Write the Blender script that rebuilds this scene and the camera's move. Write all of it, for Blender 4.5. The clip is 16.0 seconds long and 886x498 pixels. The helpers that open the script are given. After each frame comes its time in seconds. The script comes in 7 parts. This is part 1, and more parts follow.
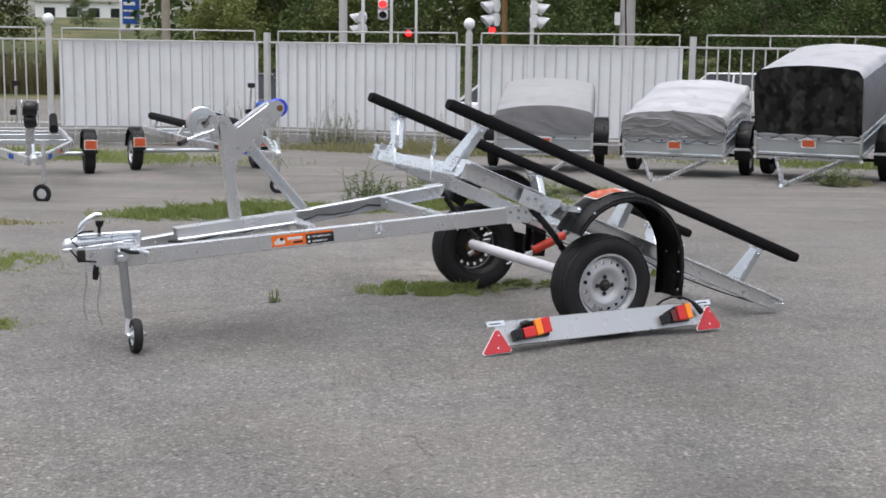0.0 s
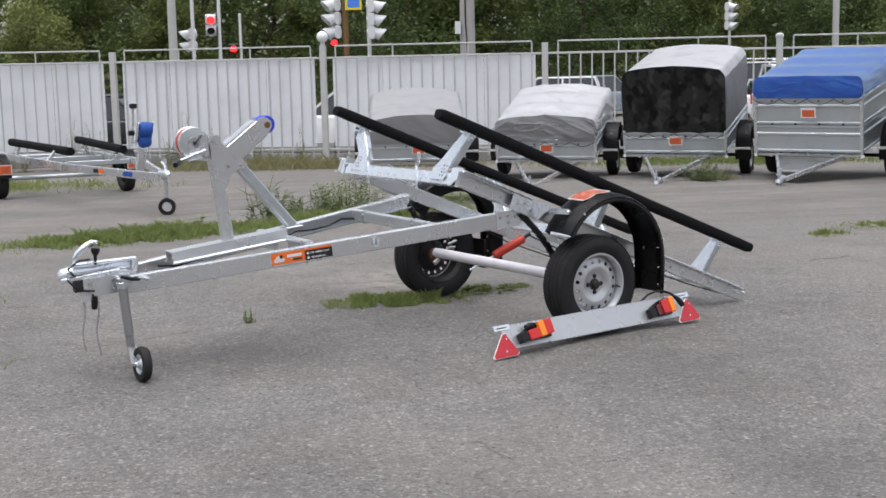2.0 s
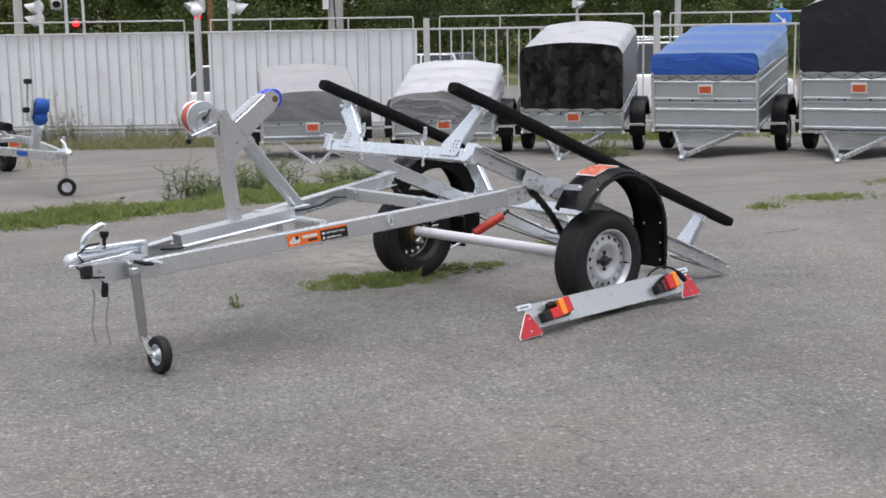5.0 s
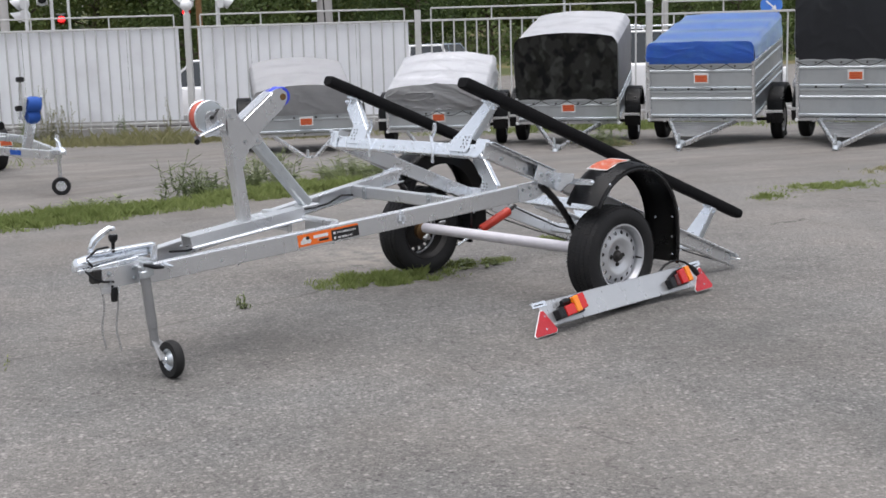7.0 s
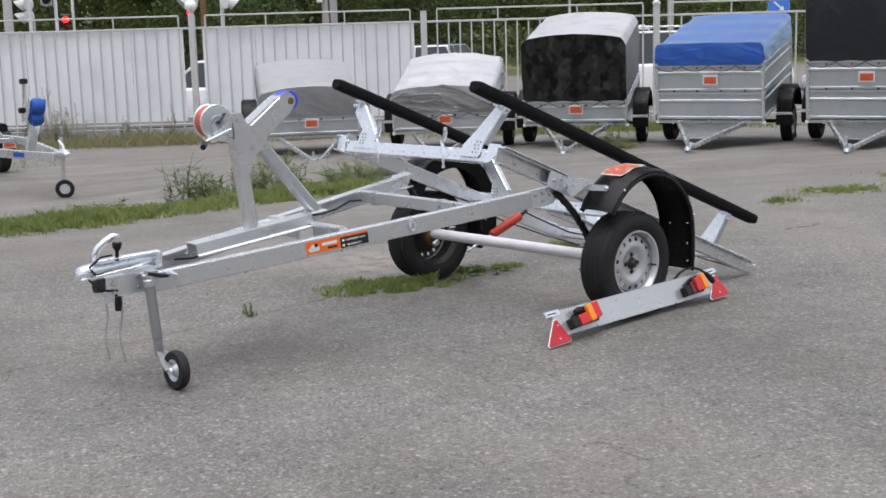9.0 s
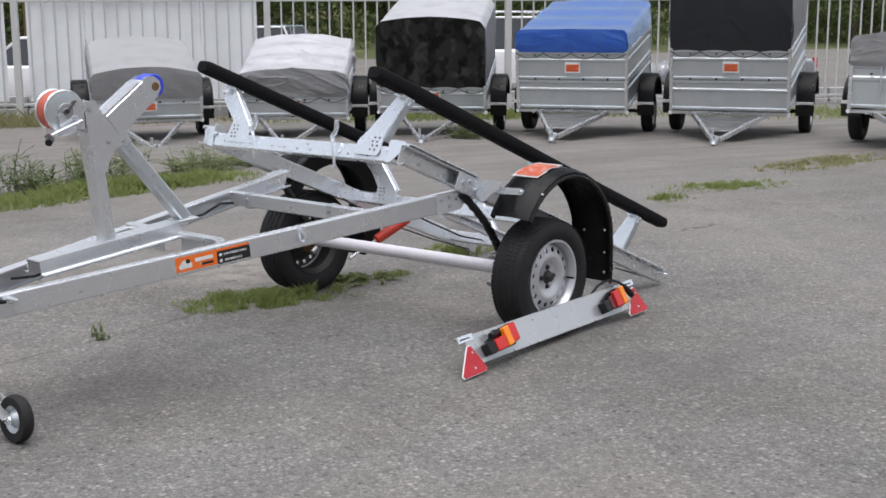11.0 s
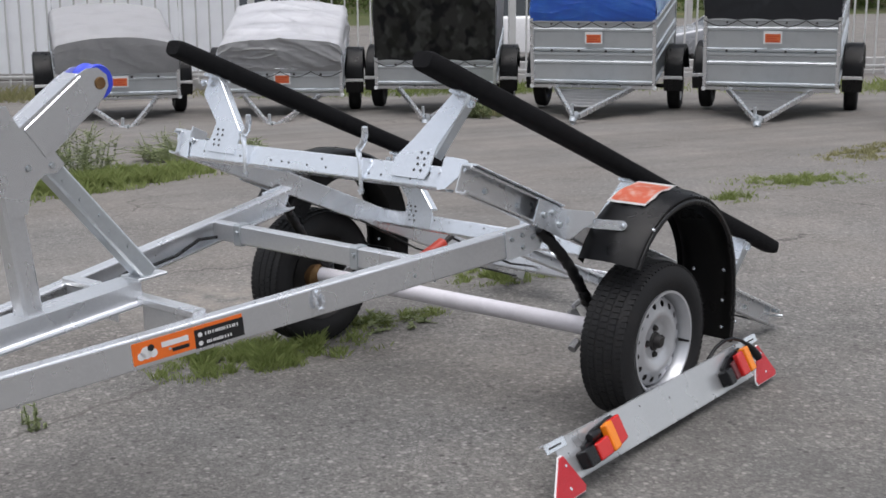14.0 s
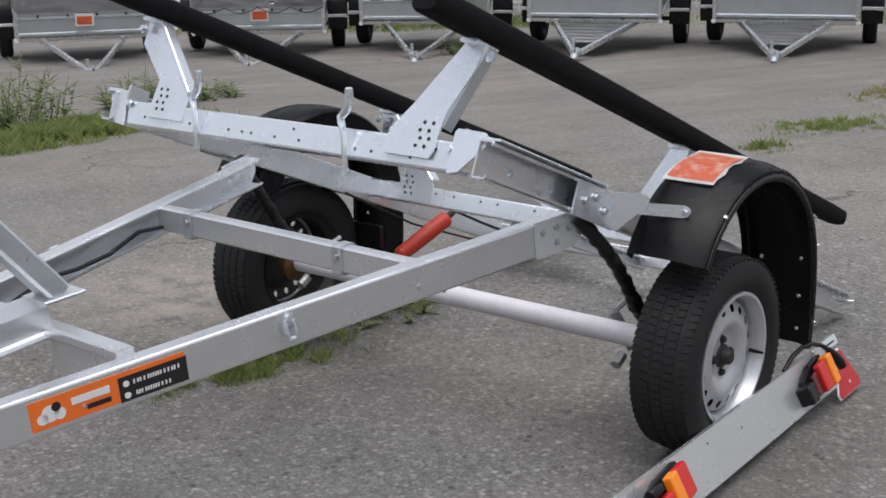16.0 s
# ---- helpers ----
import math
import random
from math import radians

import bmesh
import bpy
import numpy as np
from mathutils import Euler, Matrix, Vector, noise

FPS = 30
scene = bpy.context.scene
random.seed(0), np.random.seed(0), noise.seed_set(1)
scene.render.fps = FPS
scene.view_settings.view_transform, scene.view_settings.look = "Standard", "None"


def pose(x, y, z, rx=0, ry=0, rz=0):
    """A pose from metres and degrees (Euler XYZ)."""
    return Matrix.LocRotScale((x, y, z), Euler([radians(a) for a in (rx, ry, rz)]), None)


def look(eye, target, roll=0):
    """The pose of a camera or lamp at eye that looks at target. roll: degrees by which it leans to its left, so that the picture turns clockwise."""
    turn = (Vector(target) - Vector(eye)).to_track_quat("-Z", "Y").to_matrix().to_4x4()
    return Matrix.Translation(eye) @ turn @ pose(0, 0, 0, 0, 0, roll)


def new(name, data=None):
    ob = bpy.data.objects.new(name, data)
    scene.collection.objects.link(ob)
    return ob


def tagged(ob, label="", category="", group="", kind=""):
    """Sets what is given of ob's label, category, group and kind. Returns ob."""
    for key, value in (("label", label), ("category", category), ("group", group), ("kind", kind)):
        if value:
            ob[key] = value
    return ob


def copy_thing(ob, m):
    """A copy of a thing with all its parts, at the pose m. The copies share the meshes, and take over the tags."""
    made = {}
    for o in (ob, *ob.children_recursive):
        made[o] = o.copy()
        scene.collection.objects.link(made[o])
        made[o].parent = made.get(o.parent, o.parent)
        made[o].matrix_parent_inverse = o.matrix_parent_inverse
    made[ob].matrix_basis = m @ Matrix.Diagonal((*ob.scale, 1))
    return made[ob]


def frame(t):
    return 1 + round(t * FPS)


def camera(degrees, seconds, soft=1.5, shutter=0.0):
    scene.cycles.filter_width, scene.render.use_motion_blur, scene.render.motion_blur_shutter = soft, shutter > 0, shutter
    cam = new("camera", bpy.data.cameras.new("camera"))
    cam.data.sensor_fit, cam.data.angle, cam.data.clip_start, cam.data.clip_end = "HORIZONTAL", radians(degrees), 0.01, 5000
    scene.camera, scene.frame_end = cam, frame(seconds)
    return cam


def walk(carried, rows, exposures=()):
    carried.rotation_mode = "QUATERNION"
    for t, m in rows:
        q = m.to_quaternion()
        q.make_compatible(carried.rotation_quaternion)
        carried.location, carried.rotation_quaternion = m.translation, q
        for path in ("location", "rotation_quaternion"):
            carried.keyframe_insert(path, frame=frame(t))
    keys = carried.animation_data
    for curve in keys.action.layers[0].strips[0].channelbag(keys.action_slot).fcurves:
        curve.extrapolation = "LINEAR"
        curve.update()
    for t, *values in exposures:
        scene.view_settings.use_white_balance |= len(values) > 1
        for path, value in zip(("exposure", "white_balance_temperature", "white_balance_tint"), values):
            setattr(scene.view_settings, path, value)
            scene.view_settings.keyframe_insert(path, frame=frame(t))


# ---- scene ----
cam = camera(38.6, 16.0, soft=1.6, shutter=0.25)
PATH = [
    (0, (-0.175, -0.096, 1.757), (-0.128, 1.88, 1.449), 0.8),
    (0.5, (-0.486, -0.11, 1.745), (-0.376, 1.861, 1.423), -0.3),
    (1, (-0.746, -0.059, 1.742), (-0.555, 1.909, 1.445), -0.5),
    (1.5, (-1.031, -0.022, 1.746), (-0.766, 1.939, 1.455), 0.4),
    (2, (-1.294, -0.049, 1.752), (-0.955, 1.901, 1.461), -1.2),
    (2.5, (-1.514, 0.037, 1.738), (-1.12, 1.973, 1.432), -0.1),
    (3, (-1.738, 0.185, 1.728), (-1.258, 2.101, 1.413), -0.2),
    (3.5, (-1.925, 0.283, 1.725), (-1.405, 2.19, 1.422), 1.8),
    (4, (-2.105, 0.331, 1.733), (-1.525, 2.219, 1.416), 0.1),
    (4.2, (-2.162, 0.351, 1.719), (-1.582, 2.236, 1.391), -0.2),
    (6.3, (-2.402, 0.597, 1.77), (-1.781, 2.469, 1.439), -1.9),
    (6.5, (-2.409, 0.6, 1.77), (-1.805, 2.478, 1.437), -1.9),
    (7, (-2.414, 0.608, 1.764), (-1.802, 2.481, 1.419), -1.6),
    (7.5, (-2.416, 0.616, 1.777), (-1.818, 2.494, 1.437), -1.8),
    (8, (-2.412, 0.625, 1.772), (-1.809, 2.499, 1.422), -1.6),
    (8.2, (-2.412, 0.63, 1.772), (-1.813, 2.505, 1.42), -1.6),
    (10.3, (-2.376, 1.385, 1.786), (-1.669, 3.227, 1.462), -0.8),
    (10.5, (-2.392, 1.509, 1.779), (-1.609, 3.314, 1.418), -1.1),
    (11, (-2.367, 1.899, 1.75), (-1.513, 3.669, 1.376), -0.2),
    (11.5, (-2.303, 2.235, 1.743), (-1.432, 3.986, 1.324), 0.5),
    (12, (-2.264, 2.588, 1.728), (-1.339, 4.315, 1.325), -0.7),
    (12.5, (-2.174, 2.942, 1.713), (-1.213, 4.636, 1.259), -1.4),
    (13, (-1.985, 3.241, 1.715), (-1.099, 4.983, 1.287), 0.9),
    (13.5, (-1.871, 3.48, 1.704), (-0.995, 5.223, 1.261), 0.6),
    (14, (-1.818, 3.792, 1.727), (-0.943, 5.539, 1.301), -0.2),
    (14.5, (-1.717, 4.061, 1.678), (-0.866, 5.81, 1.21), -0.1),
    (15, (-1.542, 4.298, 1.674), (-0.744, 6.066, 1.185), 0.4),
    (15.5, (-1.456, 4.554, 1.672), (-0.599, 6.287, 1.159), 0.1),
    (16, (-1.386, 4.797, 1.672), (-0.505, 6.512, 1.144), -0.7),
]
walk(cam, [(t, look(eye, target, roll)) for t, eye, target, roll in PATH], [(0.0, 0.82, 6350, 13), (8.0, 0.82, 6350, 13), (11.0, 0.78, 6350, 13), (12.5, 0.71, 6350, 13), (14.0, 0.66, 6350, 13), (16.0, 0.58, 6350, 13)])

# ---- world and light: an overcast day ----
world = bpy.data.worlds.new("overcast_sky")
scene.world = world
world.use_nodes = True
wn = world.node_tree.nodes
wl = world.node_tree.links
sky = wn.new("ShaderNodeTexSky")
sky.sky_type = "NISHITA"
sky.sun_disc = False
sky.sun_elevation = radians(75)
sky.sun_rotation = radians(200)
sky.air_density = 1.6
sky.dust_density = 3.0
sky.ozone_density = 0.6
grey = wn.new("ShaderNodeHueSaturation")
grey.inputs["Saturation"].default_value = 0.30
wl.new(sky.outputs[0], grey.inputs["Color"])
wl.new(grey.outputs[0], wn["Background"].inputs["Color"])
wn["Background"].inputs["Strength"].default_value = 0.100

sun = new("sun", bpy.data.lights.new("sun", "SUN"))
sun.data.energy = 1.5
sun.data.angle = radians(70)
sun.data.color = (1.0, 0.985, 0.965)
sun.matrix_world = look((-2, -2, 34), (0, 0, 0))


# ---- materials ----
def mat(name, color, rough=0.6, metal=0.0, vary=0.15, scale=6.0, fine=60.0, bump=0.1, spec=0.5, second=None, amount=0.35):
    """A surface with large stains, fine grain and a little relief; second: the colour of its stains."""
    m = bpy.data.materials.new(name)
    m.use_nodes = True
    n, l = m.node_tree.nodes, m.node_tree.links
    b = n["Principled BSDF"]
    b.inputs["Metallic"].default_value = metal
    b.inputs["Specular IOR Level"].default_value = spec
    co = n.new("ShaderNodeTexCoord")
    big = n.new("ShaderNodeTexNoise")
    big.inputs["Scale"].default_value = scale
    big.inputs["Detail"].default_value = 5
    small = n.new("ShaderNodeTexNoise")
    small.inputs["Scale"].default_value = fine
    small.inputs["Detail"].default_value = 4
    for t in (big, small):
        l.new(co.outputs["Object"], t.inputs["Vector"])
    ramp = n.new("ShaderNodeMapRange")
    ramp.inputs["From Min"].default_value = 0.5
    ramp.inputs["From Max"].default_value = 0.72
    ramp.inputs["To Max"].default_value = amount
    l.new(big.outputs["Fac"], ramp.inputs["Value"])
    mix = n.new("ShaderNodeMix")
    mix.data_type = "RGBA"
    mix.inputs["A"].default_value = (*color, 1)
    mix.inputs["B"].default_value = (*(second or [c * (1 - vary) for c in color]), 1)
    l.new(ramp.outputs[0], mix.inputs["Factor"])
    value = n.new("ShaderNodeMapRange")
    value.inputs["To Min"].default_value = 1 - vary
    value.inputs["To Max"].default_value = 1 + vary
    l.new(small.outputs["Fac"], value.inputs["Value"])
    hsv = n.new("ShaderNodeHueSaturation")
    l.new(mix.outputs["Result"], hsv.inputs["Color"])
    l.new(value.outputs[0], hsv.inputs["Value"])
    l.new(hsv.outputs[0], b.inputs["Base Color"])
    rr = n.new("ShaderNodeMapRange")
    rr.inputs["To Min"].default_value = max(0.03, rough - 0.12)
    rr.inputs["To Max"].default_value = min(1, rough + 0.12)
    l.new(big.outputs["Fac"], rr.inputs["Value"])
    l.new(rr.outputs[0], b.inputs["Roughness"])
    if bump:
        bn = n.new("ShaderNodeBump")
        bn.inputs["Strength"].default_value = bump
        bn.inputs["Distance"].default_value = 0.004
        l.new(small.outputs["Fac"], bn.inputs["Height"])
        l.new(bn.outputs[0], b.inputs["Normal"])
    return m


def galvanised(name, color, rough=0.42, metal=0.75, scale=130.0, stain=0.80):
    """Zinc-coated steel with its spangle and dull streaks."""
    m = mat(name, color, rough, metal, 0.03, 5.0, 90.0, 0.004, 0.5, [c * stain for c in color], 0.8)
    n, l = m.node_tree.nodes, m.node_tree.links
    b = n["Principled BSDF"]
    vor = n.new("ShaderNodeTexVoronoi")
    vor.inputs["Scale"].default_value = scale
    co = n.new("ShaderNodeTexCoord")
    l.new(co.outputs["Object"], vor.inputs["Vector"])
    sep = n.new("ShaderNodeSeparateColor")
    l.new(vor.outputs["Color"], sep.inputs[0])
    mr = n.new("ShaderNodeMapRange")
    mr.inputs["To Min"].default_value = 0.975
    mr.inputs["To Max"].default_value = 1.02
    l.new(sep.outputs[0], mr.inputs["Value"])
    old = b.inputs["Base Color"].links[0].from_socket
    hs = n.new("ShaderNodeHueSaturation")
    l.new(old, hs.inputs["Color"])
    l.new(mr.outputs[0], hs.inputs["Value"])
    l.new(hs.outputs[0], b.inputs["Base Color"])
    return m


def ground_material():
    """Old coarse asphalt: pale stones in dark binder, broad worn stains, fine cracks and drifts of dust."""
    m = bpy.data.materials.new("old_asphalt")
    m.use_nodes = True
    n, l = m.node_tree.nodes, m.node_tree.links
    b = n["Principled BSDF"]
    co = n.new("ShaderNodeTexCoord")

    def noise_tex(scale, detail, rough=0.55):
        t = n.new("ShaderNodeTexNoise")
        t.inputs["Scale"].default_value, t.inputs["Detail"].default_value, t.inputs["Roughness"].default_value = scale, detail, rough
        l.new(co.outputs["Object"], t.inputs["Vector"])
        return t.outputs["Fac"]

    def span(sock, a, c, lo, hi):
        t = n.new("ShaderNodeMapRange")
        for key, v in zip(("From Min", "From Max", "To Min", "To Max"), (a, c, lo, hi)):
            t.inputs[key].default_value = v
        l.new(sock, t.inputs["Value"])
        return t.outputs[0]

    def blend(fac, a, c):
        t = n.new("ShaderNodeMix")
        t.data_type = "RGBA"
        l.new(fac, t.inputs["Factor"])
        for key, v in (("A", a), ("B", c)):
            if isinstance(v, tuple):
                t.inputs[key].default_value = (*v, 1)
            else:
                l.new(v, t.inputs[key])
        return t.outputs["Result"]

    def multiply(a, c):
        t = n.new("ShaderNodeMath")
        t.operation = "MULTIPLY"
        l.new(a, t.inputs[0])
        l.new(c, t.inputs[1])
        return t.outputs[0]

    def cells(scale):
        t = n.new("ShaderNodeTexVoronoi")
        t.inputs["Scale"].default_value = scale
        l.new(co.outputs["Object"], t.inputs["Vector"])
        c = n.new("ShaderNodeSeparateColor")
        l.new(t.outputs["Color"], c.inputs[0])
        return t, c

    def scaled(sock, fac):
        t = n.new("ShaderNodeHueSaturation")
        l.new(sock, t.inputs["Color"])
        l.new(fac, t.inputs["Value"])
        return t.outputs[0]

    stones, tone = cells(62)
    coarse, tone3 = cells(36)
    tone2 = cells(150)[1]
    # sand and binder between the stones, then two sizes of stone
    colour = blend(tone2.outputs[1], (0.092, 0.089, 0.085), (0.186, 0.180, 0.172))
    stone = multiply(span(tone.outputs[0], 0.40, 0.46, 0.0, 1.0), span(stones.outputs["Distance"], 0.34, 0.60, 1.0, 0.0))
    colour = blend(stone, colour, blend(tone.outputs[1], (0.112, 0.108, 0.103), (0.255, 0.247, 0.234)))
    stone3 = multiply(span(tone3.outputs[0], 0.64, 0.68, 0.0, 1.0), span(coarse.outputs["Distance"], 0.26, 0.50, 1.0, 0.0))
    colour = blend(stone3, colour, blend(tone3.outputs[1], (0.055, 0.053, 0.050), (0.300, 0.288, 0.272)))
    # slow changes of tone: clean and dirty areas, sandy drifts
    colour = scaled(colour, span(noise_tex(0.6, 7, 0.6), 0.3, 0.7, 0.73, 1.13))
    colour = scaled(colour, span(noise_tex(5.0, 6, 0.7), 0.25, 0.75, 0.82, 1.18))
    colour = scaled(colour, span(noise_tex(26.0, 4, 0.6), 0.3, 0.7, 0.80, 1.18))
    dust = multiply(span(noise_tex(0.33, 7, 0.62), 0.48, 0.70, 0.0, 0.55), span(noise_tex(30, 4), 0.35, 0.65, 0.2, 1.0))
    colour = blend(dust, colour, (0.240, 0.222, 0.202))
    # the far half of the lot is worn smooth and dusty
    pos = n.new("ShaderNodeSeparateXYZ")
    l.new(co.outputs["Object"], pos.inputs[0])
    worn = multiply(span(pos.outputs[1], 9.5, 14.5, 0.0, 0.70), span(noise_tex(0.8, 5), 0.3, 0.65, 0.45, 1.0))
    far_tone = scaled(blend(noise_tex(3.2, 8, 0.7), (0.108, 0.099, 0.091), (0.236, 0.220, 0.203)), span(noise_tex(0.9, 6, 0.65), 0.3, 0.7, 0.80, 1.15))
    drawn = n.new("ShaderNodeMapping")
    drawn.inputs["Scale"].default_value = (0.22, 1.5, 1.0)
    drawn.inputs["Rotation"].default_value = (0, 0, 0.25)
    l.new(co.outputs["Object"], drawn.inputs["Vector"])
    streak = n.new("ShaderNodeTexNoise")
    streak.inputs["Scale"].default_value, streak.inputs["Detail"].default_value = 1.6, 6
    l.new(drawn.outputs[0], streak.inputs["Vector"])
    far_tone = scaled(far_tone, span(streak.outputs["Fac"], 0.34, 0.66, 0.72, 1.16))
    colour = blend(worn, colour, far_tone)
    crack = n.new("ShaderNodeTexVoronoi")
    crack.feature = "DISTANCE_TO_EDGE"
    crack.inputs["Scale"].default_value = 0.36
    warp = n.new("ShaderNodeVectorMath")
    warp.operation = "ADD"
    wob = n.new("ShaderNodeTexNoise")
    wob.inputs["Scale"].default_value = 1.6
    wob.inputs["Detail"].default_value = 6
    l.new(co.outputs["Object"], wob.inputs["Vector"])
    l.new(co.outputs["Object"], warp.inputs[0])
    l.new(wob.outputs["Color"], warp.inputs[1])
    l.new(warp.outputs[0], crack.inputs["Vector"])
    line = multiply(span(crack.outputs["Distance"], 0.0, 0.006, 0.8, 0.0), span(noise_tex(0.7, 3), 0.50, 0.60, 0.0, 1.0))
    colour = blend(line, colour, (0.045, 0.042, 0.04))
    # one long crack that runs across the front of the lot
    along, across = math.cos(0.507), math.sin(0.507)

    def project(x, y, off):
        t = n.new("ShaderNodeVectorMath")
        t.operation = "DOT_PRODUCT"
        l.new(co.outputs["Object"], t.inputs[0])
        t.inputs[1].default_value = (x, y, 0)
        a = n.new("ShaderNodeMath")
        a.operation = "ADD"
        l.new(t.outputs["Value"], a.inputs[0])
        a.inputs[1].default_value = off
        return a.outputs[0]

    def combine(op, a, c):
        t = n.new("ShaderNodeMath")
        t.operation = op
        for i, v in enumerate((a, c)):
            if isinstance(v, float):
                t.inputs[i].default_value = v
            else:
                l.new(v, t.inputs[i])
        return t.outputs[0]

    side = combine("ABSOLUTE", combine("ADD", project(-across, along, -(2.55 * across + 7.905 * along)), span(noise_tex(3.0, 7, 0.65), 0.0, 1.0, -0.11, 0.11)), 0.0)
    run = project(along, across, 2.55 * along - 7.905 * across)
    seam = multiply(multiply(span(side, 0.003, 0.016, 0.55, 0.0), multiply(span(run, -0.6, -0.4, 0.0, 1.0), span(run, 2.4, 2.7, 1.0, 0.0))), span(noise_tex(4.0, 4), 0.30, 0.45, 0.0, 1.0))
    colour = blend(seam, colour, (0.050, 0.047, 0.040))
    # dark stains; the first also paints in soft shade around wheel and light board
    for sx, sy, reach, depth in ((1.35, 7.15, 1.15, 0.40), (1.00, 4.80, 0.42, 0.35), (-0.9, 7.75, 0.9, 0.22), (0.2, 8.6, 0.8, 0.20)):
        gone = n.new("ShaderNodeVectorMath")
        gone.operation = "DISTANCE"
        l.new(co.outputs["Object"], gone.inputs[0])
        gone.inputs[1].default_value = (sx, sy, 0.0)
        spot = multiply(span(gone.outputs["Value"], reach * 0.3, reach, depth, 0.0), span(noise_tex(2.6, 6, 0.6), 0.32, 0.62, 0.35, 1.0))
        colour = blend(spot, colour, (0.062, 0.060, 0.056))
    # pale sand gathered in a hollow between the wheels
    away = n.new("ShaderNodeVectorMath")
    away.operation = "DISTANCE"
    l.new(co.outputs["Object"], away.inputs[0])
    away.inputs[1].default_value = (0.10, 10.15, 0.0)
    sand = multiply(span(away.outputs["Value"], 0.15, 0.70, 0.75, 0.0), span(noise_tex(5.0, 6, 0.65), 0.38, 0.58, 0.0, 1.0))
    colour = blend(sand, colour, (0.262, 0.238, 0.208))
    tint = n.new("ShaderNodeMix")
    tint.data_type = "RGBA"
    tint.blend_type = "MULTIPLY"
    tint.inputs["Factor"].default_value = 1.0
    l.new(colour, tint.inputs["A"])
    l.new(blend(span(noise_tex(0.7, 5, 0.6), 0.35, 0.65, 0.0, 1.0), (0.995, 1.0, 0.995), (1.035, 1.0, 0.965)), tint.inputs["B"])
    colour = tint.outputs["Result"]
    l.new(colour, b.inputs["Base Color"])
    b.inputs["Roughness"].default_value = 0.88
    b.inputs["Specular IOR Level"].default_value = 0.35
    bump = n.new("ShaderNodeBump")
    bump.inputs["Strength"].default_value = 0.30
    bump.inputs["Distance"].default_value = 0.006
    bump.invert = True
    l.new(stones.outputs["Distance"], bump.inputs["Height"])
    l.new(bump.outputs[0], b.inputs["Normal"])
    return m


def foliage(name, a, c, trans=0.38):
    """Leaves whose tint differs from leaf to leaf."""
    m = bpy.data.materials.new(name)
    m.use_nodes = True
    n, l = m.node_tree.nodes, m.node_tree.links
    b = n["Principled BSDF"]
    geo = n.new("ShaderNodeNewGeometry")
    info = n.new("ShaderNodeObjectInfo")
    add = n.new("ShaderNodeMath")
    add.operation = "ADD"
    l.new(geo.outputs["Random Per Island"], add.inputs[0])
    l.new(info.outputs["Random"], add.inputs[1])
    half = n.new("ShaderNodeMath")
    half.operation = "MULTIPLY"
    half.inputs[1].default_value = 0.5
    l.new(add.outputs[0], half.inputs[0])
    mix = n.new("ShaderNodeMix")
    mix.data_type = "RGBA"
    mix.inputs["A"].default_value, mix.inputs["B"].default_value = (*a, 1), (*c, 1)
    l.new(half.outputs[0], mix.inputs["Factor"])
    l.new(mix.outputs["Result"], b.inputs["Base Color"])
    b.inputs["Roughness"].default_value = 0.62
    b.inputs["Specular IOR Level"].default_value = 0.25
    tr = n.new("ShaderNodeBsdfTranslucent")
    l.new(mix.outputs["Result"], tr.inputs["Color"])
    ms = n.new("ShaderNodeMixShader")
    ms.inputs[0].default_value = trans
    l.new(b.outputs[0], ms.inputs[1])
    l.new(tr.outputs[0], ms.inputs[2])
    l.new(ms.outputs[0], n["Material Output"].inputs["Surface"])
    return m


def emitter(name, color, strength):
    m = mat(name, color, 0.3, 0, 0.02, bump=0)
    b = m.node_tree.nodes["Principled BSDF"]
    b.inputs["Emission Color"].default_value = (*color, 1)
    b.inputs["Emission Strength"].default_value = strength
    return m


def camo_material():
    """Dark woodland camouflage cloth."""
    m = mat("camouflage_cloth", (0.022, 0.023, 0.019), 0.85, 0, 0.25, 5.0, 120, 0.3, 0.3)
    n, l = m.node_tree.nodes, m.node_tree.links
    b = n["Principled BSDF"]
    co = n.new("ShaderNodeTexCoord")
    old = b.inputs["Base Color"].links[0].from_socket
    for seed, tint in ((0.0, (0.078, 0.080, 0.074)), (7.3, (0.010, 0.010, 0.011)), (13.1, (0.042, 0.042, 0.039))):
        mp = n.new("ShaderNodeMapping")
        mp.inputs["Location"].default_value = (seed, seed * 0.7, seed)
        mp.inputs["Rotation"].default_value = (0, 0.5 - 0.09 * seed, 0)
        mp.inputs["Scale"].default_value = (1.5, 1.0, 1.15)
        l.new(co.outputs["Object"], mp.inputs["Vector"])
        t = n.new("ShaderNodeTexNoise")
        t.inputs["Scale"].default_value = 4.2
        t.inputs["Detail"].default_value = 1.5
        l.new(mp.outputs[0], t.inputs["Vector"])
        r = n.new("ShaderNodeMapRange")
        r.inputs["From Min"].default_value, r.inputs["From Max"].default_value = 0.47, 0.60
        l.new(t.outputs["Fac"], r.inputs["Value"])
        mx = n.new("ShaderNodeMix")
        mx.data_type = "RGBA"
        l.new(r.outputs[0], mx.inputs["Factor"])
        l.new(old, mx.inputs["A"])
        mx.inputs["B"].default_value = (*tint, 1)
        old = mx.outputs["Result"]
    l.new(old, b.inputs["Base Color"])
    return m


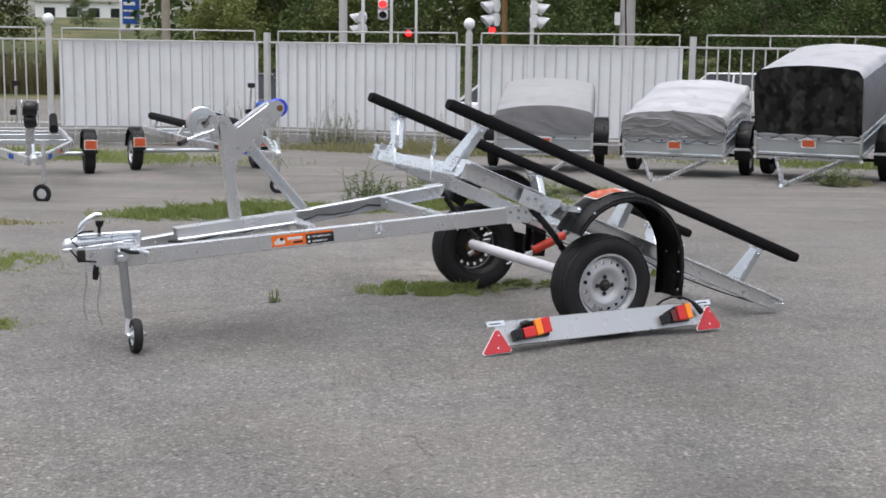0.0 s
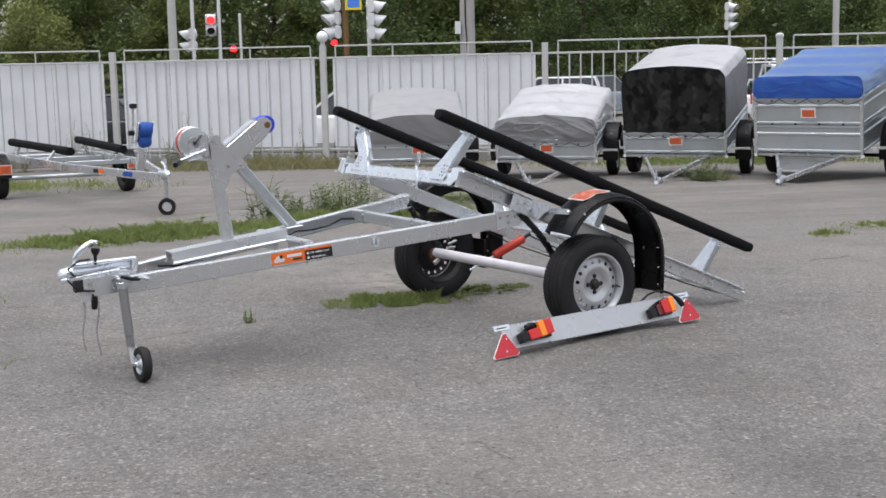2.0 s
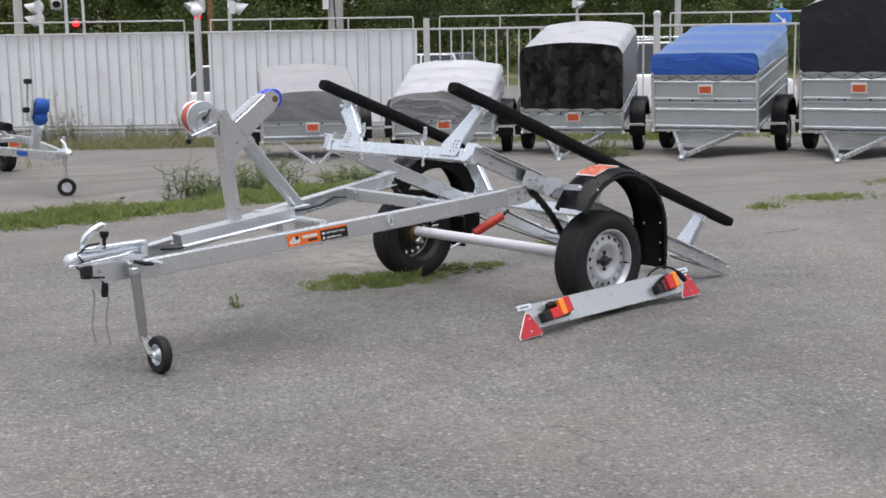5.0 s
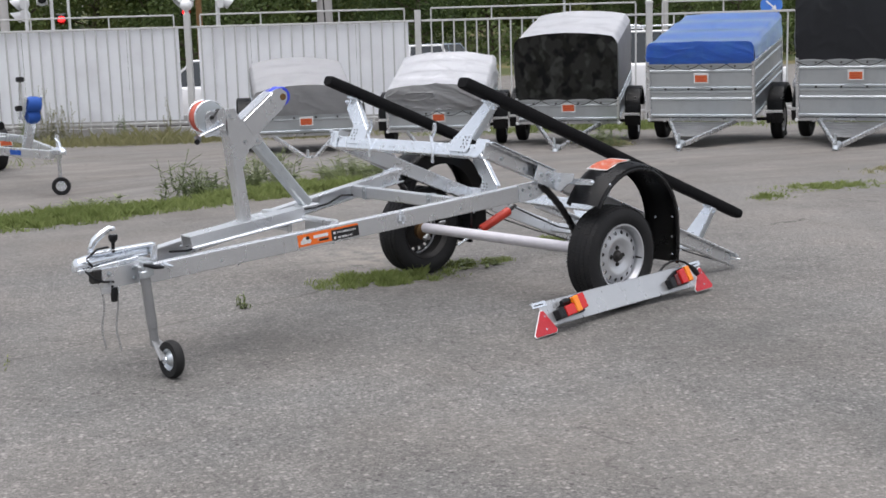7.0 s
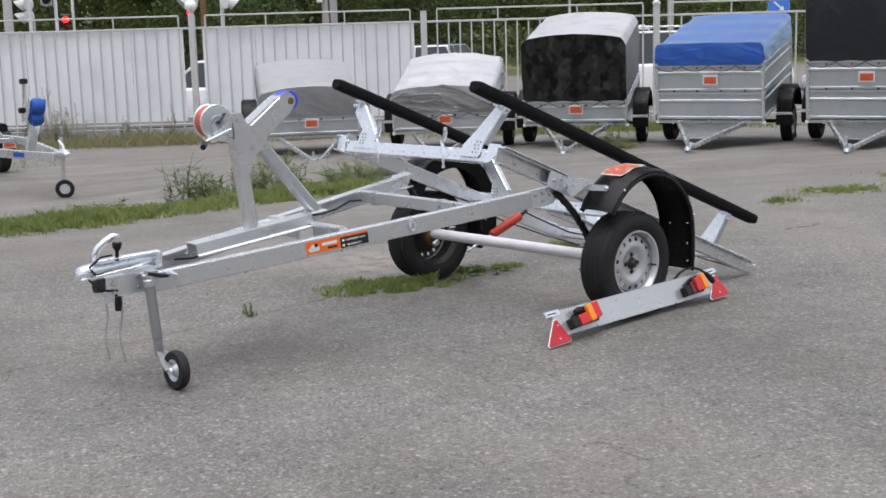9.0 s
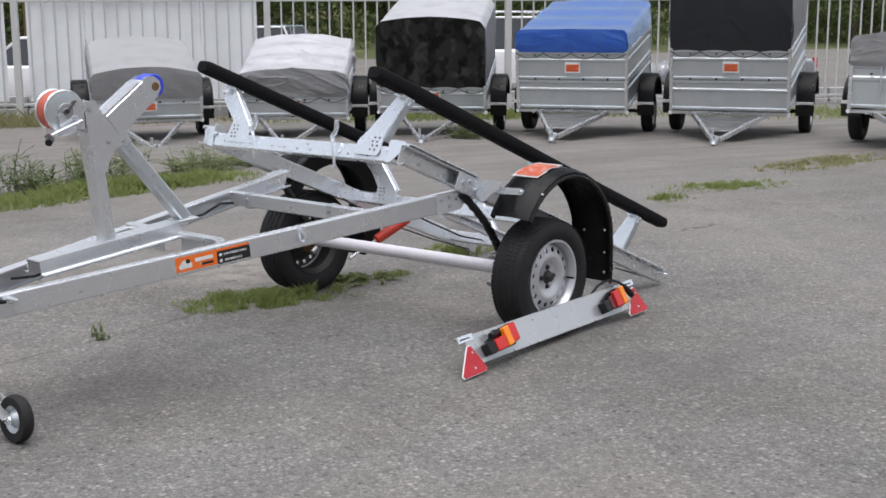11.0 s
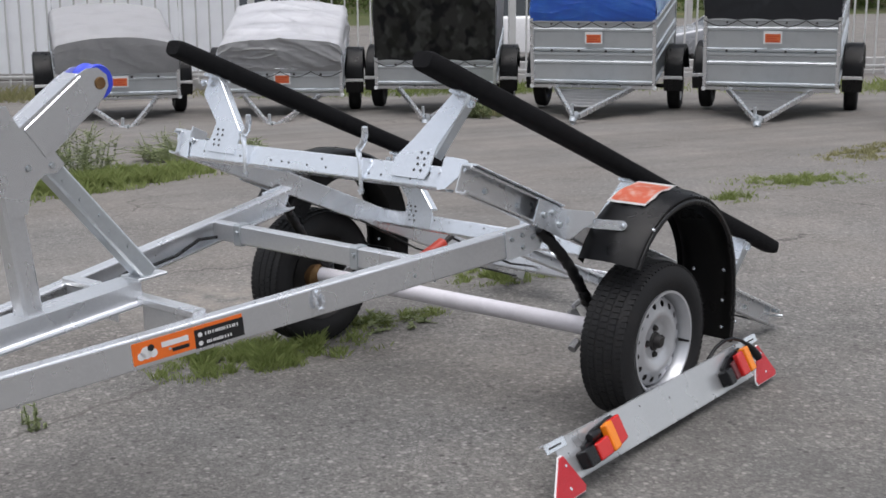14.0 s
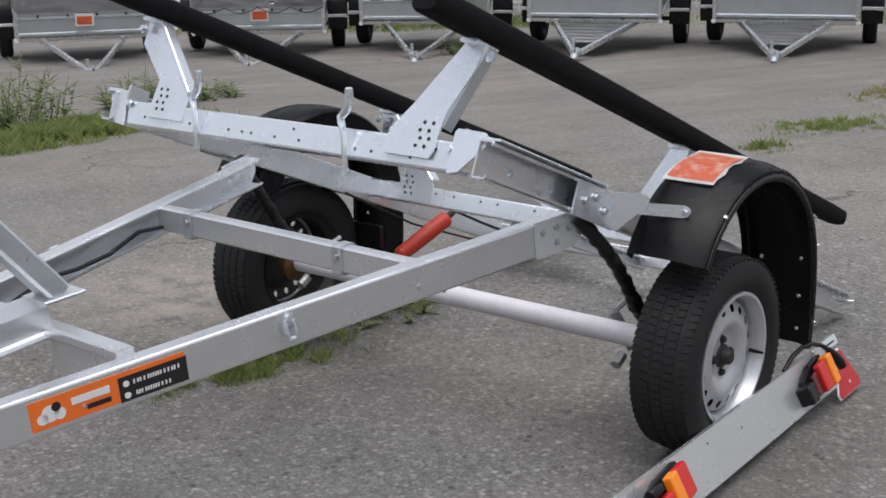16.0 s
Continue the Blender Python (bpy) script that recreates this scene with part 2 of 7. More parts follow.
ASPHALT = ground_material()
STEEL = galvanised("galvanised_steel", (0.715, 0.73, 0.75), 0.28, 0.80, 130.0, 0.95)
BRIGHT = galvanised("bright_zinc_steel", (0.80, 0.84, 0.885), 0.26, 0.75, 110, 0.90)
DULL = galvanised("dull_galvanised_sheet", (0.545, 0.580, 0.605), 0.34, 0.70, 90, 0.88)
AXLEGREY = mat("matt_zinc_axle", (0.62, 0.60, 0.635), 0.55, 0.15, 0.08, 9, 120, 0.06, 0.5, (0.50, 0.485, 0.51), 0.5)
ZINC = galvanised("weathered_zinc", (0.33, 0.335, 0.34), 0.45, 0.6, 90, 0.8)
RUBBER = mat("tyre_rubber", (0.016, 0.016, 0.017), 0.72, 0, 0.3, 12, 150, 0.25, 0.28, (0.027, 0.026, 0.025), 0.5)
PLASTIC = mat("black_plastic", (0.007, 0.007, 0.008), 0.30, 0, 0.2, 8, 140, 0.08, 0.35, (0.010, 0.010, 0.010), 0.4)
BOARD = galvanised("aluminium_board", (0.54, 0.55, 0.56), 0.28, 0.65, 200, 0.97)
CARPET = mat("black_carpet", (0.012, 0.012, 0.013), 0.97, 0, 0.4, 20, 260, 0.9, 0.1)
RIM = mat("silver_painted_rim", (0.54, 0.55, 0.57), 0.36, 0.50, 0.06, 10, 120, 0.02, 0.5, (0.40, 0.40, 0.41), 0.5)
DARKIRON = mat("dark_iron", (0.035, 0.033, 0.032), 0.6, 0.4, 0.3, 20, 120, 0.2)
RUST = mat("rusty_brown_iron", (0.16, 0.085, 0.035), 0.7, 0.3, 0.3, 20, 120, 0.2, 0.4, (0.30, 0.20, 0.08), 0.7)
REDLENS = mat("red_lens", (0.52, 0.018, 0.016), 0.22, 0, 0.08, 30, 200, 0.05, 0.6)
AMBER = mat("amber_lens", (0.82, 0.23, 0.012), 0.22, 0, 0.08, 30, 200, 0.05, 0.6)
REFLEX = mat("red_reflector", (0.46, 0.018, 0.028), 0.35, 0, 0.2, 40, 320, 0.5, 0.6)
REDPAINT = mat("red_paint", (0.48, 0.035, 0.015), 0.45, 0, 0.12, 14, 90, 0.08)
ORANGE = mat("orange_sticker", (0.86, 0.17, 0.02), 0.5, 0, 0.05, 12, 90, 0.0)
NOTICE = mat("faded_orange_notice", (0.62, 0.14, 0.045), 0.55, 0, 0.12, 12, 90, 0.0)
BLACKFILM = mat("black_sticker", (0.012, 0.012, 0.013), 0.45, 0, 0.1, bump=0)
WHITEFILM = mat("white_print", (0.75, 0.75, 0.75), 0.55, 0, 0.05, bump=0)
WHITE = mat("white_enamel", (0.80, 0.81, 0.82), 0.42, 0, 0.05, 3, 60, 0.04, 0.5, (0.62, 0.62, 0.62), 0.35)
BLUE = mat("blue_polyurethane", (0.035, 0.065, 0.60), 0.4, 0, 0.1, 20, 90, 0.05)
BLUESTRAP = mat("blue_webbing", (0.012, 0.075, 0.34), 0.75, 0, 0.12, 20, 90, 0.1)
FENCE = mat("fence_paint", (0.50, 0.50, 0.495), 0.55, 0, 0.1, 4, 50, 0.1, 0.5, (0.40, 0.39, 0.37), 0.5)
SHEET = mat("white_fence_sheet", (0.92, 0.93, 0.95), 0.5, 0, 0.03, 1.2, 40, 0.04, 0.5, (0.74, 0.74, 0.76), 0.6)
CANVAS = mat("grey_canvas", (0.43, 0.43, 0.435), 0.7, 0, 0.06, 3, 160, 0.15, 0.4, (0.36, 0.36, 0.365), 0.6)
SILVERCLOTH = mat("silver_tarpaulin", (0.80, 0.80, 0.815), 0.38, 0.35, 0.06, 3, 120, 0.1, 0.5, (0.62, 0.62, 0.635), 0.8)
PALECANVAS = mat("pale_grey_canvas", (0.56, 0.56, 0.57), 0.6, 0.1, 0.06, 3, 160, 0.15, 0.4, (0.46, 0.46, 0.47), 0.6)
BLUETARP = mat("blue_tarpaulin", (0.014, 0.150, 0.66), 0.34, 0, 0.08, 3, 90, 0.1, 0.8, (0.04, 0.24, 0.64), 0.7)
BLUETARP.node_tree.nodes["Principled BSDF"].inputs["Coat Weight"].default_value = 1.0
BLUETARP.node_tree.nodes["Principled BSDF"].inputs["Coat Roughness"].default_value = 0.16
BLUETARP.node_tree.nodes["Principled BSDF"].inputs["Sheen Weight"].default_value = 1.0
BLUETARP.node_tree.nodes["Principled BSDF"].inputs["Sheen Roughness"].default_value = 0.5
BLUETARP.node_tree.nodes["Principled BSDF"].inputs["Sheen Tint"].default_value = (0.70, 0.92, 1.0, 1)
BLACKTARP = mat("dark_grey_tarpaulin", (0.046, 0.049, 0.057), 0.34, 0, 0.12, 3, 110, 0.12, 0.5)
CAMO = camo_material()
CONCRETE = mat("weathered_concrete", (0.34, 0.33, 0.32), 0.85, 0, 0.15, 2.5, 40, 0.4, 0.3, (0.24, 0.23, 0.22), 0.6)
PALEBOARD = mat("pale_kerb_stone", (0.44, 0.43, 0.42), 0.8, 0, 0.12, 2, 30, 0.3, 0.3)
LAMPGREY = mat("traffic_light_grey", (0.62, 0.63, 0.64), 0.6, 0, 0.08, 8, 60, 0.05)
BARK = mat("bark", (0.10, 0.082, 0.062), 0.9, 0, 0.25, 6, 50, 0.8, 0.2)
LEAF = foliage("tree_leaves", (0.036, 0.062, 0.022), (0.145, 0.190, 0.062), 0.34)
LEAF2 = foliage("yellowing_tree_leaves", (0.075, 0.105, 0.030), (0.225, 0.245, 0.082), 0.34)
REED = foliage("brown_reeds", (0.085, 0.075, 0.036), (0.240, 0.205, 0.105), 0.25)
GRASS = foliage("grass_blades", (0.165, 0.215, 0.062), (0.330, 0.370, 0.148))
DRYGRASS = foliage("dry_grass_blades", (0.22, 0.22, 0.10), (0.42, 0.39, 0.23))
WEED = foliage("weed_leaves", (0.120, 0.168, 0.066), (0.345, 0.385, 0.205))
SOIL = mat("grassy_bank", (0.070, 0.082, 0.034), 0.95, 0, 0.3, 0.3, 9, 0.6, 0.2, (0.21, 0.17, 0.09), 0.9)
GLASS = mat("dark_car_glass", (0.02, 0.024, 0.028), 0.08, 0, 0.05, bump=0, spec=0.8)
CARWHITE = mat("white_car_paint", (0.78, 0.78, 0.79), 0.25, 0, 0.03, bump=0, spec=0.6)
CARBLUE = mat("silver_blue_car_paint", (0.34, 0.40, 0.46), 0.25, 0.3, 0.03, bump=0, spec=0.6)
CARBLACK = mat("black_car_paint", (0.020, 0.021, 0.024), 0.25, 0, 0.03, bump=0, spec=0.6)
CARGREY = mat("grey_car_paint", (0.30, 0.31, 0.33), 0.25, 0.4, 0.03, bump=0, spec=0.6)
REDGLOW = emitter("red_signal_light", (1.0, 0.022, 0.022), 1.6)
GREENGLOW = emitter("green_signal_light", (0.05, 0.8, 0.4), 1.2)


# ---- mesh helpers ----
def part(name, bm, material, parent=None, label="", smooth=False):
    """One mesh object from a bmesh, under a thing or a part."""
    bmesh.ops.recalc_face_normals(bm, faces=bm.faces)
    me = bpy.data.meshes.new(name)
    bm.to_mesh(me)
    bm.free()
    me.materials.append(material)
    if smooth:
        me.polygons.foreach_set("use_smooth", [True] * len(me.polygons))
        me.set_sharp_from_angle(angle=radians(38))
    ob = new(name, me)
    if parent:
        ob.parent = parent
    if label:
        ob["label"] = label
    if name in ("bolts", "hole_pattern", "vent_hole", "rivets", "scratches", "pale_print", "dark_print", "tread"):
        ob["kind"] = "stuff"
    return ob


def thing(name, label, category, m=None, group="", kind=""):
    ob = new(name)
    ob.empty_display_size = 0.2
    if m:
        ob.matrix_world = m
    return tagged(ob, label, category, group, kind)


def V3(*a):
    return Vector(a)


def prism(bm, poly, origin, ax, ay, depth):
    """A flat polygon of (a, b) in the axes ax, ay, thickened by the vector depth."""
    o, ax, ay, d = Vector(origin), Vector(ax), Vector(ay), Vector(depth)
    low = [bm.verts.new(o + ax * a + ay * b) for a, b in poly]
    top = [bm.verts.new(v.co + d) for v in low]
    bm.faces.new(low[::-1])
    bm.faces.new(top)
    k = len(poly)
    for i in range(k):
        bm.faces.new((low[i], low[(i + 1) % k], top[(i + 1) % k], top[i]))
    return bm


def axes(a, b, up=(0, 0, 1)):
    d = (Vector(b) - Vector(a)).normalized()
    side = d.cross(Vector(up))
    side = side.normalized() if side.length > 1e-4 else Vector((1, 0, 0))
    return d, side, side.cross(d).normalized()


def beam(bm, a, b, w, h, up=(0, 0, 1), chamfer=0.006):
    """A rectangular bar from a to b, w wide and h high, with eased edges."""
    d, side, u = axes(a, b, up)
    c = min(chamfer, w / 3, h / 3)
    x, y = w / 2, h / 2
    poly = [(-x + c, -y), (x - c, -y), (x, -y + c), (x, y - c), (x - c, y), (-x + c, y), (-x, y - c), (-x, -y + c)]
    return prism(bm, poly, a, side, u, Vector(b) - Vector(a))


def channel(bm, a, b, w, h, open_side=1, t=0.006, lip=0.014, up=(0, 0, 1)):
    """A C-shaped rail from a to b, its open side to the side (1) or against it (-1)."""
    d, side, u = axes(a, b, up)
    s = side * open_side
    x, y = w / 2, h / 2
    c = min(t, 0.006)
    e = c * 0.3
    poly = [(-x, -y + c), (-x + e, -y + e), (-x + c, -y), (x - c, -y), (x, -y + c), (x, -y + lip), (x - t, -y + lip), (x - t, -y + t), (-x + t, -y + t),
            (-x + t, y - t), (x - t, y - t), (x - t, y - lip), (x, y - lip), (x, y - c), (x - c, y), (-x + c, y), (-x + e, y - e), (-x, y - c)]
    return prism(bm, poly, a, s, u, Vector(b) - Vector(a))


def box(bm, c, s, chamfer=0.004):
    c = Vector(c)
    return beam(bm, c - V3(s[0] / 2, 0, 0), c + V3(s[0] / 2, 0, 0), s[1], s[2], chamfer=chamfer)


def tube(bm, pts, r, n=10, caps=True):
    """A round rod along points; r: one radius or one per point."""
    pts = [Vector(p) for p in pts]
    rings = []
    ref = None
    for i, p in enumerate(pts):
        d = (pts[min(i + 1, len(pts) - 1)] - pts[max(i - 1, 0)]).normalized()
        if ref is None:
            ref = d.orthogonal().normalized()
        ref = (ref - d * ref.dot(d)).normalized()
        o = d.cross(ref)
        rad = r[i] if isinstance(r, (list, tuple)) else r
        rings.append([bm.verts.new(p + (ref * math.cos(6.28318 * k / n) + o * math.sin(6.28318 * k / n)) * rad) for k in range(n)])
    for a, b in zip(rings, rings[1:]):
        for k in range(n):
            bm.faces.new((a[k], a[(k + 1) % n], b[(k + 1) % n], b[k]))
    if caps:
        bm.faces.new(rings[0][::-1])
        bm.faces.new(rings[-1])
    return bm


def lathe(bm, profile, origin, axis, n=32, closed=False):
    """A turned form: profile of (radius, along the axis)."""
    o, d = Vector(origin), Vector(axis).normalized()
    e = d.orthogonal().normalized()
    f = d.cross(e)
    rings = []
    for r, z in profile:
        if r < 1e-5:
            rings.append([bm.verts.new(o + d * z)])
        else:
            rings.append([bm.verts.new(o + d * z + (e * math.cos(6.28318 * k / n) + f * math.sin(6.28318 * k / n)) * r) for k in range(n)])
    pairs = list(zip(rings, rings[1:])) + ([(rings[-1], rings[0])] if closed else [])
    for a, b in pairs:
        for k in range(n):
            j = (k + 1) % n
            if len(a) == 1 and len(b) == 1:
                continue
            if len(a) == 1:
                bm.faces.new((a[0], b[k], b[j]))
            elif len(b) == 1:
                bm.faces.new((a[k], a[j], b[0]))
            else:
                bm.faces.new((a[k], a[j], b[j], b[k]))
    return bm


def eased(bm, r=0.004, steps=2):
    """Rounds all edges of a solid."""
    bmesh.ops.bevel(bm, geom=bm.edges[:], offset=r, segments=steps, profile=0.5, affect="EDGES", clamp_overlap=True)
    return bm


def bolt(bm, p, axis, r=0.010, h=0.008):
    return lathe(bm, [(0, h), (r, h), (r, 0), (r * 1.5, 0), (r * 1.5, -0.002)], p, axis, 6)


def B():
    return bmesh.new()


def ground_z(x, y):
    """The lot is level near by, with slow dips, and falls off gently towards the fence."""
    fall = -0.0305 * max(0.0, y - 13.6) if y < 31 else -0.0305 * 17.4
    near = 0.020 * math.exp(-((x - 1.03) ** 2 + (y - 7.75) ** 2) / 0.35)
    near -= 0.023 * math.exp(-((x - 0.29) ** 2 + (y - 9.41) ** 2) / 0.30)
    hollow = -0.085 * min(1.0, max(0.0, (-0.5 - x) / 1.5)) * math.exp(-((y - 16.4) / 2.5) ** 2)
    bank = 0.0 if y < 58 else min(5.2, (y - 58) * 0.075)
    return fall + near + hollow + bank


# ---- ground ----
def build_ground():
    def steps(*spans):
        out = []
        for a, b, k in spans:
            out += [a + (b - a) * i / k for i in range(k)]
        return out + [spans[-1][1]]
    xs = steps((-400, -40, 12), (-40, -9, 12), (-9, -3, 15), (-3, 5, 40), (5, 40, 16), (40, 400, 12))
    ys = steps((-300, -10, 10), (-10, 5, 10), (5, 11, 30), (11, 22, 22), (22, 62, 28), (62, 200, 18), (200, 700, 5))
    bm = B()
    grid = [[bm.verts.new((x, y, ground_z(x, y))) for x in xs] for y in ys]
    for j in range(len(ys) - 1):
        for i in range(len(xs) - 1):
            f = bm.faces.new((grid[j][i], grid[j][i + 1], grid[j + 1][i + 1], grid[j + 1][i]))
            f.material_index = 1 if ys[j] >= 56 else 0
    ob = part("ground", bm, ASPHALT, smooth=True)
    ob.data.materials.append(SOIL)
    tagged(ob, "worn grey asphalt lot with pale stones, stains and cracks", "ground", kind="structure")


build_ground()


def build_back_wall():
    """A plain wall, unseen and added, that closes the lot behind the camera."""
    # it hides the low southern sky and shows in the steel's reflections
    ob = part("unseen_wall_south", box(B(), (0, -13.0, 2.9), (90, 0.35, 6.0), 0.02), CONCRETE)
    tagged(ob, "plain grey wall added unseen behind the lot", "wall", kind="structure")


build_back_wall()


# ---- wheels ----
def wheel(parent, centre, outward, radius=0.30, width=0.165, rim=0.182, simple=False, rim_mat=None):
    """A steel wheel: tyre with treads, and a pressed rim with round holes and bolts. outward: towards its outer face."""
    d = Vector(outward).normalized()
    c = Vector(centre)
    h = width / 2
    n = 24 if simple else 48
    tyre_bm = B()
    cut = 0.0 if simple else 0.004
    prof = [(rim, -h * 0.80), (rim + 0.03, -h * 0.98), (radius - 0.045, -h), (radius - 0.015, -h * 0.86), (radius - 0.004 - cut, -h * 0.70),
            (radius - cut, -h * 0.3), (radius - cut, h * 0.3), (radius - 0.004 - cut, h * 0.70), (radius - 0.015, h * 0.86), (radius - 0.045, h), (rim + 0.03, h * 0.98), (rim, h * 0.80), (rim - 0.006, 0)]
    lathe(tyre_bm, prof, c, d, n, closed=True)
    holder = part("wheel", tyre_bm, RUBBER, parent, "black rubber tyre on a silver steel rim", smooth=True)
    if not simple:
        tread = B()
        e = d.orthogonal().normalized()
        f = d.cross(e)
        blocks = 84
        for row in range(5):
            off = (-0.74 + 0.37 * row) * h
            for k in range(blocks):
                a = 6.28318 * (k + 0.18 * row) / blocks
                rad = radius - (0.0040 if row in (1, 2, 3) else 0.0105)
                up = e * math.cos(a) + f * math.sin(a)
                tan = d.cross(up)
                p = c + d * off + up * rad
                skew = 0.35 * (row - 2)
                beam(tread, p - (tan + d * skew * 0.3) * 0.0094, p + (tan + d * skew * 0.3) * 0.0094, h * 0.275, 0.0075, up, 0.0025)
        part("tread", tread, RUBBER, holder)
    rb = B()
    face = h * 0.62 - (0.0 if simple else 0.016)
    e = d.orthogonal().normalized()
    f = d.cross(e)
    lathe(rb, [(rim + 0.004, h * 0.90), (rim + 0.004, h * 0.80), (rim - 0.004, h * 0.74), (rim - 0.010, h * 0.70), (rim - 0.014, h * 0.64), (rim - 0.017, face + 0.008), (rim - 0.021, face - 0.014), (rim - 0.026, face - 0.014), (rim - 0.030, face + 0.003)], c, d, n)
    lathe(rb, [(rim - 0.074, face + 0.018), (rim - 0.084, face + 0.022), (rim - 0.098, face + 0.020), (0.078, face + 0.004), (0.068, face - 0.002), (0.034, face - 0.002), (0, face - 0.002)], c, d, n)
    lathe(rb, [(rim + 0.004, h * 0.90), (rim - 0.006, h * 0.90), (rim - 0.016, h * 0.68)], c, d, n)

    def dish(bm, r0, r1, z0, z1, hole, count=16):
        """A sloping ring pierced by round holes."""
        def at(r, a):
            k = (r - r0) / (r1 - r0)
            return c + d * (z0 + (z1 - z0) * k) + (e * math.cos(a) + f * math.sin(a)) * r
        rm = (r0 + r1) / 2
        for k in range(count):
            a0, a1 = 6.28318 * k / count, 6.28318 * (k + 1) / count
            am = (a0 + a1) / 2
            outer = [(r1, a0), (r1, am), (r1, a1), (rm, a1), (r0, a1), (r0, am), (r0, a0), (rm, a0)]
            dirs = [(1, -1), (1, 0), (1, 1), (0, 1), (-1, 1), (-1, 0), (-1, -1), (0, -1)]
            vo = [bm.verts.new(at(r, a)) for r, a in outer]
            vi = []
            for u, v in dirs:
                q = math.hypot(u, v)
                vi.append(bm.verts.new(at(rm + hole * u / q, am + hole * v / q / rm)))
            for i in range(8):
                j = (i + 1) % 8
                bm.faces.new((vo[i], vo[j], vi[j], vi[i]))
    dish(rb, rim - 0.074, rim - 0.030, face + 0.018, face + 0.003, 0.0132)
    r_ob = part("rim", rb, rim_mat or RIM, holder, "silver painted pressed steel rim", smooth=True)
    # inner faces take dark iron: the shade inside the rim, put into the colour
    back = B()
    lathe(back, [(rim - 0.019, face - 0.018), (rim - 0.024, -h * 0.55), (rim - 0.004, -h * 0.75), (rim + 0.003, -h * 0.88)], c, d, n)
    dish(back, rim - 0.074, rim - 0.031, face + 0.009, face - 0.006, 0.0132)
    lathe(back, [(rim - 0.074, face + 0.009), (0.082, face - 0.008), (0, face - 0.008)], c, d, n)
    part("rim_back", back, DARKIRON, holder, "inner side of the rim, its shade put into a dark colour", smooth=True)
    cap = B()
    lathe(cap, [(0, 0.034), (0.018, 0.034), (0.023, 0.029), (0.026, 0.010), (0.036, 0.007), (0.038, 0.0)], c + d * (face - 0.002), d, 14)
    if not simple:
        stem = c + d * (h * 0.55) + V3(0.168, 0, -0.028)
        part("valve", tube(B(), [stem, stem + d * 0.045], [0.0065, 0.0045], 8), PLASTIC, holder, "black valve stem", smooth=True)
    part("hub_cap", cap, DARKIRON, r_ob, "dark greasy hub cap", smooth=True)
    for k in range(4 if not simple else 1):
        a = 6.28318 * (k + 0.5) / 4
        up = e * math.cos(a) + f * math.sin(a)
        part("wheel_bolt", bolt(B(), c + d * (face - 0.001) + up * 0.052, d, 0.0105, 0.010), DARKIRON, r_ob)
    return holder


# ---- the tilting boat trailer ----
TRAILER = Matrix.Translation((0.664, 8.560, 0.0)) @ Matrix.Rotation(math.atan2(0.390, 0.921), 4, "Z")
TH = radians(22.4)
CT, ST = math.cos(TH), math.sin(TH)


def fr(s, y, n):
    """A place on the tilted frame: s down the slope from the front crossbar, n square to it."""
    return V3(-0.88 + s * CT + n * ST, y, 1.06 - s * ST + n * CT)


UPN = (ST, 0, CT)
MID = -0.02


def holes_on(bm, places, axis, r=0.006):
    for p in places:
        lathe(bm, [(0, 0.0012), (r, 0.0012), (r, -0.001)], p, axis, 8)
    return bm


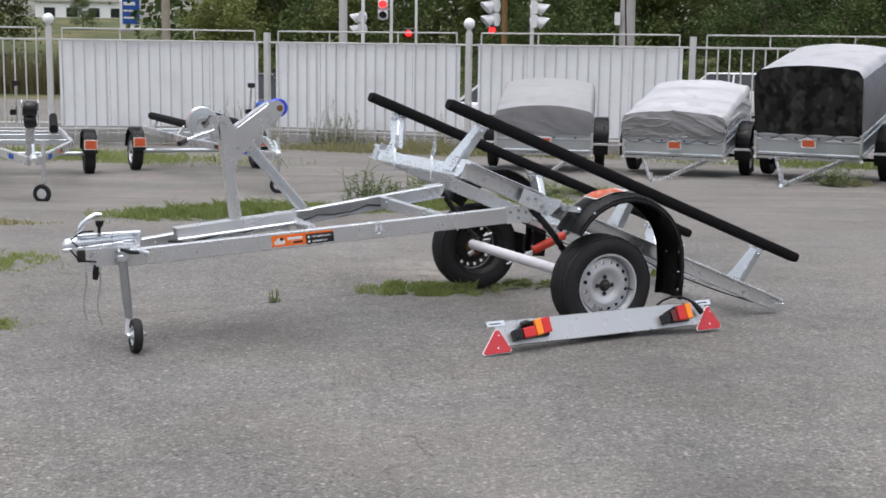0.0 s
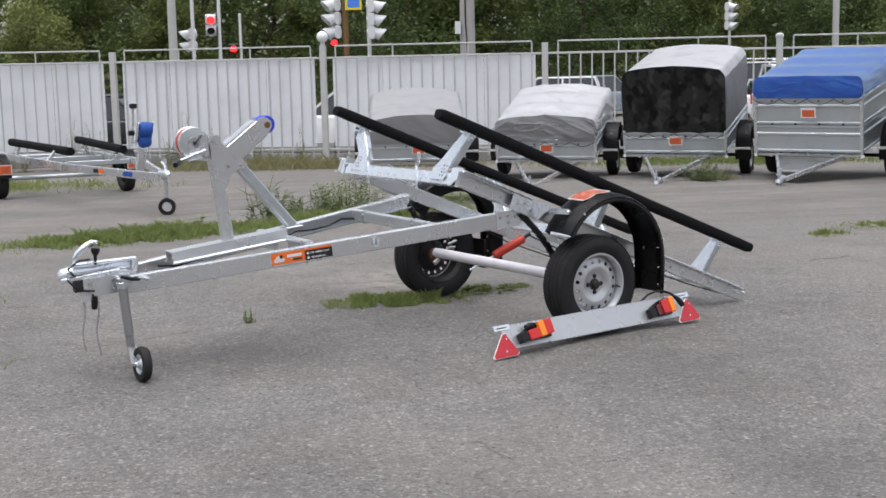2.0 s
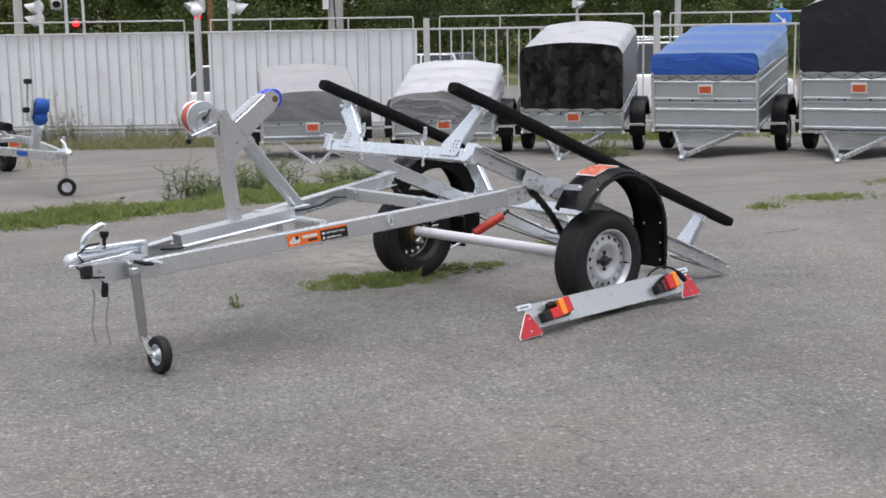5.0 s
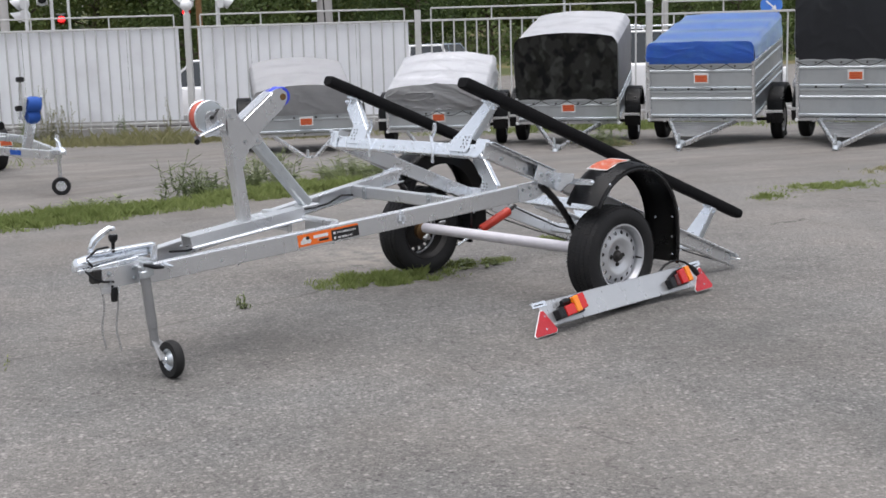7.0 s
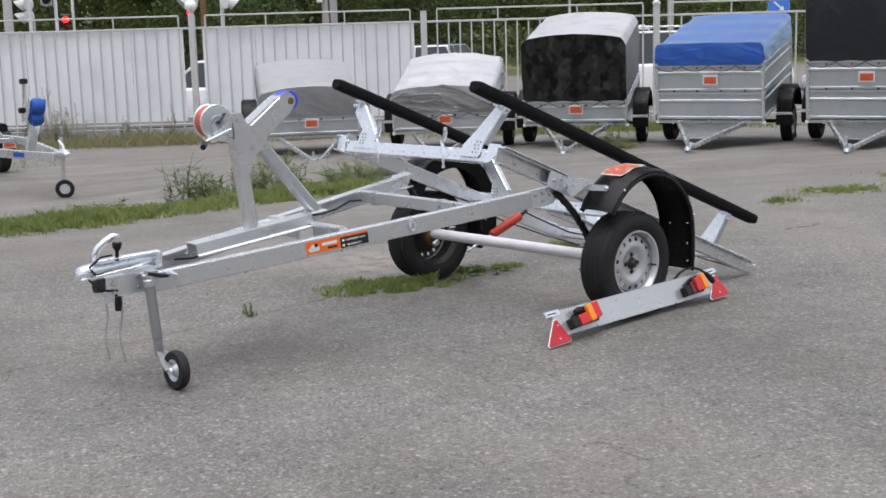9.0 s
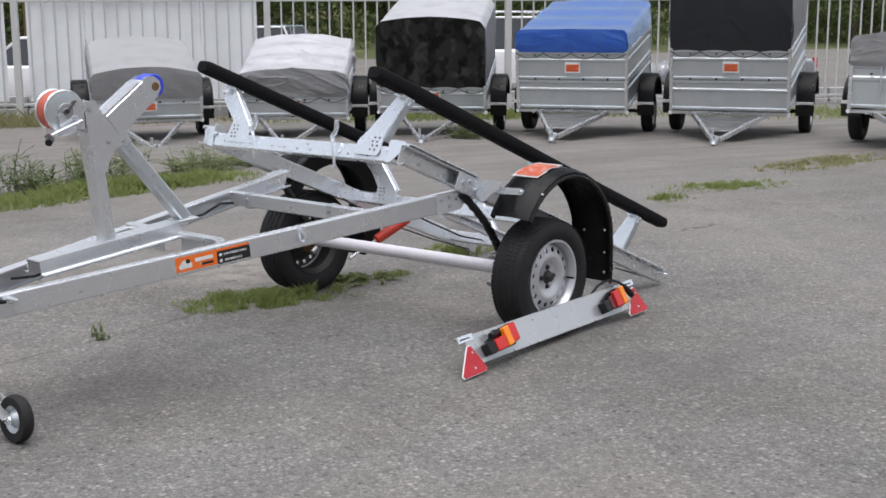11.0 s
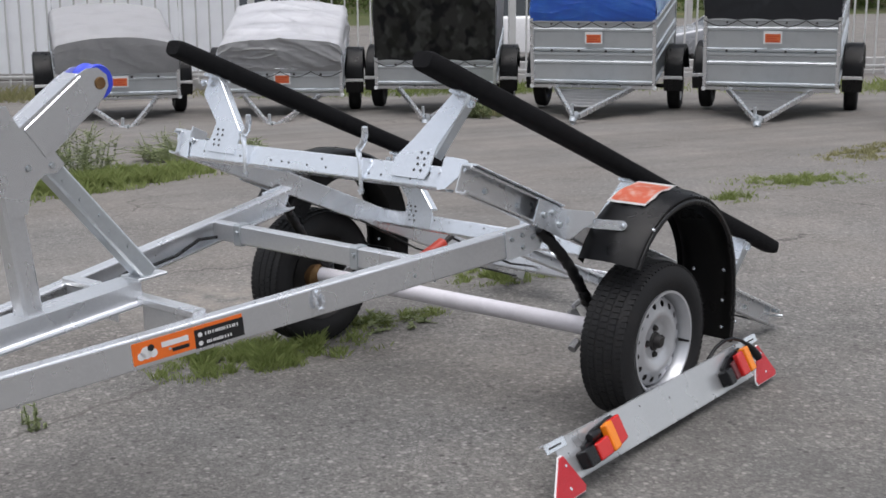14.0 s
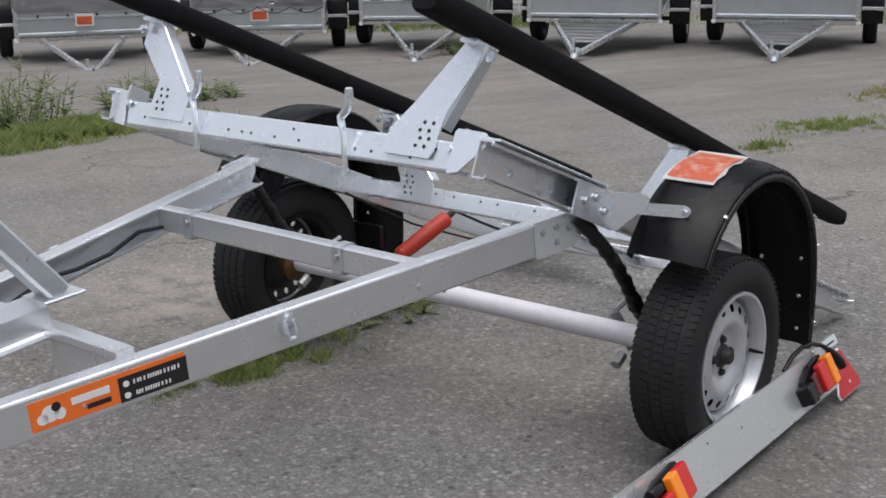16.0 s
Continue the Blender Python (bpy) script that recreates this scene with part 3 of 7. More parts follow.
def build_boat_trailer():
    t = thing("boat_trailer", "galvanised steel boat trailer with its black-padded bed tipped backwards, on asphalt", "trailer", TRAILER)

    # drawbar: two converging beams
    def top_z(x):
        return 0.578 + 0.0985 * (x + 2.85)

    def side_y(x, s):
        return MID + s * (0.135 + 0.2157 * (x + 2.85))

    for s in (-1, 1):
        a = V3(-2.86, side_y(-2.86, s), top_z(-2.86) - 0.05)
        b = V3(-0.42, side_y(-0.42, s), top_z(-0.42) - 0.05)
        bm = channel(B(), a, b, 0.052, 0.10, s, 0.006, 0.012)
        dr = part("drawbar_beam", bm, STEEL, t, "grey galvanised box beam")
        d, sd, u = axes(a, b)
        out = sd if (sd.y * s) > 0 else -sd
        # end plates with bolts where the bed is hinged
        p = b - d * 0.15
        bm = prism(B(), [(0, -0.052), (0.10, -0.052), (0.155, -0.045), (0.185, -0.01), (0.185, 0.035), (0.155, 0.056), (0, 0.056)], p + out * 0.027, d, u, out * 0.006)
        pl = part("hinge_plate", bm, BRIGHT, dr, "pale zinc end plate with bolts")
        bm = B()
        for k, h in ((0.03, 0.02), (0.08, -0.02), (0.08, 0.025), (0.13, 0.01)):
            bolt(bm, p + d * k + u * h + out * 0.033, out, 0.007, 0.006)
        part("bolts", bm, DULL, pl)
        bm = B()
        for k in (0.45, 1.02, 1.95):
            bolt(bm, a + d * k - u * 0.01 + out * 0.027, out, 0.005, 0.003)
            lathe(bm, [(0, 0.012), (0.006, 0.012), (0.006, 0)], a + d * (k + 0.1) - u * 0.05, -u, 6)
        part("bolts", bm, DULL, dr)
        if s < 0:
            # the maker's stickers
            def on_side(x0, x1, lo, hi, lift, name, m, parent, label=""):
                q = a + d * ((x0 + 2.86) / d.x)
                w = (x1 - x0) / d.x
                return part(name, prism(B(), [(0, lo), (w, lo), (w, hi), (0, hi)], q + out * 0.0262, d, u, out * lift), m, parent, label)
            so = on_side(-1.985, -1.622, -0.034, 0.035, 0.0012, "sticker", ORANGE, dr, "orange sticker with a pale emblem")
            bars = B()
            q = a + d * ((-1.985 + 2.86) / d.x) + out * 0.0274
            lathe(bars, [(0, 0.0006), (0.020, 0.0006), (0.020, 0)], q + d * 0.045 - u * 0.002, out, 14)
            lathe(bars, [(0, 0.0006), (0.014, 0.0006), (0.014, 0)], q + d * 0.066 - u * 0.008, out, 12)
            lathe(bars, [(0, 0.0006), (0.013, 0.0006), (0.013, 0)], q + d * 0.027 - u * 0.010, out, 12)
            prism(bars, [(0.095, 0.0), (0.185, 0.0), (0.185, 0.017), (0.095, 0.017)], q, d, u, out * 0.0006)
            part("pale_print", bars, WHITEFILM, so)
            bars = prism(B(), [(0.128, -0.022), (0.185, -0.022), (0.185, -0.010), (0.128, -0.010)], q, d, u, out * 0.0006)
            lathe(bars, [(0, 0.0009), (0.011, 0.0009), (0.011, 0)], q + d * 0.060 + u * 0.010, out, 12)
            part("dark_print", bars, BLACKFILM, so)
            sb = on_side(-1.785, -1.620, -0.036, 0.024, 0.0022, "sticker", BLACKFILM, dr, "black sticker with two pale lines of print")
            bars = B()
            q = a + d * ((-1.785 + 2.86) / d.x) + out * 0.0284 - u * 0.006
            for row, (x0, x1) in ((0.012, (0.035, 0.150)), (-0.016, (0.038, 0.125))):
                k = x0
                while k < x1:
                    prism(bars, [(k, row - 0.005), (k + 0.0042, row - 0.005), (k + 0.0050, row + 0.005), (k + 0.0008, row + 0.005)], q, d, u, out * 0.0006)
                    k += 0.0062 if int(k * 1000) % 5 else 0.0096
                lathe(bars, [(0, 0.0006), (0.008, 0.0006), (0.008, 0)], q + d * 0.018 + u * row, out, 8)
            part("pale_print", bars, WHITEFILM, sb)
        # bent ring latch on the side of each beam
        q = a + d * ((-1.352 + 2.86) / d.x) + out * 0.03 + u * 0.015
        bm = beam(B(), q + u * 0.034, q - u * 0.004, 0.034, 0.010, out)
        tube(bm, [q + out * 0.008 - d * 0.012 + u * 0.008, q + out * 0.014 - d * 0.014 - u * 0.018, q + out * 0.012 - d * 0.010 - u * 0.034, q + out * 0.012 + d * 0.010 - u * 0.034, q + out * 0.014 + d * 0.014 - u * 0.018, q + out * 0.008 + d * 0.012 + u * 0.008], 0.006, 6)
        bolt(bm, q + u * 0.018 + out * 0.006, out, 0.009, 0.008)
        part("ring_latch", bm, BRIGHT, dr, "zinc lashing ring")

    # cross members between the two beams
    for x, h, w in ((-0.93, 0.075, 0.045), (-1.74, 0.03, 0.05)):
        z = top_z(x) - (0.045 if h > 0.05 else -0.005)
        a, b = V3(x, side_y(x, -1) + 0.02, z), V3(x, side_y(x, 1) - 0.02, z)
        cm = part("cross_member", beam(B(), a, b, w, h), STEEL, t)
        if h < 0.05:
            for y0_, y1_ in ((side_y(x, -1) + 0.028, MID - 0.085), (MID + 0.060, side_y(x, 1) - 0.028)):
                part("web_plate", beam(B(), (x - 0.012, y0_, z - 0.056), (x - 0.012, y1_, z - 0.056), 0.006, 0.082, chamfer=0.001), STEEL, cm)
        if h > 0.05:
            for y in (-0.28, 0.36):
                bm = beam(B(), (x, y - 0.018, z - 0.002), (x, y + 0.018, z - 0.002), w + 0.014, h + 0.012)
                bolt(bm, (x - w / 2 - 0.007, y, z + 0.01), (-1, 0, 0), 0.009, 0.008)
                part("clamp_band", bm, DULL, cm)
    # the wiring that sags along the far beam
    bm = B()
    pts = []
    for i in range(14):
        x = -2.5 + 1.7 * i / 13
        pts.append((x, side_y(x, 1) - 0.034, top_z(x) - 0.045 - 0.030 * abs(math.sin(i * 1.15))))
    tube(bm, pts, 0.007, 6)
    part("cable", bm, PLASTIC, t, "black sagging cable", smooth=True)

    # coupling head
    y0 = MID - 0.02
    bm = B()
    prism(bm, [(-3.045, 0.475), (-2.74, 0.485), (-2.72, 0.575), (-2.74, 0.592), (-3.045, 0.580)], (0, y0 - 0.075, 0), (1, 0, 0), (0, 0, 1), (0, 0.15, 0))
    cp = part("coupling_plate", bm, STEEL, t, "grey steel coupling bracket with bolts")
    bm = B()
    for x, z in ((-3.005, 0.505), (-3.005, 0.55), (-2.865, 0.51), (-2.865, 0.565)):
        bolt(bm, (x, y0 - 0.075, z), (0, -1, 0), 0.010, 0.010)
    part("bolts", bm, DULL, cp)
    bm = B()
    prof = [(-3.165, 0.595, 0.030, 0.024), (-3.150, 0.605, 0.044, 0.036), (-3.095, 0.612, 0.046, 0.040), (-3.025, 0.615, 0.038, 0.034), (-2.925, 0.622, 0.034, 0.030), (-2.72, 0.634, 0.032, 0.026)]
    rings = []
    for x, z, w, h in prof:
        rings.append([bm.verts.new((x, y0 + w * math.cos(6.28318 * k / 12), z + h * math.sin(6.28318 * k / 12))) for k in range(12)])
    for p, q in zip(rings, rings[1:]):
        for k in range(12):
            bm.faces.new((p[k], p[(k + 1) % 12], q[(k + 1) % 12], q[k]))
    bm.faces.new(rings[0])
    bm.faces.new(rings[-1])
    ch = part("coupling_head", bm, BRIGHT, t, "bright cast coupling head", smooth=True)
    bm = beam(B(), (-3.165, y0 - 0.05, 0.577), (-2.825, y0 - 0.05, 0.606), 0.008, 0.022)
    beam(bm, (-3.085, y0 - 0.03, 0.665), (-2.72, y0 - 0.03, 0.672), 0.05, 0.010)
    beam(bm, (-2.74, y0 - 0.06, 0.57), (-2.73, y0 - 0.06, 0.665), 0.03, 0.03)
    for k in (-3.04, -2.96, -2.86, -2.78):
        bolt(bm, (k, y0 - 0.03, 0.672), (0, 0, 1), 0.008, 0.007)
    part("coupling_strap", bm, BRIGHT, ch)
    # a solid dark block stands for the shade between strap and plate
    part("coupling_shade_block", box(B(), (-3.055, y0 - 0.030, 0.545), (0.060, 0.060, 0.080), 0.012), DARKIRON, ch, "dark block painting in the shade of the coupling hollow")
    bm = prism(B(), [(-3.060, 0.452), (-2.960, 0.446), (-2.955, 0.476), (-3.060, 0.482)], (0, y0 - 0.082, 0), (1, 0, 0), (0, 0, 1), (0, 0.006, 0))
    part("plug_holder", bm, STEEL, cp, "small folded plate under the coupling")
    bm = tube(B(), [(-3.065, y0, 0.64), (-3.070, y0 - 0.01, 0.685), (-3.050, y0 - 0.02, 0.725), (-3.010, y0 - 0.03, 0.760), (-2.970, y0 - 0.035, 0.782), (-2.940, y0 - 0.035, 0.780)], [0.012, 0.016, 0.019, 0.018, 0.016, 0.010], 8)
    part("coupling_handle", bm, BRIGHT, ch, "bright cast lever handle", smooth=True)
    bm = lathe(B(), [(0.010, 0), (0.010, 0.05), (0.022, 0.065), (0.026, 0.085), (0.022, 0.095), (0, 0.097)], (-2.960, y0 - 0.045, 0.655), (0.06, 0, 1), 12)
    part("knob", bm, PLASTIC, ch, "black plastic knob", smooth=True)
    bm = tube(B(), [(-3.085, y0 - 0.05, 0.60), (-3.125, y0 - 0.07, 0.645), (-3.065, y0 - 0.08, 0.69), (-2.995, y0 - 0.06, 0.69)], 0.006, 6)
    tube(bm, [(-3.125, y0 - 0.05, 0.58), (-3.095, y0 - 0.08, 0.54), (-3.045, y0 - 0.08, 0.515), (-2.985, y0 - 0.08, 0.508)], 0.006, 6)
    part("breakaway_cable", bm, PLASTIC, ch, smooth=True)
    bm = lathe(B(), [(0, 0.035), (0.016, 0.035), (0.020, 0.0), (0.016, -0.04), (0, -0.04)], (-2.990, y0 - 0.085, 0.445), (0.1, 0, 1), 10)
    beam(bm, (-2.995, y0 - 0.06, 0.50), (-2.990, y0 - 0.085, 0.445), 0.02, 0.02)
    part("plug", bm, PLASTIC, t, "black electric plug hanging under the coupling", smooth=True)
    for cx, length in ((-3.050, 0.32), (-2.970, 0.36)):
        bm = B()
        k = int(length / 0.016)
        for i in range(k):
            z = 0.47 - 0.016 * i
            ex, ey = (0.006, 0.0) if i % 2 else (0.0, 0.006)
            x = cx + 0.010 * math.sin(i * 0.35)
            pts = [(x + ex * math.cos(a), y0 - 0.06 + ey * math.cos(a), z + 0.011 * math.sin(a)) for a in [6.28318 * j / 6 for j in range(7)]]
            tube(bm, pts, 0.0017, 4, caps=False)
        part("safety_chain", bm, ZINC, t, "thin grey safety chain")

    # jockey wheel
    leg_a, leg_b = V3(-2.848, -0.196, 0.545), V3(-2.816, -0.200, 0.150)
    jw = part("jockey_leg", tube(B(), [leg_a, leg_a.lerp(leg_b, 0.75), leg_a.lerp(leg_b, 0.76), leg_b], [0.027, 0.027, 0.0235, 0.0235], 16), ZINC, t, "round dull galvanised jockey leg", smooth=True)
    bm = lathe(B(), [(0.027, -0.02), (0.031, -0.015), (0.031, 0.015), (0.027, 0.02)], leg_a.lerp(leg_b, 0.02), leg_b - leg_a, 14)
    beam(bm, (-2.83, -0.19, 0.60), (-2.83, -0.19, 0.53), 0.05, 0.07)
    cl = part("clamp", bm, DULL, jw)
    part("clamp_lever", tube(B(), [(-2.86, -0.215, 0.590), (-2.80, -0.232, 0.572), (-2.755, -0.236, 0.566)], [0.010, 0.012, 0.008], 8), PLASTIC, cl, "black clamp lever", smooth=True)
    part("clamp_bolt", tube(B(), [(-2.755, -0.225, 0.580), (-2.700, -0.225, 0.560)], [0.014, 0.008], 8), BRIGHT, cl)
    jc = V3(-2.808, -0.350, 0.100)
    ja = V3(-0.92, -0.02, 0.05).normalized()
    part("fork", beam(beam(B(), leg_b + V3(0, 0, 0.03), jc + ja * 0.042, 0.012, 0.045, ja), leg_b + V3(0, 0, 0.03), jc - ja * 0.042, 0.012, 0.045, ja), ZINC, jw)
    bm = lathe(B(), [(0.058, -0.022), (0.076, -0.026), (0.094, -0.024), (0.100, -0.012), (0.102, 0), (0.100, 0.012), (0.094, 0.024), (0.076, 0.026), (0.058, 0.022)], jc, ja, 28, closed=True)
    jt = part("jockey_wheel", bm, RUBBER, jw, "small black rubber wheel", smooth=True)
    bm = lathe(B(), [(0.059, 0.021), (0.054, 0.012), (0.040, 0.006), (0.026, 0.020), (0.012, 0.034), (0, 0.036)], jc, ja, 20)
    lathe(bm, [(0.059, -0.021), (0.054, -0.012), (0.040, -0.006), (0.026, -0.020), (0, -0.036)], jc, ja, 20)
    part("jockey_rim", bm, DULL, jt, "zinc pressed hub", smooth=True)
    part("axle_bolt", bolt(B(), jc + ja * 0.036, ja, 0.014, 0.014), BRIGHT, jt)

    # winch stand
    yc = MID - 0.015

    def base_z(x):
        return top_z(x) + 0.068

    a, b = V3(-2.50, yc, base_z(-2.50) - 0.02), V3(-1.745, yc, base_z(-1.745) - 0.02)
    d, sd, u = axes(a, b)
    poly = [(-0.085, -0.045), (-0.06, -0.045), (-0.055, -0.04), (-0.055, 0.018), (0.055, 0.018), (0.055, -0.04), (0.06, -0.045), (0.085, -0.045), (0.085, -0.051), (0.055, -0.051), (0.049, -0.045), (0.049, 0.012), (-0.049, 0.012), (-0.049, -0.045), (-0.055, -0.051), (-0.085, -0.051)]
    ws = part("winch_base", prism(B(), poly, a, sd, u, b - a), STEEL, t, "grey folded steel base rail")
    foot, head = V3(-2.122, yc, 0.705), V3(-2.205, yc, 1.345)
    part("mast", beam(B(), foot, head, 0.076, 0.066, (1, 0, 0), 0.009), STEEL, ws, "upright box-steel winch post")
    for s in (-1, 1):
        y = yc + s * 0.0385
        poly = [(-2.190, 1.02), (-2.234, 1.340), (-2.226, 1.352), (-2.172, 1.354), (-2.160, 1.330), (-2.135, 1.287), (-1.945, 1.420), (-1.895, 1.446), (-1.855, 1.448), (-1.822, 1.424), (-1.817, 1.390), (-1.838, 1.354), (-1.985, 1.232),
                (-2.020, 1.205), (-1.990, 1.165), (-2.022, 1.140), (-2.058, 1.142), (-2.088, 1.122), (-2.112, 1.085), (-2.126, 1.03)]
        pl = part("gusset", prism(B(), poly, (0, y, 0), (1, 0, 0), (0, 0, 1), (0, 0.005 * s, 0)), STEEL, ws, "grey cut steel side plate with bolts")
        bm = B()
        for x, z in ((-2.205, 1.315), (-2.115, 1.165), (-2.035, 1.165)):
            bolt(bm, (x, y + 0.005 * s, z), (0, s, 0), 0.008, 0.006)
        part("bolts", bm, DULL, pl)
    part("arm", beam(B(), (-2.087, yc, 1.238), (-1.886, yc, 1.383), 0.094, 0.124, (0, 0, 1), 0.010), STEEL, ws, "pale box-steel arm")
    strut_a, strut_b = V3(-2.045, yc, 1.18), V3(-1.690, yc, 0.765)
    st = part("strut", beam(B(), strut_a, strut_b, 0.060, 0.074, (0, 1, 0), 0.008), DULL, ws, "slanting box-steel strut with bolts")
    bm = B()
    for k in (0.16, 0.32, 0.46, 0.60, 0.74, 0.88):
        bolt(bm, strut_a.lerp(strut_b, k) + V3(0.008 if int(k * 50) % 2 else -0.008, -0.037, 0), (0, -1, 0), 0.006, 0.004)
    part("bolts", bm, DULL, st)
    part("strut_foot", beam(B(), strut_b + V3(-0.06, 0, -0.010), strut_b + V3(0.055, 0, -0.004), 0.100, 0.010), STEEL, st)
    bm = lathe(B(), [(0.0, -0.038), (0.052, -0.038), (0.056, -0.030), (0.048, -0.012), (0.048, 0.012), (0.056, 0.030), (0.052, 0.038), (0, 0.038)], (-1.848, yc, 1.402), (0, 1, 0), 28)
    rl = part("bow_roller", bm, BLUE, ws, "bright blue plastic roller", smooth=True)
    bm = lathe(B(), [(0, 0.004), (0.018, 0.004), (0.020, 0)], (-1.848, yc - 0.044, 1.400), (0, -1, 0), 12)
    part("axle_bolt", bm, RUST, rl)
    # hand winch on the front of the post
    wc = V3(-2.320, yc + 0.01, 1.315)
    bm = lathe(B(), [(0.030, -0.052), (0.090, -0.052), (0.094, -0.046), (0.090, -0.040), (0.068, -0.036), (0.068, 0.036), (0.090, 0.040), (0.094, 0.046), (0.090, 0.052), (0.030, 0.052)], wc, (0.12, 1, 0), 30)
    wd = part("winch_drum", bm, STEEL, ws, "zinc winch drum wound with pale strap", smooth=True)
    part("strap", lathe(B(), [(0.068, -0.036), (0.088, -0.034), (0.088, 0.034), (0.068, 0.036)], wc, (0.12, 1, 0), 30), mat("faded_red_webbing", (0.46, 0.10, 0.07), 0.8, 0, 0.15, 20, 160, 0.3, 0.3, (0.55, 0.22, 0.17), 0.6), wd, "red webbing strap", smooth=True)
    bm = lathe(B(), [(0, -0.058), (0.055, -0.058), (0.085, -0.053)], wc, (0.12, 1, 0), 24)
    part("drum_face", bm, DULL, wd, smooth=True)
    ax2 = V3(-0.12, -1, 0).normalized()
    bm = lathe(B(), [(0, 0.016), (0.012, 0.016), (0.014, 0.010), (0.034, 0.008), (0.038, 0.0)], wc + ax2 * 0.057, ax2, 20)
    part("winch_gear", bm, ZINC, wd, "grey winch gear", smooth=True)
    bm = beam(B(), wc + ax2 * 0.070 + V3(0.004, 0, 0.0), wc + ax2 * 0.070 + V3(0.045, 0, 0.045), 0.006, 0.020, ax2)
    bolt(bm, wc + ax2 * 0.073, ax2, 0.009, 0.008)
    part("winch_pawl", bm, DARKIRON, wd, "dark winch pawl")
    bm = prism(B(), [(-2.36, 1.24), (-2.24, 1.22), (-2.24, 1.36), (-2.30, 1.36), (-2.37, 1.30)], (0, yc - 0.055, 0), (1, 0, 0), (0, 0, 1), (0, 0.006, 0))
    prism(bm, [(-2.36, 1.22), (-2.24, 1.20), (-2.24, 1.23), (-2.36, 1.25)], (0, yc - 0.055, 0), (1, 0, 0), (0, 0, 1), (0, 0.12, 0))
    part("winch_bracket", bm, STEEL, wd)
    bm = beam(B(), (-2.27, yc - 0.075, 1.275), (-2.455, yc - 0.085, 1.215), 0.008, 0.028, (0, 1, 0))
    beam(bm, (-2.30, yc - 0.07, 1.24), (-2.38, yc - 0.07, 1.225), 0.03, 0.03)
    tube(bm, [(-2.29, yc - 0.05, 1.285), (-2.29, yc - 0.08, 1.285)], 0.010, 8)
    wh = part("winch_crank", bm, BRIGHT, wd)
    part("crank_grip", tube(B(), [(-2.445, yc - 0.085, 1.218), (-2.450, yc - 0.115, 1.214), (-2.475, yc - 0.150, 1.208), (-2.505, yc - 0.190, 1.202)], [0.012, 0.016, 0.018, 0.015], 10), PLASTIC, wh, "black plastic grip", smooth=True)

    # axle and wheels
    ax = V3(-0.11, 0, 0.352)
    al = part("axle", tube(B(), [(ax.x, -0.80, 0.362), (ax.x, 0.76, 0.345)], 0.036, 20), AXLEGREY, t, "round matt grey axle tube", smooth=True)
    for s, z in ((-1, 0.334), (1, 0.305)):
        bm = beam(B(), (ax.x, s * 0.765, 0.355), (-0.05, s * 0.79, z), 0.035, 0.075)
        lathe(bm, [(0, 0.05), (0.035, 0.05), (0.06, 0.02), (0.065, -0.02), (0.03, -0.05)], (-0.05, s * (0.82 if s < 0 else 0.865), z), (0, s, 0), 18)
        part("swing_arm", bm, RUST if s > 0 else DARKIRON, al, "brown-stained steel hub arm" if s > 0 else "", smooth=True)
        bm = beam(B(), (ax.x + 0.05, s * 0.62, 0.40), (ax.x + 0.05, s * 0.70, 0.30), 0.06, 0.012)
        tube(bm, [(ax.x - 0.02, s * 0.70, 0.30), (ax.x - 0.06, s * 0.70, 0.275)], 0.018, 8)
        tube(bm, [(ax.x + 0.03, s * 0.64, 0.42), (ax.x + 0.10, s * 0.64, 0.44)], 0.010, 6)
        part("axle_bracket", bm, ZINC, al)
        if s < 0:
            wheel(t, (-0.035, -0.945, z), (0, s, 0), 0.315, 0.208, 0.201)
        else:
            wheel(t, (-0.010, 0.935, 0.301), (0, s, 0), 0.324, 0.200, 0.201)

    # tipped bed: front crossbar with folded ends
    fy0, fy1 = -0.690, 0.775
    bm = channel(B(), fr(0.03, fy0 + 0.03, -0.018), fr(0.03, fy1 - 0.03, -0.030), 0.055, 0.080, 1, 0.006, 0.012, UPN)
    cb = part("front_crossbar", bm, BRIGHT, t, "pale zinc crossbar with round holes")
    face = fr(-1, 0, 0) - fr(0, 0, 0)
    bm = B()
    for y in (-0.58, -0.50, -0.36, -0.30, -0.08, -0.05, 0.02, 0.12, 0.16, 0.22, 0.40, 0.47, 0.55, 0.62):
        holes_on(bm, [fr(0.0022, y, -0.006 if int(y * 100) % 2 else -0.036)], fr(-1, 0, 0) - fr(0, 0, 0), 0.0042)
    part("hole_pattern", bm, DARKIRON, cb, "small dark holes")
    near_end = [(-0.022, -0.055), (0.010, -0.048), (0.074, 0.022), (0.076, 0.050), (0.066, 0.060), (-0.016, 0.064), (-0.024, 0.055)]
    far_end = [(-0.030, -0.066), (0.030, -0.060), (0.060, -0.030), (0.090, 0.036), (0.080, 0.046), (-0.008, 0.048)]
    for y, s, shape in ((fy0 + 0.03, -1, near_end), (fy1 - 0.04, 1, far_end)):
        bm = prism(B(), shape, fr(0.0, y, -0.008), V3(0.12, s * 0.99, 0), UPN, face * 0.005)
        part("end_bracket", bm, BRIGHT, cb, "folded blue-white zinc corner plate")
        bm = beam(B(), fr(0.005, y, 0.035), fr(0.10, y + s * 0.02, 0.035), 0.006, 0.05, UPN)
        bolt(bm, fr(-0.005, y - s * 0.03, 0.0), face, 0.009, 0.008)
        part("end_fold", bm, BRIGHT, cb)

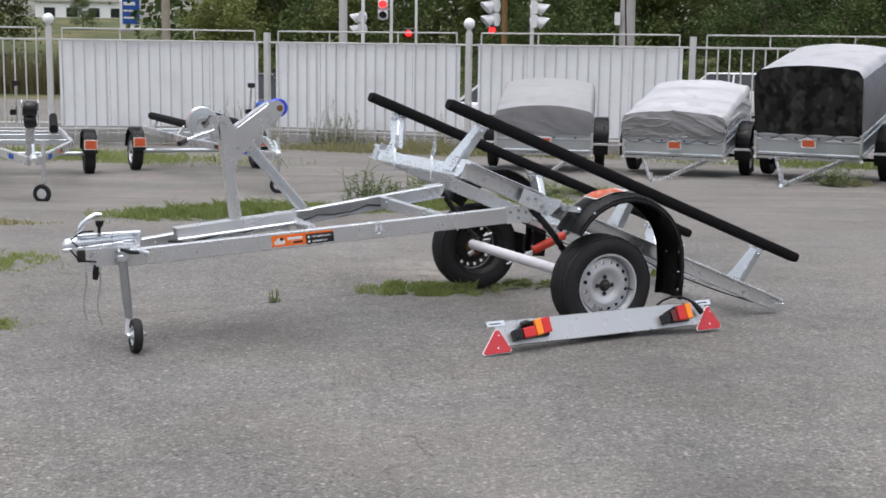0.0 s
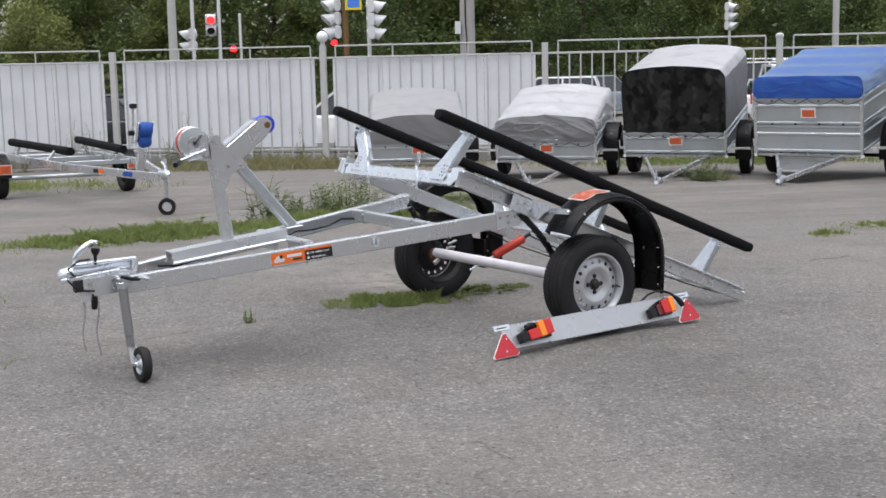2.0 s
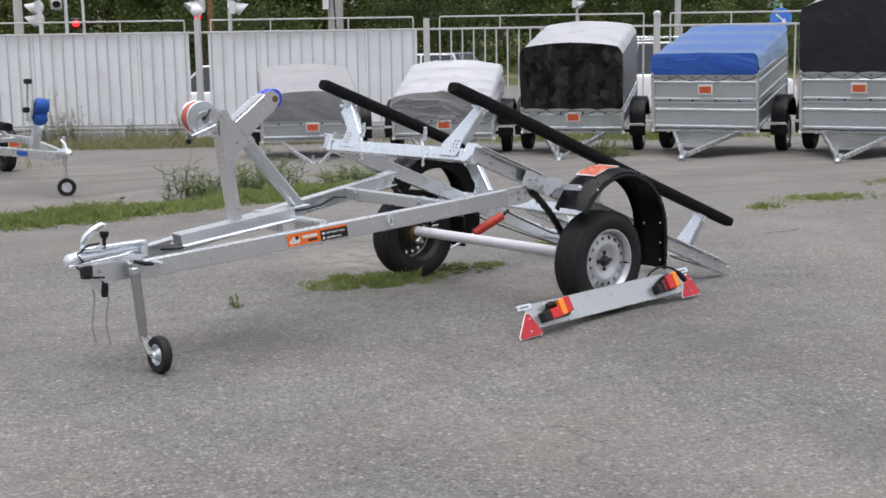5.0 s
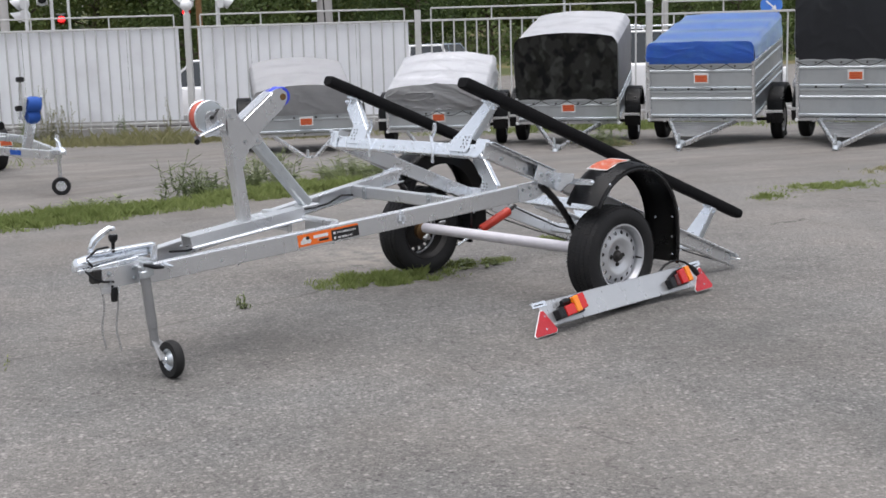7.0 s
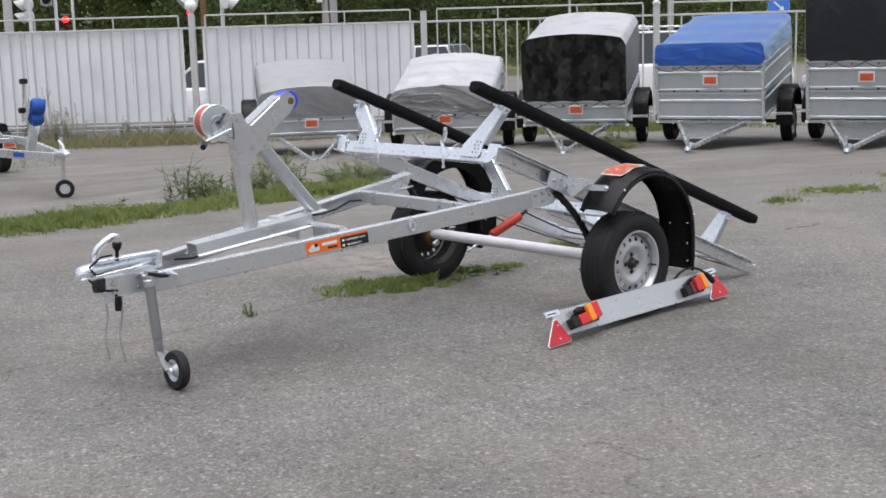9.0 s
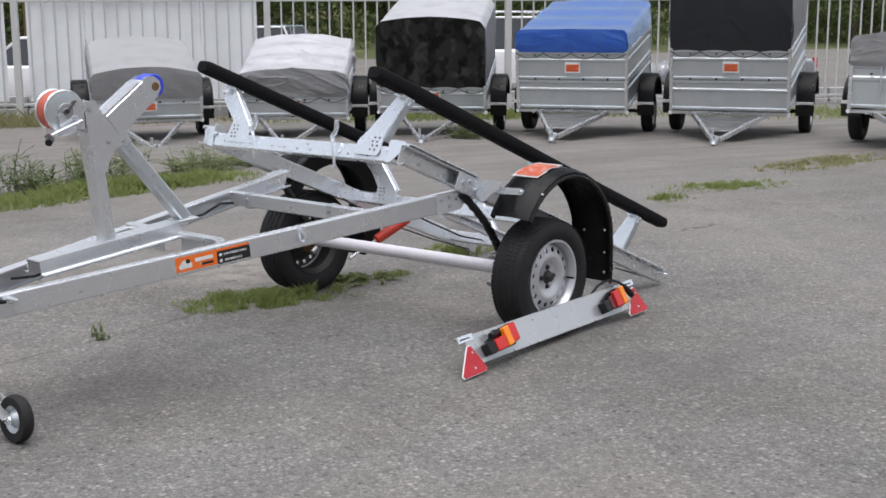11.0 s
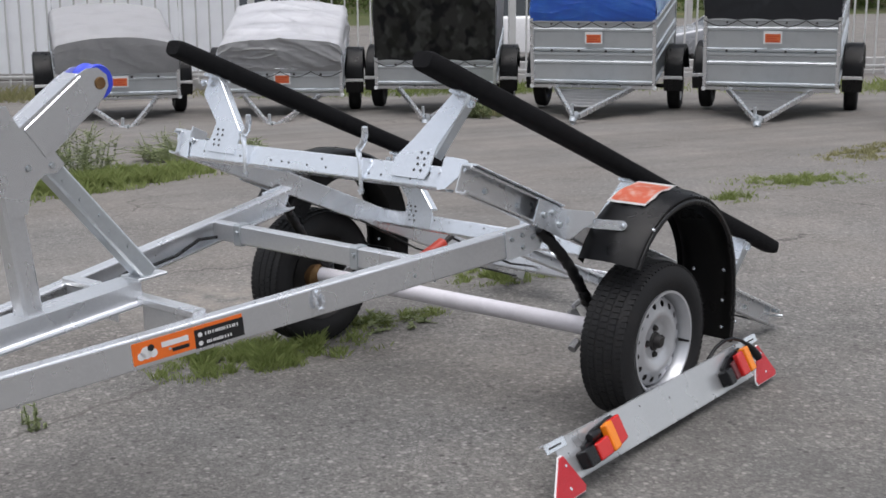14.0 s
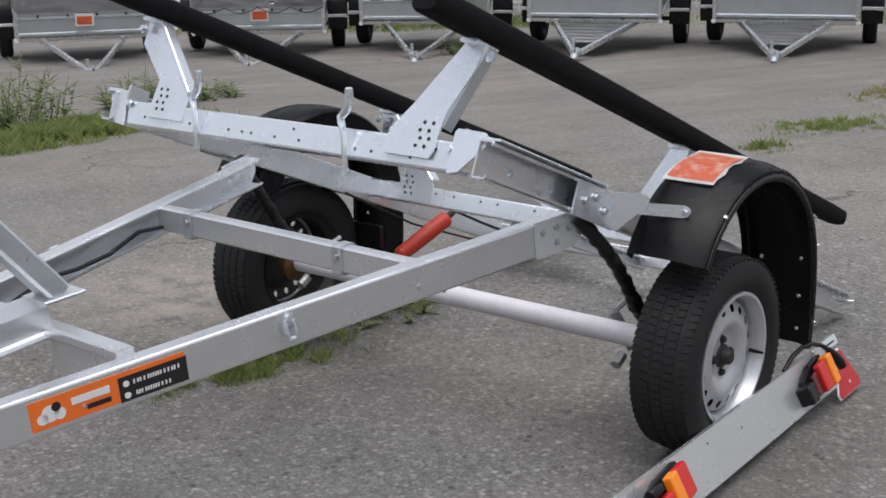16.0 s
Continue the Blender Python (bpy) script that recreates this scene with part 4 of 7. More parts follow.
    # side rails
    for y, s in ((-0.745, -1), (0.800, 1)):
        bm = channel(B(), fr(-0.012, y, -0.015), fr(2.585, y, -0.015), 0.045, 0.100, -s, 0.005, 0.012, UPN)
        rl = part("side_rail", bm, STEEL, t, "grey galvanised channel rail")
        bm = B()
        for k in (0.14, 0.34, 0.95, 1.4, 1.9, 2.3):
            bolt(bm, fr(k, y - s * 0.016, -0.02), (0, s, 0), 0.008, 0.006)
        part("bolts", bm, DULL, rl)
        bm = beam(B(), fr(0.0, y + s * 0.004, 0.040), fr(0.56, y + s * 0.004, 0.040), 0.062, 0.007, UPN)
        part("top_flange", bm, BRIGHT, rl, "bright upper flange")
        # splice plate and fender bracket
        bm = prism(B(), [(0.40, -0.070), (0.62, -0.075), (0.64, 0.03), (0.40, 0.03)], fr(0, y + s * 0.024, 0), fr(1, 0, 0) - fr(0, 0, 0), UPN, (0, s * 0.006, 0))
        sp = part("splice_plate", bm, BRIGHT, rl, "bright bolted splice plate")
        bm = B()
        for k, h in ((0.45, -0.02), (0.50, 0.0), (0.56, -0.03)):
            bolt(bm, fr(k, y + s * 0.030, h), (0, s, 0), 0.010, 0.010)
        part("bolts", bm, DULL, sp)
        bm = prism(B(), [(0.0, -0.072), (0.015, -0.076), (0.070, -0.030), (0.100, -0.014), (0.108, 0.020), (0.100, 0.032), (0.0, 0.036)], fr(0.60, y + s * 0.03, 0), (0.30, s * 0.95, 0.03), (0, 0, 1), (-0.005, 0, 0))
        part("fender_bracket", bm, BRIGHT, sp, "blue-white zinc angle plate")
        e = fr(2.585, y, 0.02)
        bm = beam(B(), e, e + V3(0.035, 0, 0.0) - V3(0, 0, 0.012), 0.03, 0.022)
        tube(bm, [e + V3(0.0, -s * 0.02, -0.03), e + V3(0.035, s * 0.03, -0.03)], 0.006, 6)
        part("tail_bracket", bm, DULL, rl)
        bm = tube(B(), [fr(1.15, y - s * 0.03, -0.06), fr(1.6, y - s * 0.03, -0.10), fr(2.1, y - s * 0.03, -0.085), fr(2.5, y - s * 0.03, -0.055)], 0.005, 6)
        part("cable", bm, PLASTIC, rl, smooth=True)
    # other crossbars of the bed
    for k, nm in ((1.30, "mid_crossbar"), (2.30, "rear_crossbar")):
        bm = channel(B(), fr(k, -0.72, -0.005), fr(k, 0.78, -0.005), 0.05, 0.072, 1, 0.006, 0.012, UPN)
        c = part(nm, bm, BRIGHT if k < 2 else STEEL, t)
        bm = B()
        for y in (-0.3, -0.22, -0.05, 0.12, 0.2, 0.33, 0.42):
            holes_on(bm, [fr(k - 0.0255, y, 0.01)], fr(-1, 0, 0) - fr(0, 0, 0), 0.0042)
        part("hole_pattern", bm, DARKIRON, c)

    # keel crossing pieces under the bed, seen from the side
    bm = channel(B(), fr(1.32, 0.05, -0.03), fr(2.30, 0.05, -0.03), 0.05, 0.06, 1, 0.005, 0.012, UPN)
    part("keel_rail", bm, STEEL, t)

    # padded bunks on their brackets
    for y, s in ((-0.605, -1), (0.725, 1)):
        a, b = V3(-0.945, y, 1.448 if s < 0 else 1.440), V3(1.785, y - s * 0.02, 0.345)
        d, sd, u = axes(a, b)
        w, h = 0.049, 0.036
        poly = []
        for q in range(16):
            ca, sa = math.cos(6.28318 * q / 16), math.sin(6.28318 * q / 16)
            poly.append((w * math.copysign(abs(ca) ** 0.55, ca), h * math.copysign(abs(sa) ** 0.55, sa)))
        bm = B()
        rings = []
        for i in range(40):
            f = i / 39
            k = 0.80 if i in (0, 39) else (0.96 if i in (1, 38) else 1.0)
            f = {0: 0.0, 1: 0.006, 38: 0.994, 39: 1.0}.get(i, f)
            p = a + (b - a) * f + u * 0.0015 * math.sin(f * 9 + s)
            rings.append([bm.verts.new(p + sd * (px * k) + u * (pz * k)) for px, pz in poly])
        for p, q in zip(rings, rings[1:]):
            for k in range(16):
                bm.faces.new((p[k], p[(k + 1) % 16], q[(k + 1) % 16], q[k]))
        bm.faces.new(rings[0])
        bm.faces.new(rings[-1])
        part("bunk", bm, CARPET, t, "long bunk padded in black carpet", smooth=True)

        def bunk_at(x):
            return a + d * ((x - a.x) / d.x)
        for k, place in enumerate((0.055, 1.30, 2.38)):
            foot = fr(place - (0.055 if k == 0 else 0.03), y - s * (0.11 if s < 0 else 0.205), 0.0)
            tip = bunk_at(foot.x + ((0.16, 0.10, 0.15)[k])) - u * 0.045
            lift = (tip - foot).length
            # a tall cut plate bolted on the crossbar, and a slanting arm on it
            ax_y = V3(0, s, 0)
            upv = (tip - foot - ax_y * (tip - foot).dot(ax_y)).normalized()
            hgt = (tip - foot).dot(upv)
            reach = (tip - foot).dot(ax_y)
            shape = [(-0.085, -0.035), (0.075, -0.035), (0.085, -0.01), (0.085, 0.09), (reach + 0.025, hgt * 0.72), (reach + 0.035, hgt), (reach - 0.03, hgt), (-0.03, 0.11), (-0.085, 0.035)]
            thick = ax_y.cross(upv).normalized() * 0.006
            br = part("bunk_bracket", prism(B(), shape, foot, ax_y, upv, thick), BRIGHT, t, "blue-white zinc bracket with a cluster of holes")
            bm = B()
            for hx in range(2):
                for hz in range(4):
                    for o in (0, 1):
                        holes_on(bm, [foot + ax_y * (0.02 + 0.03 * hx + (0.008 if hz % 2 else 0)) + upv * (-0.005 + 0.022 * hz) + (thick * 1.02 if o else -thick * 0.02)], thick if o else -thick, 0.0055)
            part("hole_pattern", bm, DARKIRON, br)
            bm = beam(B(), foot + ax_y * (0.070 if s < 0 else -0.075) + upv * 0.06 - thick * (3.5 if s < 0 else -3), tip + ax_y * (0.028 if s < 0 else -0.03) - thick * (3.5 if s < 0 else -3), 0.034 if s < 0 else 0.012, 0.05, thick)
            # near arms get the darker zinc to paint in the shade on their faces
            part("bracket_arm", bm, DULL if s < 0 else BRIGHT, br)
            bm = beam(B(), tip - d * 0.035, tip + d * 0.06, 0.06, 0.012, u)
            bolt(bm, tip - u * 0.03 - thick, -thick, 0.011, 0.012)
            bolt(bm, tip - u * 0.03 + ax_y * 0.05 - thick, -thick, 0.011, 0.012)
            part("bunk_clamp", bm, BRIGHT, br)

    # bent lashing hooks on the crossbar
    for y in (-0.275, 0.352):
        p = fr(-0.005, y, -0.060)
        bm = tube(B(), [p + V3(0, 0, -0.05), p + V3(0, 0.0, 0.06), p + V3(0.012, 0.02, 0.085), p + V3(0.02, 0.03, 0.10), p + V3(0.02, 0.005, 0.125), p + V3(0.015, -0.01, 0.155), p + V3(0.012, -0.012, 0.185)], [0.008, 0.008, 0.011, 0.012, 0.013, 0.013, 0.011], 8)
        hk = part("lashing_hook", bm, BRIGHT, t, "bent bright steel hook", smooth=True)
        part("bolts", bolt(B(), p + V3(0, 0, -0.045), (0, 0, -1), 0.010, 0.012), BRIGHT, hk)

    # plastic mudguards
    for s in (-1, 1):
        prof = []
        cx, cz, r = 0.098, 0.468, 0.430
        for i in range(19):
            ang = radians(151 - 151 * i / 18)
            prof.append(V3(cx + r * math.cos(ang), 0, cz + r * math.sin(ang)))
        prof += [V3(cx + r + 0.004, 0, 0.42), V3(cx + r + 0.002, 0, 0.32), V3(cx + r - 0.006, 0, 0.215)]
        y_in, y_out = s * 0.790, s * 1.044
        section = [(y_in, -0.050 if s < 0 else -0.110), (y_in, -0.006), (y_in + s * 0.010, 0.004), (y_in + s * 0.05, 0.010), (0.5 * (y_in + y_out), 0.013), (y_out - s * 0.055, 0.008), (y_out - s * 0.045, 0.0), (y_out - s * 0.010, -0.004), (y_out, -0.012), (y_out, -0.045)]
        bm = B()
        rows = []
        for i, p in enumerate(prof):
            nx = prof[min(i + 1, len(prof) - 1)] - prof[max(i - 1, 0)]
            nrm = V3(-nx.z, 0, nx.x).normalized()
            if nrm.dot(p - V3(cx, 0, cz)) < 0:
                nrm = -nrm
            rows.append([bm.verts.new(p + V3(0, y, 0) + nrm * h) for y, h in section])
        for p, q in zip(rows, rows[1:]):
            for k in range(len(section) - 1):
                bm.faces.new((p[k], p[k + 1], q[k + 1], q[k]))
        bmesh.ops.solidify(bm, geom=bm.faces[:], thickness=0.005)
        fd = part("mudguard", bm, PLASTIC, t, "black moulded plastic mudguard", smooth=True)
        rim_line = []
        for p in prof[:-1]:
            rim_line.append(p + V3(0, y_out - s * 0.004, 0) + (V3(cx, 0, cz) - p).normalized() * 0.030)
        part("outer_bead", tube(B(), rim_line, 0.010, 8), PLASTIC, fd, "rounded outer bead", smooth=True)
        bm = B()
        for p in (prof[3], prof[16], prof[20], prof[21]):
            bolt(bm, p * 1.0 + V3(0, s * 1.044, -0.02), (0, s, 0), 0.006, 0.005)
        for y, z in ((0.985, 0.515), (0.985, 0.385), (0.985, 0.27), (0.845, 0.50)):
            bolt(bm, V3(cx + r - 0.012, s * y, z), (-1, 0, 0), 0.0052, 0.004)
        part("rivets", bm, BRIGHT, fd)
        if s < 0:
            bm = B()
            rows = []
            for i in range(8):
                ang = radians(116 - 30 * i / 7)
                rr = r + 0.017 + (0.004 if i in (0, 7) else 0.0)
                p = V3(cx + rr * math.cos(ang), 0, cz + rr * math.sin(ang))
                rows.append([bm.verts.new(p + V3(0, y, 0.002 * math.sin(i * 1.3 + y * 9))) for y in (-0.800, -0.86, -0.92, -0.972 + 0.006 * math.sin(i * 2.2))])
            for p, q in zip(rows, rows[1:]):
                for k in range(3):
                    bm.faces.new((p[k], p[k + 1], q[k + 1], q[k]))
            bmesh.ops.solidify(bm, geom=bm.faces[:], thickness=0.001)
            st = part("paper_notice", bm, WHITEFILM, fd, "creased white and orange paper notice", smooth=True)
            bm = B()
            for i0, i1, y0_, y1_ in ((88.5, 114, -0.962, -0.808),):
                rows = []
                for i in range(7):
                    ang = radians(i1 - (i1 - i0) * i / 6)
                    p = V3(cx + (r + 0.0195) * math.cos(ang), 0, cz + (r + 0.0195) * math.sin(ang))
                    rows.append([bm.verts.new(p + V3(0, y, 0.002 * math.sin(i * 1.3 + y * 9))) for y in (y0_, y1_)])
                for p, q in zip(rows, rows[1:]):
                    bm.faces.new((p[0], p[1], q[1], q[0]))
            bmesh.ops.solidify(bm, geom=bm.faces[:], thickness=0.0008)
            part("orange_print", bm, mat("faded_orange_print", (0.76, 0.20, 0.11), 0.6, 0, 0.1, 24, 200, 0.0, 0.4, (0.80, 0.52, 0.43), 1.0), st)
        # flat stay from the rail to the guard
        a = V3(-0.30, s * 0.80, 0.80)
        b = V3(-0.17, s * 0.965, 0.815)
        bm = prism(B(), [(0, -0.018), (0.150, -0.018), (0.164, -0.012), (0.170, 0), (0.164, 0.012), (0.150, 0.018), (0, 0.018)], V3(-0.245, s * 0.795, 0.808), V3(0.28, s * 0.96, 0).normalized(), (0, 0, 1), (-0.005, 0, 0))
        bolt(bm, V3(-0.207, s * 0.942, 0.808), (-0.95, -s * 0.3, 0), 0.008, 0.006)
        part("fender_stay", bm, BRIGHT, fd, "flat zinc stay")

    # wrapped hose that droops from the rail to the axle
    for s in (-1, 1):
        line = [V3(*p) for p in ((-0.42, s * 0.715, 0.80), (-0.36, s * 0.745, 0.73), (-0.295, s * 0.765, 0.65), (-0.235, s * 0.77, 0.57), (-0.19, s * 0.775, 0.50), (-0.13, s * 0.77, 0.44), (-0.07, s * 0.76, 0.38))]
        pts, rad = [], []
        for k in range(37):
            i, f = min(5, k // 6), (k - 6 * min(5, k // 6)) / 6
            pts.append(line[i].lerp(line[i + 1], f) + V3(0.0025 * math.sin(k * 1.9), 0.002 * math.sin(k * 1.3), 0))
            rad.append(0.0215 + 0.0022 * math.sin(k * 2.3) + (0.003 if 22 < k < 31 else 0.0))
        bm = tube(B(), pts, rad, 12)
        part("hose", bm, PLASTIC, t, "black tape-wrapped hose", smooth=True)
    # red damper near the far wheel, with its black fittings
    a, b = V3(0.34, 0.655, 0.285), V3(0.585, 0.60, 0.405)
    dm = part("damper", tube(B(), [a, a.lerp(b, 0.03), a.lerp(b, 0.5), a.lerp(b, 0.97), b], [0.024, 0.032, 0.034, 0.034, 0.026], 14), REDPAINT, t, "red painted damper cylinder", smooth=True)
    d = (b - a).normalized()
    part("damper_rod", tube(B(), [a, a - d * 0.22], 0.010, 8), BRIGHT, dm, smooth=True)
    part("damper_eye", tube(B(), [b, b + d * 0.06 + V3(0, 0, 0.01)], 0.014, 8), DARKIRON, dm, smooth=True)
    part("mud_flap", box(B(), (0.30, 0.80, 0.30), (0.02, 0.18, 0.22)), PLASTIC, t)
    bm = tube(B(), [b + d * 0.05, (0.75, 0.55, 0.36), (1.0, 0.5, 0.24), (1.35, 0.5, 0.15)], 0.006, 6)
    part("cable", bm, PLASTIC, t, smooth=True)
    return t


build_boat_trailer()


# ---- the light board that leans on the wheel ----
def build_light_board():
    m = TRAILER
    a, b = V3(-0.905, -1.098, 0.180), V3(0.735, -1.030, 0.192)
    d = (b - a).normalized()
    down = V3(0.02, -0.075, -0.140)
    down = (down - d * down.dot(d)).normalized()
    nrm = d.cross(down).normalized()
    if nrm.y > 0:
        nrm = -nrm
    L = (b - a).length
    t = thing("light_board", "pale metal light board with red triangles leaning on a tyre", "light board", m)
    part("panel", prism(B(), [(0.055, 0), (L - 0.055, 0), (L - 0.055, 0.138), (L - 0.07, 0.145), (0.07, 0.145), (0.055, 0.138)], a, d, down, nrm * -0.004), BOARD, t, "pale smooth metal panel")
    part("top_lip", beam(B(), a - nrm * 0.012 + d * 0.06, b - nrm * 0.012 - d * 0.06, 0.026, 0.004, down), BOARD, t)
    part("bottom_lip", beam(B(), a + d * 0.075 + down * 0.147 - nrm * 0.010, b - d * 0.075 + down * 0.147 - nrm * 0.010, 0.022, 0.005, down), BOARD, t)
    for e in (0, 1):
        o = a if e == 0 else b - d * 0.12
        part("end_strip", prism(B(), [(0, -0.006), (0.12, -0.006), (0.12, 0.026), (0, 0.026)], o, d, down, nrm * 0.004), BRIGHT, t, "slotted zinc strip")
        part("strip_fold", beam(B(), o + d * 0.002 - down * 0.006 - nrm * 0.008, o + d * 0.118 - down * 0.006 - nrm * 0.008, 0.024, 0.004, down), BRIGHT, t)
        bm = B()
        prism(bm, [(0.020, 0.008), (0.090, 0.008), (0.094, 0.011), (0.090, 0.014), (0.020, 0.014), (0.016, 0.011)], o + nrm * 0.0042, d, down, nrm * 0.001)
        part("slot", bm, DARKIRON, t)
    # triangles
    for e in (0, 1):
        o = a
        tri = [(0.058, 0.030), (0.135, 0.192), (-0.085, 0.197)] if e == 0 else [(L - 0.033, 0.022), (L + 0.038, 0.192), (L - 0.180, 0.194)]
        mid = (sum(p[0] for p in tri) / 3, sum(p[1] for p in tri) / 3)

        def shrink(k):
            out = []
            for i in range(3):
                p, q0, q1 = tri[i], tri[i - 1], tri[(i + 1) % 3]
                for q in (q0, q1):
                    x, y = p[0] + (q[0] - p[0]) * 0.10, p[1] + (q[1] - p[1]) * 0.10
                    out.append((mid[0] + (x - mid[0]) * k, mid[1] + (y - mid[1]) * k))
            return out
        back = part("triangle_plate", prism(B(), shrink(1.0), o + nrm * 0.002, d, down, nrm * 0.006), WHITE, t, "white triangle backing")
        rf = part("reflector", prism(B(), shrink(0.94), o + nrm * 0.008, d, down, nrm * 0.005), REFLEX, back, "red triangular reflector")
        bm = B()
        lathe(bm, [(0, 0.002), (0.006, 0.002), (0.006, 0)], o + d * mid[0] + down * (mid[1] + 0.02) + nrm * 0.013, nrm, 8)
        lathe(bm, [(0, 0.002), (0.005, 0.002), (0.005, 0)], o + d * tri[0][0] + down * (tri[0][1] + 0.055) + nrm * 0.013, nrm, 8)
        part("rivets", bm, BRIGHT, rf)
    # lamps
    for e, at in ((0, 0.150), (1, L - 0.415)):
        o = a + d * at + down * 0.018
        skew = -0.02 if e == 0 else 0.0
        dd = (d + down * skew).normalized()
        dn = (down - d * skew).normalized()
        k = 1.14 if e == 0 else 0.96
        hs = part("lamp_housing", eased(prism(B(), [(0.03 * k, 0.036), (0.12 * k, 0.002), (0.225 * k, -0.008), (0.228 * k, 0.018), (0.215 * k, 0.105), (0.02 * k, 0.108)], o, dd, dn, nrm * 0.022), 0.005, 2), PLASTIC, t, "black plastic lamp housing")
        part("lamp_end", eased(prism(B(), [(-0.008 * k, 0.050), (0.049 * k, 0.044), (0.049 * k, 0.110), (-0.004 * k, 0.112)], o, dd, dn, nrm * 0.050), 0.007, 3), PLASTIC, hs)
        if e == 0:
            part("red_lens", eased(prism(B(), [(0.050 * k, 0.048), (0.124 * k, 0.040), (0.124 * k, 0.106), (0.050 * k, 0.110)], o + nrm * 0.030, dd, dn, nrm * 0.026), 0.007, 3), REDLENS, hs, "red lamp lens")
            part("amber_lens", eased(prism(B(), [(0.125 * k, 0.006), (0.165 * k, 0.0), (0.165 * k, 0.100), (0.125 * k, 0.105)], o + nrm * 0.030, dd, dn, nrm * 0.032), 0.007, 3), AMBER, hs, "amber lamp lens")
            part("red_lens", eased(prism(B(), [(0.166 * k, 0.0), (0.222 * k, -0.004), (0.222 * k, 0.088), (0.166 * k, 0.100)], o + nrm * 0.030, dd, dn, nrm * 0.024), 0.007, 3), REDLENS, hs, "red lamp lens")
        else:
            part("red_lens", eased(prism(B(), [(0.070 * k, 0.034), (0.112 * k, 0.024), (0.112 * k, 0.104), (0.070 * k, 0.106)], o + nrm * 0.030, dd, dn, nrm * 0.012), 0.007, 3), mat("dark_red_lens", (0.10, 0.012, 0.014), 0.25, 0, 0.1, 30, 200, 0.05, 0.6), hs, "dark red lens")
            part("red_lens", eased(prism(B(), [(0.113 * k, 0.012), (0.176 * k, 0.004), (0.176 * k, 0.102), (0.113 * k, 0.104)], o + nrm * 0.030, dd, dn, nrm * 0.026), 0.007, 3), REDLENS, hs, "red lamp lens")
            part("amber_lens", eased(prism(B(), [(0.177 * k, 0.0), (0.222 * k, -0.004), (0.222 * k, 0.098), (0.177 * k, 0.102)], o + nrm * 0.030, dd, dn, nrm * 0.034), 0.007, 3), AMBER, hs, "amber lamp lens")
        if e == 1:
            q = o + dd * 0.262 + dn * 0.006 + nrm * 0.040
            bm = tube(B(), [q - dd * 0.012 - dn * 0.012, q + dd * 0.008 + dn * 0.012, q + dd * 0.026 + dn * 0.042, q + dd * 0.036 + dn * 0.066], [0.011, 0.017, 0.020, 0.016], 12)
        else:
            q = o + dd * 0.118 + dn * 0.018 + nrm * 0.034
            bm = tube(B(), [q, q - dd * 0.028, q - dd * 0.058 + dn * 0.004], [0.016, 0.020, 0.015], 12)
        part("cable_boot", bm, PLASTIC, hs, smooth=True)
        if e == 1:
            bm = tube(B(), [o + dd * 0.00 - dn * 0.020 - nrm * 0.010, o + dd * 0.05 - dn * 0.048 + nrm * 0.010, o + dd * 0.11 - dn * 0.060 + nrm * 0.026, o + dd * 0.17 - dn * 0.052 + nrm * 0.036, o + dd * 0.22 - dn * 0.030 + nrm * 0.040, o + dd * 0.262 + dn * 0.006 + nrm * 0.040], 0.008, 10)
            part("lamp_cable", bm, PLASTIC, hs, smooth=True)
    bm = B()
    for k, h in ((0.62, 0.03), (0.83, 0.055)):
        lathe(bm, [(0, 0.0008), (0.004, 0.0008), (0.004, 0)], a + d * k + down * h, nrm, 6)
    part("scratches", bm, DARKIRON, t)


build_light_board()


def facing(x, y, bearing):
    """A pose on the ground whose y axis points away, at that compass bearing."""
    return Matrix.Translation((x, y, ground_z(x, y))) @ Matrix.Rotation(-radians(bearing), 4, "Z")


# ---- the row of covered cargo trailers ----
def simple_guard(bm, x, w, cy, cz, r):
    prof = [(cy + r * math.cos(radians(a)), cz + r * math.sin(radians(a))) for a in range(4, 177, 12)]
    rows = [[bm.verts.new((xx, y, z)) for xx in (x - w / 2, x - w / 2 + 0.02, x + w / 2 - 0.02, x + w / 2)] for y, z in prof]
    for i, (y, z) in enumerate(prof):
        for k in (0, 3):
            v = rows[i][k]
            v.co.y += (cy - y) * 0.10
            v.co.z += (cz - z) * 0.10
    for p, q in zip(rows, rows[1:]):
        for k in range(3):
            bm.faces.new((p[k], p[k + 1], q[k + 1], q[k]))
    bmesh.ops.solidify(bm, geom=bm.faces[:], thickness=0.006)
    return bm


def board(bm, a, b, z0, z1, out, t=0.02, bands=2):
    """A ribbed sheet-steel side: flat bands with a raised bead at each band's top and foot."""
    d = (Vector(b) - Vector(a))
    o = Vector(out)
    h = (z1 - z0) / bands
    prof = [(0, 0)]
    z = 0.0
    for k in range(bands):
        prof += [(0.0, z + 0.003), (0.026, z + 0.014), (0.026, z + 0.040), (0.002, z + 0.052), (0.002, z + h * 0.60), (0.022, z + h * 0.64), (0.022, z + h * 0.70), (0.004, z + h * 0.74), (0.004, z + h - 0.055), (0.030, z + h - 0.040), (0.030, z + h - 0.006), (0.0, z + h)]
        z += h
    prof += [(-t, z), (-t, 0)]
    return prism(bm, prof, (a[0], a[1], z0), o, (0, 0, 1), d)


